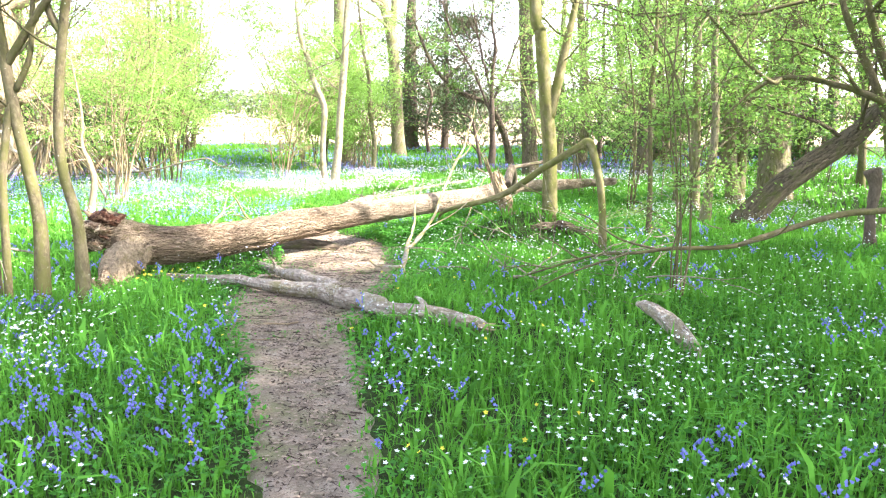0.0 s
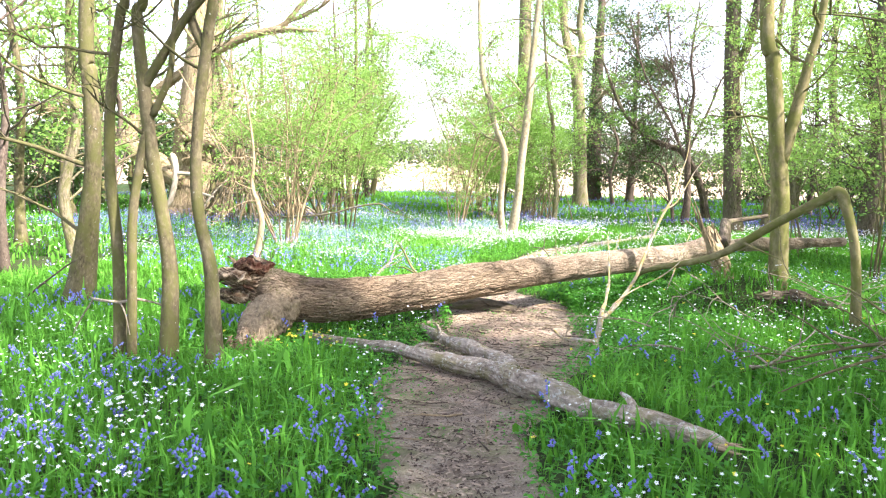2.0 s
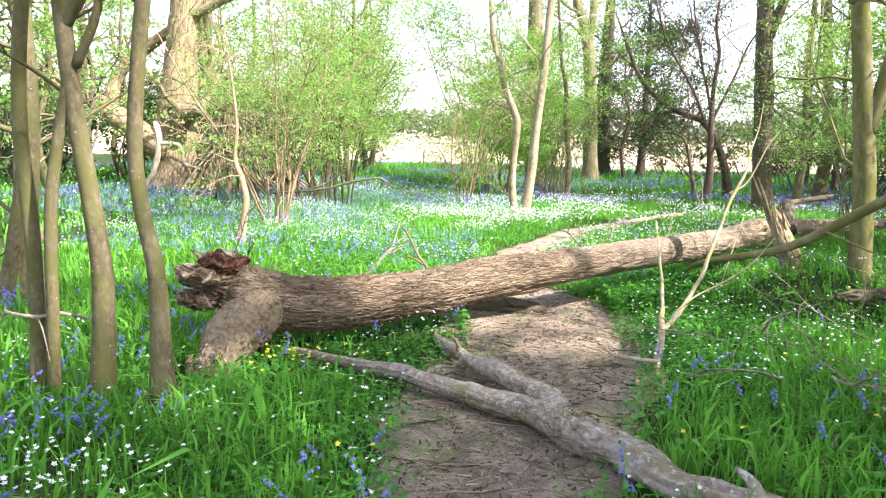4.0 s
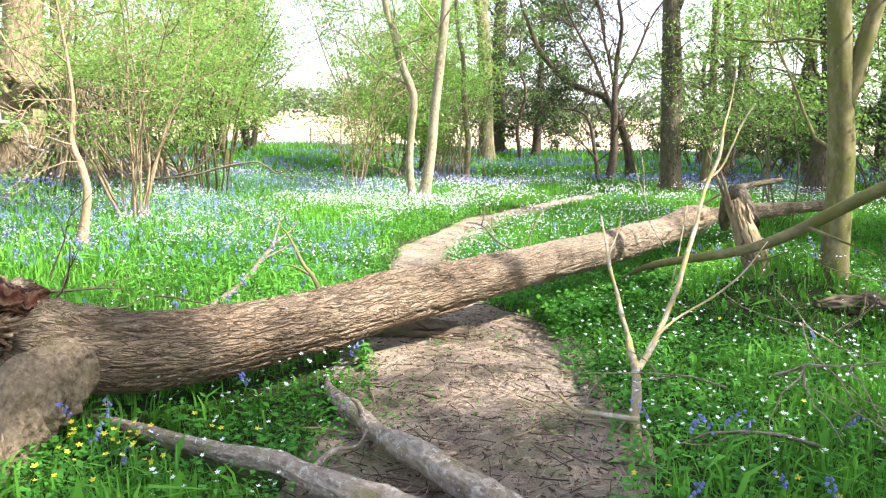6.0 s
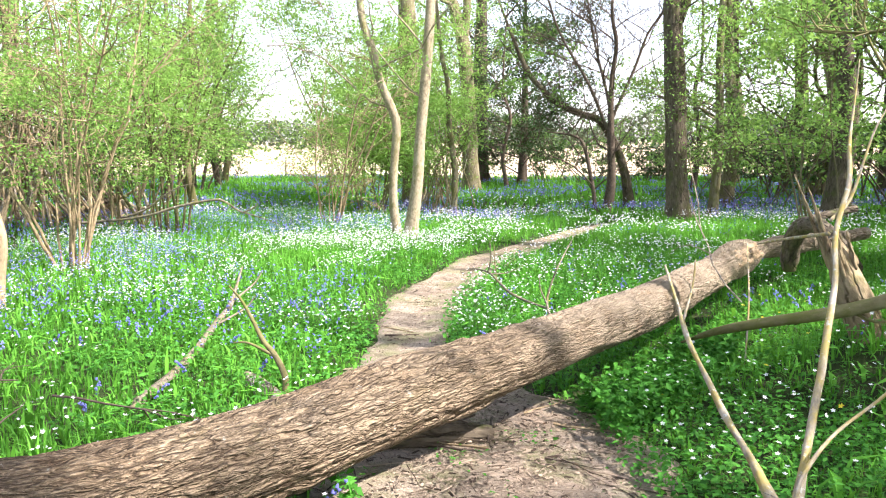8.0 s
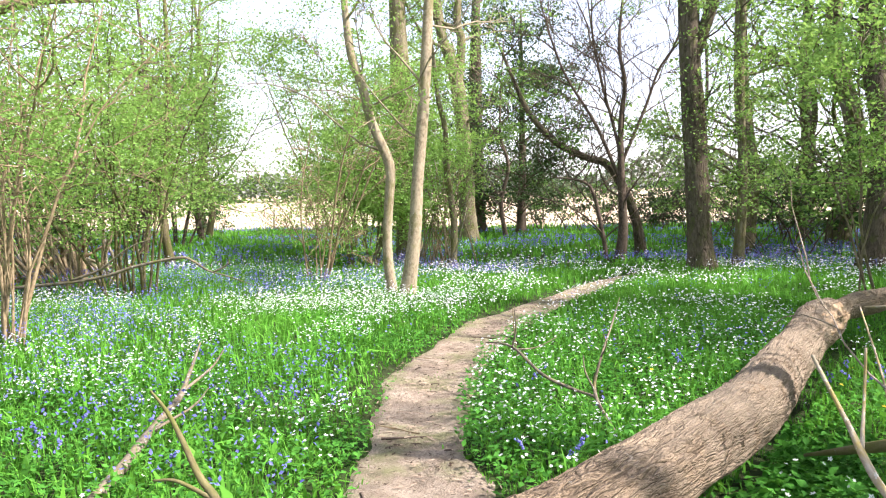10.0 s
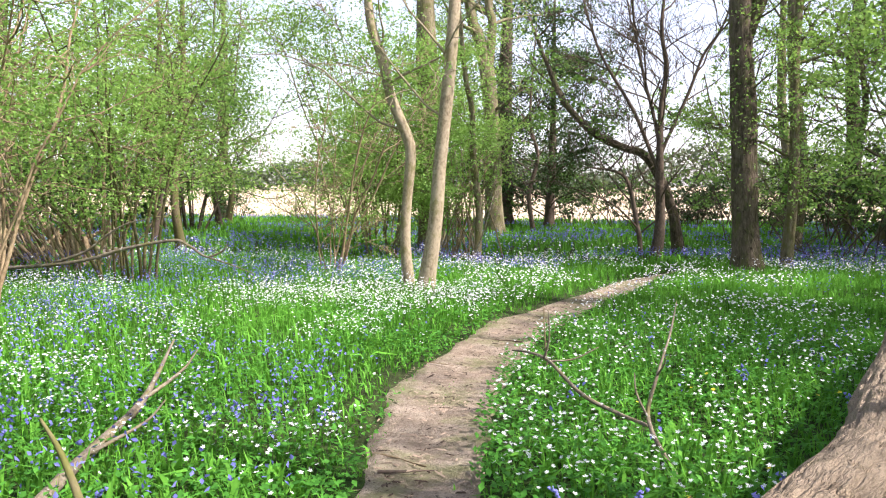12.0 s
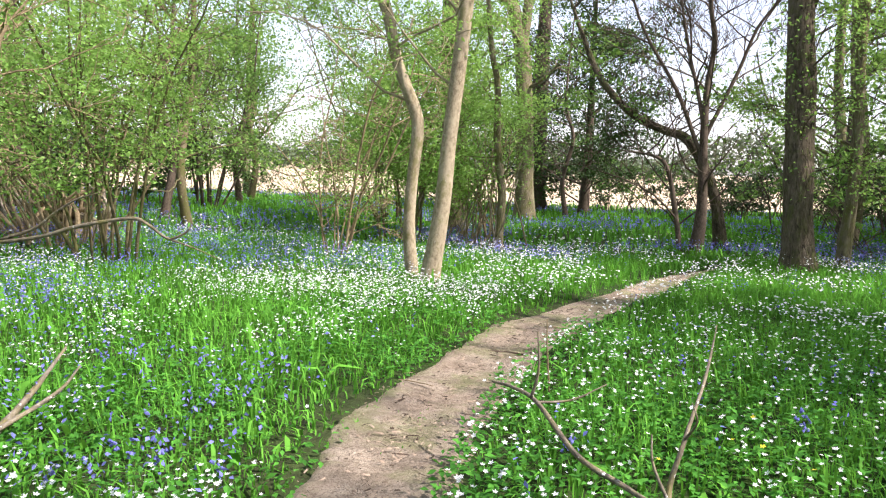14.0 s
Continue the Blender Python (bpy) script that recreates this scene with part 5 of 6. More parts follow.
tree("hawthorn_tree", 54, [(6.75, 13.15, 0), (6.58, 13.1, 0.55), (6.37, 13.1, 1.13), (5.72, 13.1, 2.51), (5.54, 13.1, 2.96), (5.4, 13.1, 3.4), (5.3, 13.1, 4.13)], [0.13, 0.11, 0.085, 0.07, 0.06, 0.05, 0.02],
     "dark spreading hawthorn with arching mossy boughs", M_GREEN, M_LIT, limb_n=24, limb_from=0.3, limb_len=1.4, limb_r=0.014, leaf_n=5000, leaf_size=0.024, spread=0.12, kids=4, level=2,
     extra=[([(6.28, 13.05, 1.3), (6.13, 13.0, 1.67), (5.72, 13.0, 2.01), (5.35, 13.0, 2.18), (5.05, 13.0, 2.27), (4.59, 13.0, 2.37), (4.22, 13.0, 2.34), (3.97, 13.0, 2.2), (3.75, 13.0, 2.01), (3.61, 13.0, 1.85)], [0.06, 0.055, 0.05, 0.045, 0.042, 0.036, 0.033, 0.026, 0.018, 0.008]),
            ([(6.58, 13.15, 0.5), (6.39, 13.1, 0.89), (5.77, 13.1, 1.9), (5.56, 13.1, 2.35), (5.25, 13.1, 2.96), (5.07, 13.1, 3.41), (4.85, 13.1, 4.28)], [0.09, 0.08, 0.065, 0.06, 0.05, 0.04, 0.02]),
            ([(4.3, 12.98, 2.35), (4.1, 12.7, 2.3), (3.75, 12.7, 2.56), (3.52, 12.7, 2.86), (3.2, 12.7, 3.24), (3.04, 12.7, 3.7)], [0.028, 0.027, 0.025, 0.022, 0.018, 0.008]),
            ([(5.33, 12.95, 2.18), (4.98, 12.9, 2.61), (4.6, 12.9, 2.79), (4.23, 12.9, 2.87), (3.9, 12.8, 2.78)], [0.026, 0.024, 0.02, 0.015, 0.006]),
            ([(5.45, 13.0, 3.25), (5.14, 11.9, 3.41), (4.05, 11.9, 3.2), (3.58, 11.9, 3.09), (3.04, 11.9, 3.14), (2.35, 11.9, 3.06), (1.72, 11.9, 3.21), (1.3, 11.9, 3.26)], [0.03, 0.028, 0.025, 0.022, 0.019, 0.015, 0.011, 0.005])])
tree("dead_stump", 55, [(5.66, 12.98, 0), (5.63, 12.98, 0.47), (5.66, 12.98, 0.89), (5.59, 12.98, 1.12)], [0.075, 0.065, 0.075, 0.11], "slim dead stump with a knobbly head", M_DARK, limb_n=0, category="stump", rough=0.3)
shrub("spindly_saplings", 56, (2.38, 9.26), "clump of spindly dark saplings with few leaves", M_GREEN, M_LIT, stems=5, height=5.6, r=0.013, lean=0.05, foot=0.12, level=2, kids=4, leaf_n=4200, from_h=0.3,
      leaf_size=0.026, limb=0.2, spread=0.14, category="sapling")
tree("young_tree", 65, [(2.72, 13.65, 0), (2.71, 13.65, 0.95), (2.66, 13.65, 2.09), (2.71, 13.65, 3.23), (2.57, 13.75, 6.18)], [0.042, 0.036, 0.032, 0.028, 0.012], "thin straight sapling trunk in light leaf", M_GREEN, M_LIT,
     limb_n=10, limb_from=0.3, limb_len=1.1, limb_r=0.012, leaf_n=1500, leaf_size=0.03, spread=0.16, sides=9)
shrub("spindly_saplings", 57, (2.83, 16.54), "clump of spindly saplings with fresh leaves", M_GREEN, M_LIT, stems=4, height=5.5, r=0.018, lean=0.1, foot=0.2, level=2, kids=4, leaf_n=4200, leaf_size=0.034,
      limb=0.3, category="sapling")
shrub("spindly_saplings", 58, (2.26, 20.21), "slender saplings in sparse fresh leaf", M_OLIVE, M_LIT, stems=5, height=5.0, r=0.018, lean=0.16, foot=0.3, level=2, kids=4, leaf_n=4600, leaf_size=0.038, limb=0.3,
      category="sapling")
shrub("spindly_saplings", 59, (3.88, 18.16), "slender saplings in sparse fresh leaf", M_OLIVE, M_LIT, stems=4, height=5.5, r=0.02, lean=0.15, foot=0.3, level=2, kids=4, leaf_n=4600, leaf_size=0.036, limb=0.3,
      category="sapling")

# ---- hazels, old oak and stick pile on the sunny side ----
H = "hazel coppices"
shrub("hazel", 231, (-7.75, 17.7), "bushy hazel coppice in fresh bright green leaf", M_TAN, M_LIT, stems=14, height=5.0, r=0.02, lean=0.26, foot=0.22, leaf_n=11000, leaf_size=0.031, from_h=0.5, spread=0.24, limb=0.34, group=H, flat=0.6)
shrub("hazel", 33, (-8.5, 22.0), "broad hazel coppice with low leafy sprays", M_GREEN, M_LIT, stems=11, height=5.6, r=0.024, lean=0.38, foot=0.5, leaf_n=22000, leaf_size=0.034, from_h=0.34, spread=0.27, limb=0.36, group=H, flat=0.6)
shrub("hazel", 32, (-10.0, 22.9), "hazel coppice of many tan stems in fresh leaf", M_TAN, M_LIT, stems=20, height=4.8, r=0.022, lean=0.4, foot=0.5, leaf_n=7000, leaf_size=0.036, from_h=0.66, spread=0.26, group=H)
shrub("hazel", 34, (-6.3, 24.3), "thin bare hazel with few leaves", M_TAN, M_LIT, stems=9, height=4.6, r=0.02, lean=0.3, foot=0.3, level=3, kids=4, leaf_n=5000, leaf_size=0.03, from_h=0.2, limb=0.36, group=H)
shrub("hazel", 39, (-5.95, 27.4), "dense leafy hazel behind the pale ash", M_OLIVE, M_LIT, stems=11, height=5.6, r=0.025, lean=0.26, foot=0.5, leaf_n=26000, leaf_size=0.04, from_h=0.38, spread=0.28, limb=0.3, group=H)
shrub("hazel", 35, (-14.6, 35.5), "tall maple coppice in dark leaf", M_DARK, M_LEAF, stems=13, height=9.5, r=0.045, lean=0.3, foot=0.7, leaf_n=36000, leaf_size=0.058, from_h=0.3, spread=0.42, group=H)
shrub("hazel", 36, (-7.6, 33.0), "leafy hazel at the edge of the glade", M_GREEN, M_LIT, stems=12, height=7.0, r=0.028, lean=0.3, foot=0.6, leaf_n=26000, leaf_size=0.05, from_h=0.18, spread=0.32, group=H)
tree("leaning_sapling", 37, [(-7.0, 15.2, 0), (-6.93, 15.2, 0.35), (-6.88, 15.2, 0.7), (-6.98, 15.25, 1.0), (-7.12, 15.3, 1.3), (-7.15, 15.4, 1.9), (-7.4, 15.5, 3.2)], [0.065, 0.052, 0.05, 0.046, 0.034, 0.024, 0.01],
     "pale bare crooked stem standing in flowers", M_TAN, M_LIT, limb_n=8, limb_from=0.5, limb_len=1.1, limb_r=0.014, leaf_n=500, leaf_size=0.034, category="sapling")
dead_branch("low_bough", [
    ([(-8.61, 19.00, 0.50), (-7.80, 19.00, 0.57), (-7.31, 19.00, 0.65), (-6.90, 19.00, 0.77), (-6.34, 19.00, 0.87), (-6.15, 19.00, 0.82), (-6.01, 19.00, 0.73), (-5.91, 19.00, 0.69), (-5.66, 19.00, 0.62), (-5.38, 19.00, 0.52)], [0.022, 0.021, 0.02, 0.02, 0.018, 0.015, 0.013, 0.011, 0.007, 0.003]),
    ([(-5.91, 19.00, 0.69), (-5.79, 19.00, 0.74), (-5.72, 19.00, 0.79), (-5.70, 19.00, 0.84)], [0.012, 0.011, 0.009, 0.004]),
    ([(-7.80, 19.00, 0.59), (-7.41, 19.00, 0.72), (-7.15, 19.00, 0.90), (-6.90, 19.00, 1.04), (-6.59, 19.00, 1.12)], [0.018, 0.016, 0.013, 0.009, 0.004])],
    "low bare bough arching out from the hazel", M_LICHEN, sides=8)
tree("old_oak", 38, [(-15.05, 24.7, 0), (-15.0, 24.7, 0.9), (-14.92, 24.7, 1.9), (-14.84, 24.7, 2.9), (-14.6, 24.8, 5.5), (-14.6, 24.8, 10)], [0.60, 0.60, 0.58, 0.5, 0.42, 0.15],
     "huge gnarled old oak with a hollow knot", M_OAK, M_LEAF, limb_n=14, limb_from=0.45, limb_len=4, limb_r=0.09, leaf_n=6000, leaf_size=0.05, spread=0.3, sides=28, rough=0.14,
     extra=[([(-14.9, 24.4, 1.1), (-15.95, 24.2, 1.69), (-16.8, 24.1, 2.25), (-17.5, 24.0, 2.6), (-20.0, 23.6, 3.4)], [0.42, 0.36, 0.3, 0.24, 0.1]),
            ([(-14.9, 24.5, 1.7), (-14.3, 24.2, 2.15), (-13.7, 24.1, 2.35)], [0.36, 0.3, 0.2]),
            ([(-16.9, 24.3, 2.3), (-16.88, 24.6, 3.15), (-16.35, 24.7, 3.74), (-14.85, 24.7, 4.62), (-13.31, 24.7, 5.31), (-12.02, 24.7, 5.59), (-10.5, 24.6, 5.5)], [0.2, 0.19, 0.17, 0.15, 0.13, 0.11, 0.04])])

def oak_knot():
    """The ringed knot on the old oak's trunk, with a dark plug for its hollow."""
    host = bpy.data.objects["old_oak"]
    a = np.linspace(0, 2 * np.pi, 25)
    ring = np.column_stack([-14.62 + 0.2 * np.cos(a), 24.08 + 0.02 * np.sin(3 * a), 2.18 + 0.24 * np.sin(a)])
    p = Pile()
    tube(p, ring, [0.10, 0.10], 10, 0.3)
    knot = part("knot", p, M_OAK, host, "swollen knot round a dark plug painting the hollow's shade")
    # solid dark plug: its colour stands for shade inside the knot
    p = Pile()
    tube(p, [(-14.62, 24.1, 2.18), (-14.65, 24.25, 2.18)], [0.13, 0.12], 14)
    part("hollow", p, M_DARK, host, "dark plug painting the hollow's shade")


oak_knot()
dead_branch("bleached_branch", [
    ([(-14.95, 23.2, -0.05), (-14.8, 23.2, 0.3), (-14.6, 23.2, 0.6), (-14.41, 23.2, 1.3), (-14.55, 23.3, 1.77), (-14.76, 23.5, 1.9)], [0.04, 0.07, 0.075, 0.085, 0.09, 0.06]),
    ([(-14.4, 23.2, 1.35), (-13.77, 23.2, 1.3), (-13.63, 23.2, 0.85), (-13.16, 23.2, 0.7)], [0.06, 0.055, 0.045, 0.03])],
    "crooked bleached branch hanging from the old oak", M_BONE, sides=10)


def stick_pile(name, seed, at, n, label, size=1.5, tall=1.6, r=0.035):
    rng = np.random.default_rng(seed)
    ob = thing(name, (at[0], at[1], 0), label, "brushwood")
    for k in range(n):
        a = rng.uniform(0, 2 * np.pi)
        rad = rng.uniform(0.3, 1) * size
        foot = np.array([at[0] + rad * math.cos(a), at[1] + rad * math.sin(a), -0.05])
        top = np.array([at[0] + rng.normal(0, 0.3), at[1] + rng.normal(0, 0.3), tall * rng.uniform(0.6, 1.15)])
        p = Pile()
        tube(p, glide([foot, (foot + top) / 2 + rng.normal(0, 0.12, 3), top + (top - foot) * rng.uniform(0, 0.3)], 4), [r * rng.uniform(0.5, 1.3), r * 0.4], 6, 0.1, shift=k)
        part("stick", p, M_TAN if k % 3 else M_DEAD, ob)


stick_pile("stick_pile", 61, (-12.6, 23.8), 90, "leaning heap of dry brown sticks by the oak", 1.8, 2.2, 0.035)
stick_pile("stick_pile", 62, (-4.3, 27.6), 30, "thicket of pale thin sticks round a trunk", 0.9, 1.9, 0.02)
stick_pile("stick_pile", 63, (-11.4, 24.9), 26, "heap of dry brown sticks and logs", 1.3, 0.9, 0.06)


# ---- woodland beyond, copied from a few grown trees ----
def grove():
    proto = [
        tree("wood_tree", 70, [(-18, 17, 0), (-17.7, 17.1, 2), (-18.1, 17, 4), (-17.8, 16.8, 6.5), (-18.2, 17, 11)], [0.2, 0.17, 0.13, 0.04], "woodland tree with olive bark in thin leaf", M_OLIVE, M_LIT, limb_n=11, limb_from=0.2,
             limb_len=3.0, limb_r=0.05, leaf_n=2300, leaf_size=0.07, spread=0.28, kids=3, group="woodland trees", sides=9),
        tree("wood_tree", 71, [(9.5, 19, 0), (9.7, 19, 2.5), (9.4, 19.1, 5), (9.6, 19, 7), (9.3, 19, 12)], [0.26, 0.22, 0.17, 0.05], "woodland tree with brown bark and few leaves", M_BROWN, M_LEAF, limb_n=12, limb_from=0.18,
             limb_len=3.0, limb_r=0.05, leaf_n=2100, leaf_size=0.075, spread=0.28, kids=3, group="woodland trees", sides=9),
        tree("wood_tree", 72, [(-20, 34, 0), (-20.25, 34.1, 1.3), (-19.8, 34, 3), (-19.95, 33.9, 5), (-19.6, 34, 9)], [0.11, 0.09, 0.07, 0.03], "thin young woodland tree in leaf", M_GREEN, M_LIT, limb_n=12, limb_from=0.12, limb_len=2.4,
             limb_r=0.03, leaf_n=2500, leaf_size=0.066, spread=0.26, kids=3, group="woodland trees", sides=7)]
    proto.append(tree("bare_tree", 74, [(-17, 30, 0), (-16.8, 30, 1.5), (-17.1, 30.1, 3), (-16.8, 30, 4.5), (-17.0, 30, 8)], [0.1, 0.085, 0.07, 0.05, 0.02], "bare dark twiggy young tree", M_DARK, M_LEAF, limb_n=13,
                      limb_from=0.15, limb_len=2.4, limb_r=0.03, leaf_n=500, leaf_size=0.06, kids=3, up=0.6, group="woodland trees", sides=7))
    # added shade caster, copied where foreground and far ground need shadow
    proto.append(tree("shade_tree", 73, [(10.2, -3.5, 0), (10.3, -3.5, 3), (10.1, -3.4, 6), (10.2, -3.5, 11.5)], [0.24, 0.2, 0.16, 0.05], "tall leafy tree added, mostly out of view, to cast shade", M_BROWN, M_LEAF,
                      limb_n=16, limb_from=0.32, limb_len=3.6, limb_r=0.06, leaf_n=2400, leaf_size=0.125, spread=0.4, kids=3, group="woodland trees", sides=9))
    scrub = [
        shrub("edge_scrub", 75, (-9, 46), "bare twiggy scrub before the field", M_DARK, M_LEAF, stems=9, height=3.2, r=0.02, lean=0.5, foot=0.8, level=2, kids=2, leaf_n=600, leaf_size=0.08, group="edge scrub"),
        shrub("edge_scrub", 76, (2.5, 46), "low leafy scrub before the field", M_DARK, M_OLD, stems=10, height=2.6, r=0.02, lean=0.6, foot=0.9, level=2, kids=2, leaf_n=1800, leaf_size=0.08, group="edge scrub")]
    spots = [(4.3, 26.4, 1, 0.95), (6.0, 33.7, 0, 1.5), (2.8, 30.3, 0, 0.95), (5.6, 29.5, 2, 1.1), (7.4, 27.5, 0, 1.1), (3.9, 35.5, 3, 1.1), (8.2, 31.5, 1, 1.1), (6.4, 38, 2, 1.3), (5.6, 44, 0, 1.2), (8.6, 46, 1, 1.3),
             (12.4, 46, 1, 1.2), (9.6, 23.5, 2, 1.0), (8.9, 18.2, 0, 0.9), (3.4, 40, 3, 1.2), (-3.6, 39.5, 3, 0.9), (-2.4, 44, 3, 0.9), (-14.9, 38.5, 3, 1.2), (-13.4, 39.5, 3, 1.1), (-18.6, 47, 0, 1.1), (-16.2, 42, 2, 1.3), (-21.5, 40, 2, 1.3),
             (-9.9, 14.2, 0, 0.55), (-9.6, 12.4, 3, 0.8), (-11.0, 13.5, 0, 0.8), (-12.4, 15.5, 2, 1.0), (-12.6, 18.5, 3, 0.9), (-16.5, 28.5, 2, 1.2), (-17.5, 22.5, 2, 1.1), (-11.2, 28.5, 2, 1.0), (-13.0, 30.5, 3, 1.1)]
    rng = np.random.default_rng(77)
    # unseen trees added towards the sun, only to shade path and trunks
    spots += [(5.7, 2.8, 4, 0.95), (6.4, 5.8, 4, 1.0), (7.6, 1.5, 4, 1.0), (9.6, 3.8, 4, 1.0), (11.2, 4.6, 4, 1.2), (11.2, 2.6, 4, 1.45), (12.6, 5.6, 4, 1.2), (6.8, -2.2, 4, 1.0), (11.5, 11.6, 4, 0.95), (9.0, 5.0, 4, 1.5), (10.8, 6.8, 4, 1.5), (9.8, 9.6, 4, 0.8), (8.8, 8.3, 4, 0.7), (11.8, 14.0, 4, 0.8), (12.5, 17.0, 4, 0.8), (11.6, 20.0, 4, 0.85)]
    # the kind 4 copies here are added to shade the far ground
    spots += [(9.4, 29.5, 4, 1.1), (11.5, 34.5, 4, 1.2), (10.4, 40, 4, 1.2), (13.5, 30, 4, 1.2), (8.9, 36.2, 4, 1.1), (12.6, 24, 4, 1.1), (15, 38, 4, 1.2), (-19.5, 33, 0, 1.2), (-22, 29, 0, 1.2)]
    for _ in range(12):
        spots.append((rng.uniform(10, 28), rng.uniform(13, 48), int(rng.integers(0, 3)), rng.uniform(0.8, 1.25)))
    for _ in range(7):
        spots.append((rng.uniform(-34, -18), rng.uniform(9, 47), int(rng.integers(0, 3)), rng.uniform(0.8, 1.25)))
    for x, y, k, s in spots:
        open_left = y > 27 and -0.375 < (x + 1.7) / (y - 6.6 + 1e-6) < -0.265
        open_right = y > 31 and -0.075 < (x + 1.2) / (y - 9.0) < 0.125
        if open_left or open_right:
            continue
        copy_thing(proto[k], pose(x, y, 0, 0, 0, rng.uniform(0, 360)) @ Matrix.Diagonal((s, s, s, 1)))
    for x, y, k, s in ((-1.9, 44.5, 0, 0.9), (0.2, 46.5, 1, 0.9), (1.8, 45.0, 0, 1.0), (3.6, 47.0, 1, 1.0), (5.3, 45.5, 0, 1.0), (7.2, 44.0, 1, 1.1), (10.2, 43.0, 0, 1.1), (3.4, 29.5, 0, 0.8), (5.0, 31.5, 0, 1.1), (6.4, 27.0, 0, 1.0), (7.6, 30.0, 0, 1.2), (4.3, 34.0, 0, 1.2), (8.8, 25.5, 0, 1.1), (2.9, 36.0, 0, 1.0), (6.6, 38.5, 1, 1.3), (9.8, 29.0, 1, 1.2), (5.4, 23.2, 0, 0.7), (-18.5, 27.5, 1, 1.6), (-20.5, 30.5, 1, 1.9), (-17.2, 31.5, 1, 1.7), (-21.5, 25.5, 1, 1.7), (-23.5, 28.5, 1, 2.0), (-19.2, 24.0, 1, 1.2), (-15.8, 34.5, 1, 1.5), (6.9, 34.0, 1, 1.4), (10.5, 33.0, 1, 1.5)):
        copy_thing(scrub[k], pose(x, y, 0, 0, 0, rng.uniform(0, 360)) @ Matrix.Diagonal((s, s, s, 1)))
    for x in np.arange(-34, 30, 2.3):
        k = int(rng.uniform() < (0.7 if x > 2 else 0.3))
        if -16.5 < x < -11 or -4.3 < x < -2.5:
            continue
        s = rng.uniform(0.7, 1.15)
        copy_thing(scrub[k], pose(x + rng.normal(0, 0.5), rng.uniform(43.5, 50), 0, 0, 0, rng.uniform(0, 360)) @ Matrix.Diagonal((s, s, s, 1)))


grove()


def far_hedge():
    """The hedge and trees along the field's far crest."""
    rng = np.random.default_rng(81)
    p = Pile()
    n = 34000
    x = rng.uniform(-190, 150, n)
    top = 3.0 + 13.0 * np.clip(fbm(np.stack([x * 0.05, x * 0 + 2, x * 0], 1), 4) - 0.32, 0, 1)
    y = 150 + rng.normal(0, 3, n)
    z = ground_z(x, y) + top * rng.uniform(0, 1, n) ** 0.7
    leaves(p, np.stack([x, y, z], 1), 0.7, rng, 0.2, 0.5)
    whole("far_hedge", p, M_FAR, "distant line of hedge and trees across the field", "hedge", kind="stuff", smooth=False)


far_hedge()


# ---- grass, herbs and flowers ----
LOG_XY = glide(LOG_LINE, 10)
BARE_XY = glide([(-3.17, 9.87, 0), (-2.58, 9.61, 0), (-1.99, 9.41, 0), (-1.48, 9.21, 0), (-1.02, 8.86, 0), (-0.64, 8.52, 0), (-0.36, 8.14, 0), (0.12, 7.93, 0), (0.58, 7.68, 0)], 7)


EARTH_XY = glide([(-3.72, 9.1, 0), (-3.65, 8.9, 0), (-3.55, 8.7, 0), (-3.45, 8.52, 0)], 4)


def clear(x, y, gap=0.03):
    """True off the path and off the log's foot."""
    ok = off_path(x, y) > gap + 0.10 * (fbm(np.stack([x * 3, y * 3, x * 0], 1), 2) - 0.5)
    lying = np.full(len(x), 9.0)
    for line, gap2, step in ((LOG_XY, 0.15, 2), (BARE_XY, 0.11, 1), (EARTH_XY, 0.12, 1)):
        for c in line[::step]:
            lying = np.minimum(lying, ((x - c[0]) ** 2 + (y - c[1]) ** 2) / gap2 ** 2)
    return ok & (lying > 1)


WORN = [(-3.75, 8.95, 0.45), (-3.2, 9.3, 0.5), (-2.7, 9.75, 0.55), (-2.2, 10.3, 0.6), (-1.95, 10.9, 0.45), (-0.6, 11.6, 0.6), (-0.2, 12.3, 0.6), (-0.35, 10.9, 0.45)]


def worn(x, y):
    """Nearness, nought to one, to the low herby ground by the log."""
    w = np.zeros(len(x))
    for cx, cy, r in WORN:
        w = np.maximum(w, np.exp(-(((x - cx) ** 2 + (y - cy) ** 2) / r ** 2)))
    return w


def scatter(rng, n, x0, x1, y0, y1):
    return rng.uniform(x0, x1, n), rng.uniform(y0, y1, n)


def seen(x, y):
    """The ground that the walk opens to view."""
    return (y > 3.2) & (np.abs(x + 0.4) < 0.66 * (y + 0.8) + 0.6)


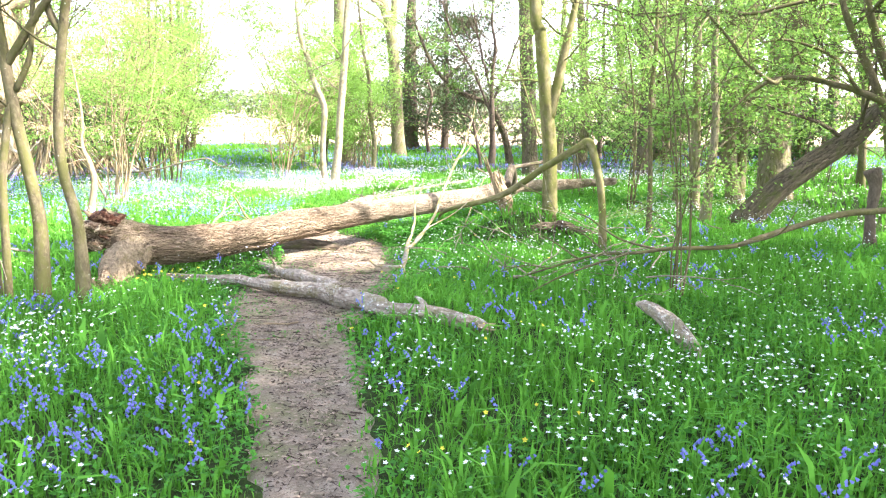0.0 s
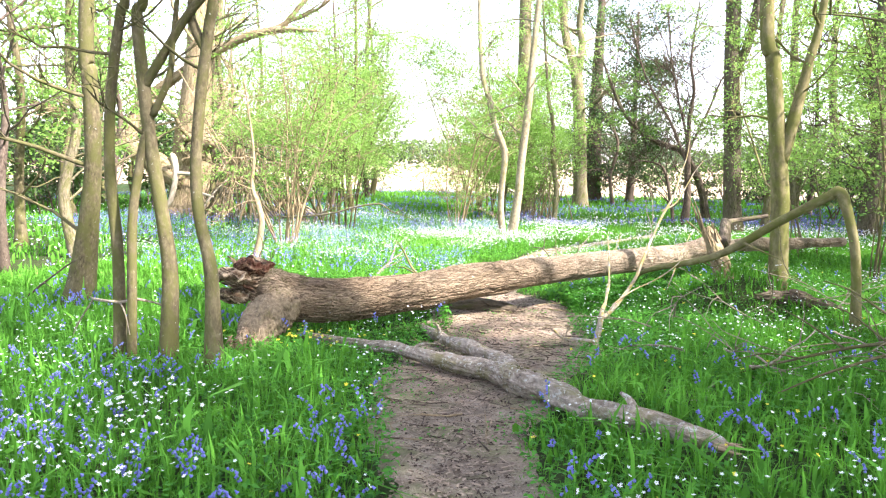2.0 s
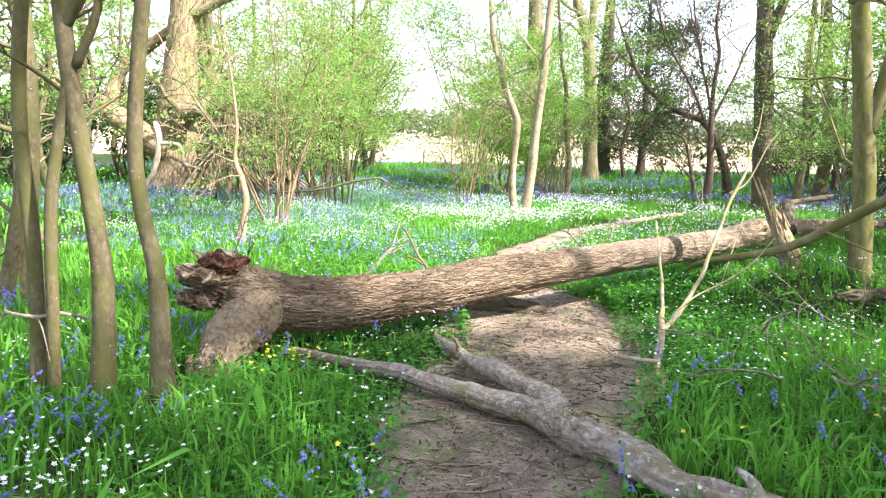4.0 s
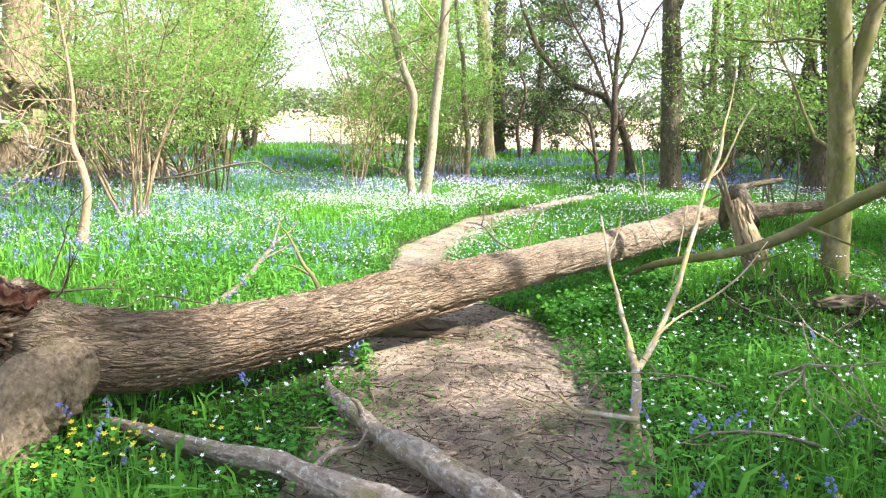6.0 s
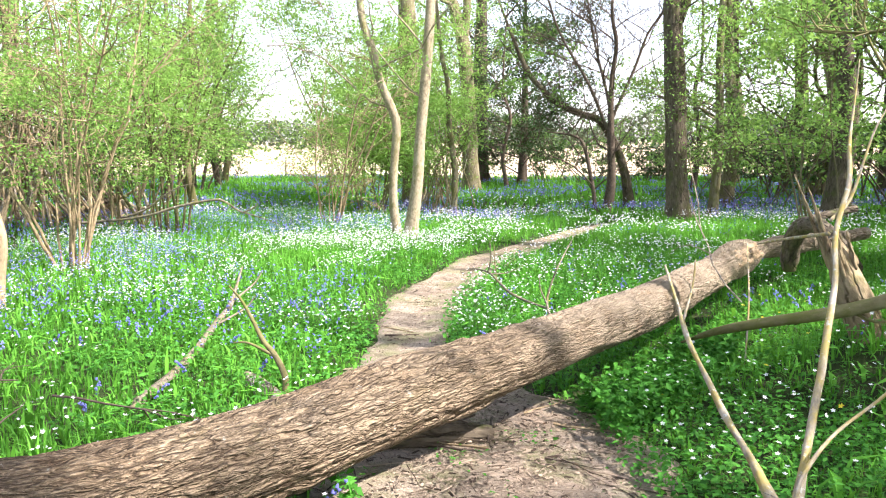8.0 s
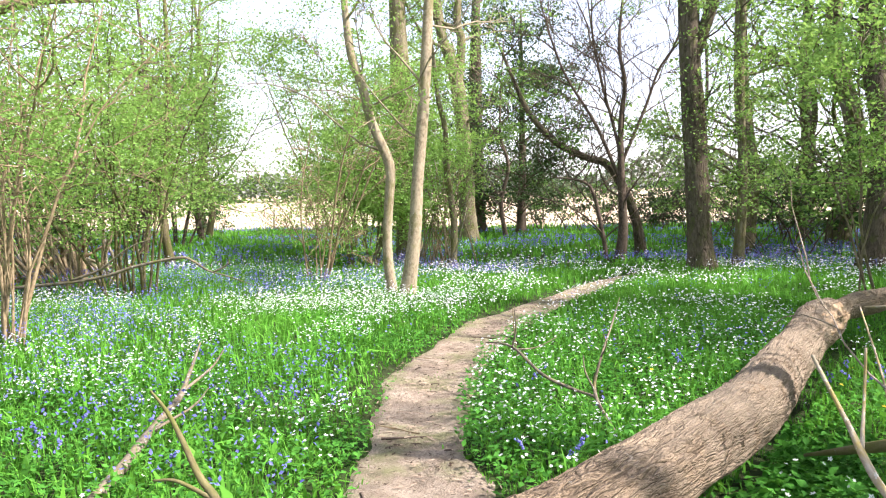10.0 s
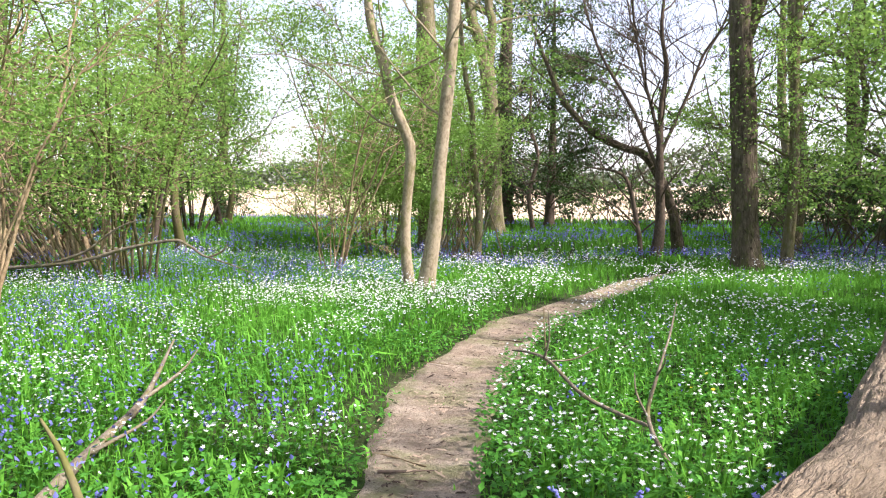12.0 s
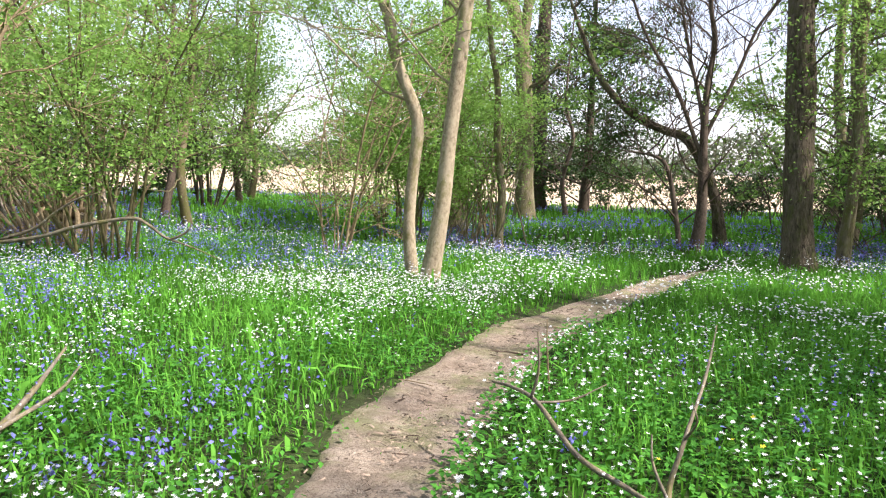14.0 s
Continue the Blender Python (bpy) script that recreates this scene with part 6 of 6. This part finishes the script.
def blades(pile, rng, x, y, height, width, bend=0.55):
    """Arching blades; most stand in tufts and fan outwards."""
    n = len(x)
    cell = 0.16 if width < 0.02 else 0.3
    cx, cy = np.floor(x / cell), np.floor(y / cell)
    cu = hashed(cx.astype(np.int64), cy.astype(np.int64), np.int64(3))
    cv = hashed(cx.astype(np.int64), cy.astype(np.int64), np.int64(8))
    ch = hashed(cx.astype(np.int64), cy.astype(np.int64), np.int64(21))
    mx, my = (cx + 0.2 + 0.6 * cu) * cell, (cy + 0.2 + 0.6 * cv) * cell
    pull = np.where(rng.uniform(0, 1, n) < 0.65, rng.uniform(0.3, 0.8, n), 0.0)
    dx, dy = x - mx, y - my
    x, y = x - dx * pull, y - dy * pull
    z = ground_z(x, y) - 0.02
    tuft = fbm(np.stack([x * 1.1, y * 1.1, x * 0 + 4], 1), 3)
    h = height * rng.uniform(0.4, 1.3, n) * (0.45 + 0.8 * tuft + 0.45 * ch) * np.clip(0.35 + off_path(x, y) * 1.4, 0.22, 1) * (1 - 0.55 * worn(x, y)) * np.where((y > 11.8) & (y < 30), 0.78, np.where((x < -2.2) & (y < 10.5), 1.25, 1.0))
    a = np.where(pull > 0, np.arctan2(dy, dx) + rng.normal(0, 0.7, n), rng.uniform(0, 2 * np.pi, n))
    f = np.stack([np.cos(a), np.sin(a), a * 0], 1)
    s = np.stack([-np.sin(a), np.cos(a), rng.normal(0, 0.3, n)], 1) * (width * rng.uniform(0.5, 1.5, n))[:, None]
    lean = bend * rng.gamma(2.2, 0.42, n)
    b = (lean * h)[:, None]
    o = np.stack([x, y, z], 1)
    up = np.array([0, 0, 1.0])
    mid = o + f * b * 0.38 + up * (h * 0.62)[:, None]
    tip = o + f * b * 1.15 + up * (h * np.clip(1.05 - 0.45 * lean, 0.25, 1.0))[:, None]
    v = np.stack([o - s * 0.5, o + s * 0.5, mid + s * 0.55, mid - s * 0.55, tip], 1)
    k = np.arange(n)[:, None] * 5
    pile.add(v, k + np.array([0, 1, 2, 3]), k + np.array([3, 2, 4]))


def build_grass():
    rng = np.random.default_rng(91)
    p = Pile()
    for n, box, h, w, near in ((66000, (-9.0, 6.5, 3.2, 15.5), 0.20, 0.0135, True), (140000, (-9.0, 6.5, 3.2, 15.5), 0.175, 0.006, True), (125000, (-10, 6.5, 15.5, 27), 0.22, 0.009, True), (72000, (-24, 17, 9, 51), 0.26, 0.028, False),
                               (45000, (-28, 28, -8, 50), 0.24, 0.032, False)):
        x, y = scatter(rng, n, *box)
        keep = clear(x, y)
        if near:
            keep &= seen(x, y)
        elif box[0] == -24:
            keep &= ~((x > -10) & (x < 6.5) & (y < 27) & seen(x, y))
        keep &= rng.uniform(0, 1, n) < 0.25 + 1.2 * fbm(np.stack([x * 2.2, y * 2.2, x * 0], 1), 3)
        keep &= rng.uniform(0, 1, n) < np.clip(0.25 + off_path(x, y) * 3.0, 0, 1)
        keep &= rng.uniform(0, 1, n) > 0.5 * worn(x, y)
        blades(p, rng, x[keep], y[keep], h, w)
    x, y = scatter(rng, 26000, -3.2, 0.9, 3.5, 24)
    d = off_path(x, y)
    patch = fbm(np.stack([x * 2.0, y * 2.0, x * 0 + 15], 1), 3)
    keep = (d < 0.05) & (rng.uniform(0, 1, len(x)) < np.clip((patch - 0.57) * 4, 0, 0.6) + np.clip(0.62 + d * 5, 0, 0.8))
    blades(p, rng, x[keep], y[keep], 0.16, 0.007)
    whole("grass", p, M_GRASS, "lush bright green grass and bluebell leaves", "grass", kind="stuff", smooth=False)


def build_herbs():
    rng = np.random.default_rng(92)
    p = Pile()
    x, y = scatter(rng, 150000, -6, 6, 3.5, 20)
    dens = fbm(np.stack([x * 0.9, y * 0.9, x * 0 + 8], 1), 3)
    keep = clear(x, y, 0.0) & seen(x, y) & (rng.uniform(0, 1, len(x)) < np.clip((dens - 0.36) * 4, 0.06, 1))
    x, y = x[keep], y[keep]
    z = ground_z(x, y) + rng.uniform(0.02, 0.15, len(x))
    leaves(p, np.stack([x, y, z], 1), 0.034, rng, 0.7, 0.02)
    x, y = scatter(rng, 26000, -3.0, 4.5, 12, 19)
    dens = fbm(np.stack([x * 1.3, y * 1.3, x * 0 + 18], 1), 3)
    keep = clear(x, y, 0.0) & seen(x, y) & (rng.uniform(0, 1, len(x)) < np.clip((dens - 0.4) * 5, 0.05, 1))
    x, y = x[keep], y[keep]
    leaves(p, np.stack([x, y, ground_z(x, y) + rng.uniform(0.03, 0.17, len(x))], 1), 0.034, rng, 0.68, 0.02)
    # dense leafy bank under the log
    m = 9000
    s = rng.uniform(0.28, 0.62, m)
    i = s * (len(LOG_XY) - 1)
    base = LOG_XY[i.astype(int)]
    off = rng.uniform(0.05, 0.55, m)
    x, y = base[:, 0] + off * 0.82, base[:, 1] - off * 0.55
    keep = off_path(x, y) > -0.02
    x, y = x[keep], y[keep]
    leaves(p, np.stack([x, y, rng.uniform(0.02, 0.2, len(x))], 1), 0.042, rng, 0.55, 0.02)
    x, y = scatter(rng, 48000, -4.4, 0.6, 8.3, 13.2)
    keep = clear(x, y, -0.05) & (rng.uniform(0, 1, len(x)) < 0.75 * worn(x, y) ** 0.7)
    x, y = x[keep], y[keep]
    leaves(p, np.stack([x, y, ground_z(x, y) + rng.uniform(0.01, 0.11, len(x))], 1), 0.027, rng, 0.6, 0.02)
    x, y = scatter(rng, 9000, -2.6, 0.2, 7.5, 12.8)
    dens = fbm(np.stack([x * 2.6, y * 2.6, x * 0 + 27], 1), 3)
    d = off_path(x, y)
    keep = (d < 0) & (rng.uniform(0, 1, len(x)) < np.clip((dens - 0.52) * 6, 0, 0.7) + np.clip(0.5 + d * 3, 0, 0.5))
    x, y = x[keep], y[keep]
    leaves(p, np.stack([x, y, ground_z(x, y) + rng.uniform(0.01, 0.035, len(x))], 1), 0.022, rng, 0.7, 0.01)
    whole("herb_leaves", p, M_HERB, "low leafy herbs between the grass", "herbs", kind="stuff", smooth=False)


def petals(pile, rng, x, y, h, size, full):
    n = len(x)
    c = np.stack([x, y, ground_z(x, y) + h], 1)
    up = rng.normal(0, 0.33, (n, 3)) + np.array([0.0, -0.15, 1.0])
    up /= np.linalg.norm(up, axis=1)[:, None]
    d = np.cross(up, rng.normal(0, 1, (n, 3)))
    d /= np.linalg.norm(d, axis=1)[:, None]
    s = np.cross(up, d)
    r = (size * rng.uniform(0.7, 1.2, n))[:, None]
    if full:
        vs = []
        for k in range(5):
            a = k * 2 * np.pi / 5
            e = d * math.cos(a) + s * math.sin(a)
            w = -d * math.sin(a) + s * math.cos(a)
            vs.append(np.stack([c, c + e * r * 0.55 - w * r * 0.3 + up * r * 0.1, c + e * r + up * r * 0.22, c + e * r * 0.55 + w * r * 0.3 + up * r * 0.1], 1))
        v = np.stack(vs, 1).reshape(-1, 3)
        k = np.arange(n * 5)[:, None] * 4
    else:
        v = np.stack([c - d * r, c - s * r, c + d * r, c + s * r], 1)
        k = np.arange(n)[:, None] * 4
    pile.add(v, k + np.array([0, 1, 2, 3]))


def build_white():
    rng = np.random.default_rng(93)
    p = Pile()

    def patch(x, y):
        return 0.55 * fbm(np.stack([x * 0.55, y * 0.55, x * 0 + 21], 1), 3) + 0.45 * fbm(np.stack([x * 2.1, y * 1.6, x * 0 + 33], 1), 2)
    for n, box, full, lo, size in ((19000, (-9, 6.5, 3.5, 15), True, 0.46, 0.0132), (26000, (-10, -2.9, 14.5, 21), True, 0.42, 0.0108), (8000, (-2.9, 6, 14, 20), True, 0.44, 0.0125), (19000, (-10, 6, 20, 27), False, 0.44, 0.015), (22000, (-20, 14, 9, 48), False, 0.42, 0.025)):
        x, y = scatter(rng, n, *box)
        d = patch(x, y)
        keep = clear(x, y, 0.06) & (rng.uniform(0, 1, n) < np.clip((d - lo - 0.03) * 22.0, 0.015, 1)) & (y < 27 + 8 * d)
        if box[0] == -9:
            keep &= rng.uniform(0, 1, n) < 0.6
        keep &= (x > -6.3 + d) | (rng.uniform(0, 1, n) < 0.45)
        if full or box[2] == 20:
            keep &= seen(x, y)
        else:
            keep &= ~((x > -10) & (x < 6) & (y < 27) & seen(x, y)) & (y > 12)
        x, y = x[keep], y[keep]
        petals(p, rng, x, y, rng.uniform(0.14, 0.30, len(x)), size, full)
    # thick patches among the bluebells beside the path
    for cx, cy, sx, sy, n in ((-3.1, 6.85, 0.35, 0.35, 120), (-2.8, 6.1, 0.3, 0.25, 80), (-2.2, 6.0, 0.2, 0.25, 30), (-2.85, 7.1, 0.3, 0.25, 60), (-4.6, 8.4, 0.5, 0.5, 70), (1.47, 5.79, 0.22, 0.25, 70), (1.24, 5.33, 0.18, 0.15, 50), (1.76, 6.37, 0.25, 0.3, 45), (2.35, 6.79, 0.4, 0.4, 60), (2.31, 6.18, 0.3, 0.3, 40)):
        x, y = rng.normal(cx, sx, n), rng.normal(cy, sy, n)
        keep = clear(x, y, 0.1)
        petals(p, rng, x[keep], y[keep], rng.uniform(0.18, 0.30, int(keep.sum())), 0.0145, True)
    whole("white_flowers", p, M_WHITE, "small white woodland flowers scattered through grass", "flowers", kind="stuff", smooth=False)


def build_yellow():
    rng = np.random.default_rng(94)
    p = Pile()
    x = np.concatenate([rng.normal(-2.95, 0.3, 64), rng.uniform(-2.0, 1.5, 70), rng.uniform(-1.5, 3, 90)])
    y = np.concatenate([rng.normal(9.5, 0.25, 64), rng.uniform(5, 11, 70), rng.uniform(12.5, 17, 90)])
    keep = clear(x, y, 0.02)
    x, y = x[keep], y[keep]
    petals(p, rng, x, y, rng.uniform(0.1, 0.2, len(x)), 0.016, True)
    whole("yellow_flowers", p, M_YELLOW, "few small yellow flowers near the torn trunk", "flowers", kind="stuff", smooth=False)


def build_bluebells():
    rng = np.random.default_rng(95)
    bells, stems = Pile(), Pile()
    x, y = scatter(rng, 15000, -9, 6, 3.5, 17)
    pull = rng.uniform(0, 1, len(x)) < 0.7
    x = np.where(pull, (np.floor(x / 0.3) + 0.3 + 0.4 * hashed(np.floor(x / 0.3).astype(np.int64), np.floor(y / 0.3).astype(np.int64), np.int64(5))) * 0.3 + rng.normal(0, 0.05, len(x)), x)
    d = fbm(np.stack([x * 0.8, y * 0.8, x * 0 + 40], 1), 3)
    want = np.clip((d - 0.43) * 5, 0.03, 1) * np.where((x < -0.5) & (y < 11), 0.48, np.where((x > 0.3) & (y < 8.5), 0.3, np.where(y > 12, 0.08, 0.15))) * (1 - 0.93 * worn(x, y) ** 0.5)
    keep = clear(x, y, 0.1) & seen(x, y) & (rng.uniform(0, 1, len(x)) < want)
    x, y = x[keep], y[keep]
    n = len(x)
    h = rng.uniform(0.2, 0.33, n)
    a = rng.uniform(0, 2 * np.pi, n)
    f = np.stack([np.cos(a), np.sin(a), a * 0], 1)
    o = np.stack([x, y, ground_z(x, y)], 1)
    up = np.array([0, 0, 1.0])

    def on(t):
        return o + up * (h * (t - 0.12 * t ** 4))[:, None] + f * (h * 0.33 * t ** 3)[:, None]
    side = np.stack([-np.sin(a), np.cos(a), a * 0], 1) * 0.0025
    v = np.stack([on(0) - side, on(0) + side, on(0.6) + side, on(0.6) - side, on(1.0) + side, on(1.0) - side], 1)
    k = np.arange(n)[:, None] * 6
    stems.add(v, np.concatenate([k + np.array([0, 1, 2, 3]), k + np.array([3, 2, 4, 5])]))
    for j in range(8):
        t = 0.62 + 0.05 * j + rng.uniform(-0.02, 0.02, n)
        b = rng.uniform(0, 2 * np.pi, n)
        w = np.stack([np.cos(b), np.sin(b), b * 0], 1)
        top = on(np.minimum(t, 1.0)) + w * 0.006
        ax = w * 0.55 + f * 0.35 - up * 0.75
        ax /= np.linalg.norm(ax, axis=1)[:, None]
        e1 = np.cross(ax, up)
        e1 /= np.linalg.norm(e1, axis=1)[:, None] + 1e-6
        e2 = np.cross(ax, e1)
        ln = (0.0155 * rng.uniform(0.8, 1.25, n))[:, None]
        rows = [top[:, None]]
        for m in range(4):
            q = m * np.pi / 2
            rows.append((top + ax * ln * 0.55 + (e1 * math.cos(q) + e2 * math.sin(q)) * 0.006)[:, None])
        for m in range(4):
            q = m * np.pi / 2
            rows.append((top + ax * ln * 1.15 + (e1 * math.cos(q) + e2 * math.sin(q)) * 0.0098)[:, None])
        v = np.concatenate(rows, 1)
        k = np.arange(n)[:, None] * 9
        bells.add(v, np.concatenate([k + np.array([1 + m, 1 + (m + 1) % 4, 5 + (m + 1) % 4, 5 + m]) for m in range(4)]),
                  np.concatenate([k + np.array([0, 1 + (m + 1) % 4, 1 + m]) for m in range(4)]))
    # further off, loose heads of a few bells each
    for cnt, box, lo, size, each in ((26000, (-16, 8, 13, 30), 0.43, 0.022, 4), (15000, (-26, 16, 27, 50), 0.39, 0.046, 3)):
        x, y = scatter(rng, cnt, *box)
        d = fbm(np.stack([x * 0.4, y * 0.4, x * 0 + 60], 1), 3) + 0.12 * ((x < -5.8) & (y < 24))
        keep = clear(x, y, 0.2) & (rng.uniform(0, 1, cnt) < np.clip((d - lo) * 4, 0.02, 1)) & ((y > 18) | seen(x, y)) & ((x < -2.2) | (y > 25) | (rng.uniform(0, 1, cnt) < 0.12)) & ((y > 16.5) | (rng.uniform(0, 1, cnt) < 0.6))
        x, y = np.repeat(x[keep], each), np.repeat(y[keep], each)
        step = np.tile(np.arange(each), int(keep.sum()))
        leaves(bells, np.stack([x, y, ground_z(x, y) + 0.17 + 0.035 * step + rng.uniform(0, 0.03, len(x))], 1), size, rng, 0.1, 0.012)
    ob = thing("bluebells", (0, 8, 0), "drifts of violet-blue bluebells in the grass", "flowers", kind="stuff")
    part("bells", bells, M_BLUE, ob, smooth=False)
    part("stems", stems, M_GRASS, ob, smooth=False)


def build_litter():
    rng = np.random.default_rng(96)
    p = Pile()
    n = 15000
    y = np.concatenate([3.5 + 10 * rng.uniform(0, 1, 13000) ** 0.6, rng.uniform(13.5, 22, 2000)])
    a, b = path_edges(y)
    x = a + (b - a) * np.clip(rng.normal(0.5, 0.3, n), -0.1, 1.1)
    z = ground_z(x, y) + 0.012
    ang = rng.uniform(0, 2 * np.pi, n)
    ln = rng.gamma(1.5, 0.008, n) + 0.004
    w = np.where(rng.uniform(0, 1, n) < 0.6, 0.0013, rng.uniform(0.002, 0.006, n)) * rng.uniform(0.7, 1.4, n)
    f = np.stack([np.cos(ang), np.sin(ang), rng.normal(0, 0.08, n)], 1) * ln[:, None]
    s = np.stack([-np.sin(ang), np.cos(ang), ang * 0], 1) * w[:, None]
    o = np.stack([x, y, z], 1)
    up = np.array([0, 0, 1.0]) * w[:, None] * 1.2
    v = np.stack([o - f - s, o - f + s, o + f + s * 0.6, o + f - s * 0.6, o - f * 0.7 + up, o + f * 0.7 + up], 1)
    k = np.arange(n)[:, None] * 6
    for _ in range(640):
        yy = float(np.clip(rng.normal(10.2, 1.3), 7.2, 13.2))
        l, r = path_edges(yy)
        xx = rng.uniform(l - 0.1, r + 0.1)
        d = rng.uniform(0, 2 * np.pi)
        q = stray(rng, (xx, yy, float(ground_z(xx, yy)) + 0.018), (math.cos(d), math.sin(d), 0), rng.gamma(2, 0.06) + 0.05, 3, 0.12)
        q[:, 2] = float(ground_z(xx, yy)) + rng.uniform(0.01, 0.03)
        tube(p, q, [rng.uniform(0.002, 0.005), 0.0015], 4, cap=False)
    p.add(v, np.concatenate([k + np.array([0, 3, 5, 4]), k + np.array([1, 4, 5, 2])]), np.concatenate([k + np.array([0, 4, 1]), k + np.array([3, 2, 5])]))
    yy = rng.uniform(5, 13.2, 2600)
    l, r = path_edges(yy)
    xx = l + (r - l) * rng.uniform(-0.1, 1.1, len(yy))
    leaves(p, np.stack([xx, yy, ground_z(xx, yy) + rng.uniform(0.008, 0.02, len(yy))], 1), 0.024, rng, 0.85, 0.004)
    whole("path_litter", p, M_LITTER, "dry twig bits and dead leaves on bare earth", "litter", kind="stuff", smooth=False)
    for i in range(44):
        yy = rng.uniform(7.3, 13.0) if i < 37 else rng.uniform(13.5, 20)
        l, r = path_edges(yy)
        xx = rng.uniform(l, r)
        q = Pile()
        limbs(q, rng, (xx, yy, float(ground_z(xx, yy)) + 0.02), (rng.normal(), rng.normal() * 0.6, 0), rng.uniform(0.18, 0.55), rng.uniform(0.006, 0.012), 1, [], 1, 0.08, 0)
        q.v = [np.column_stack([u[:, 0], u[:, 1], np.clip(u[:, 2], 0.0, 0.05)]) for u in q.v]
        whole("fallen_twig", q, M_TAN if i % 2 else M_DARK, "thin dry twig lying on the earth path", "twig", "twigs on the path")


def build_chips():
    """A low heap of torn wood crumbs below the trunk's broken end."""
    rng = np.random.default_rng(97)
    p = Pile()
    n = 900
    r = np.abs(rng.normal(0, 0.5, n))
    a = rng.uniform(0, 2 * np.pi, n)
    at = np.stack([-3.49 + 0.26 * r * np.cos(a), 8.61 + 0.17 * r * np.sin(a), 0.08 * np.exp(-r ** 2 * 2.5) + rng.uniform(0, 0.015, n)], 1)
    at[:, 2] += ground_z(at[:, 0], at[:, 1])
    leaves(p, at, 0.017, rng, 0.5, 0.006)
    whole("wood_chips", p, M_CHIP, "heap of orange-pink rotten wood crumbs in grass", "wood chips", kind="stuff", smooth=False)


build_chips()
build_grass()
build_herbs()
build_white()
build_yellow()
build_bluebells()
build_litter()
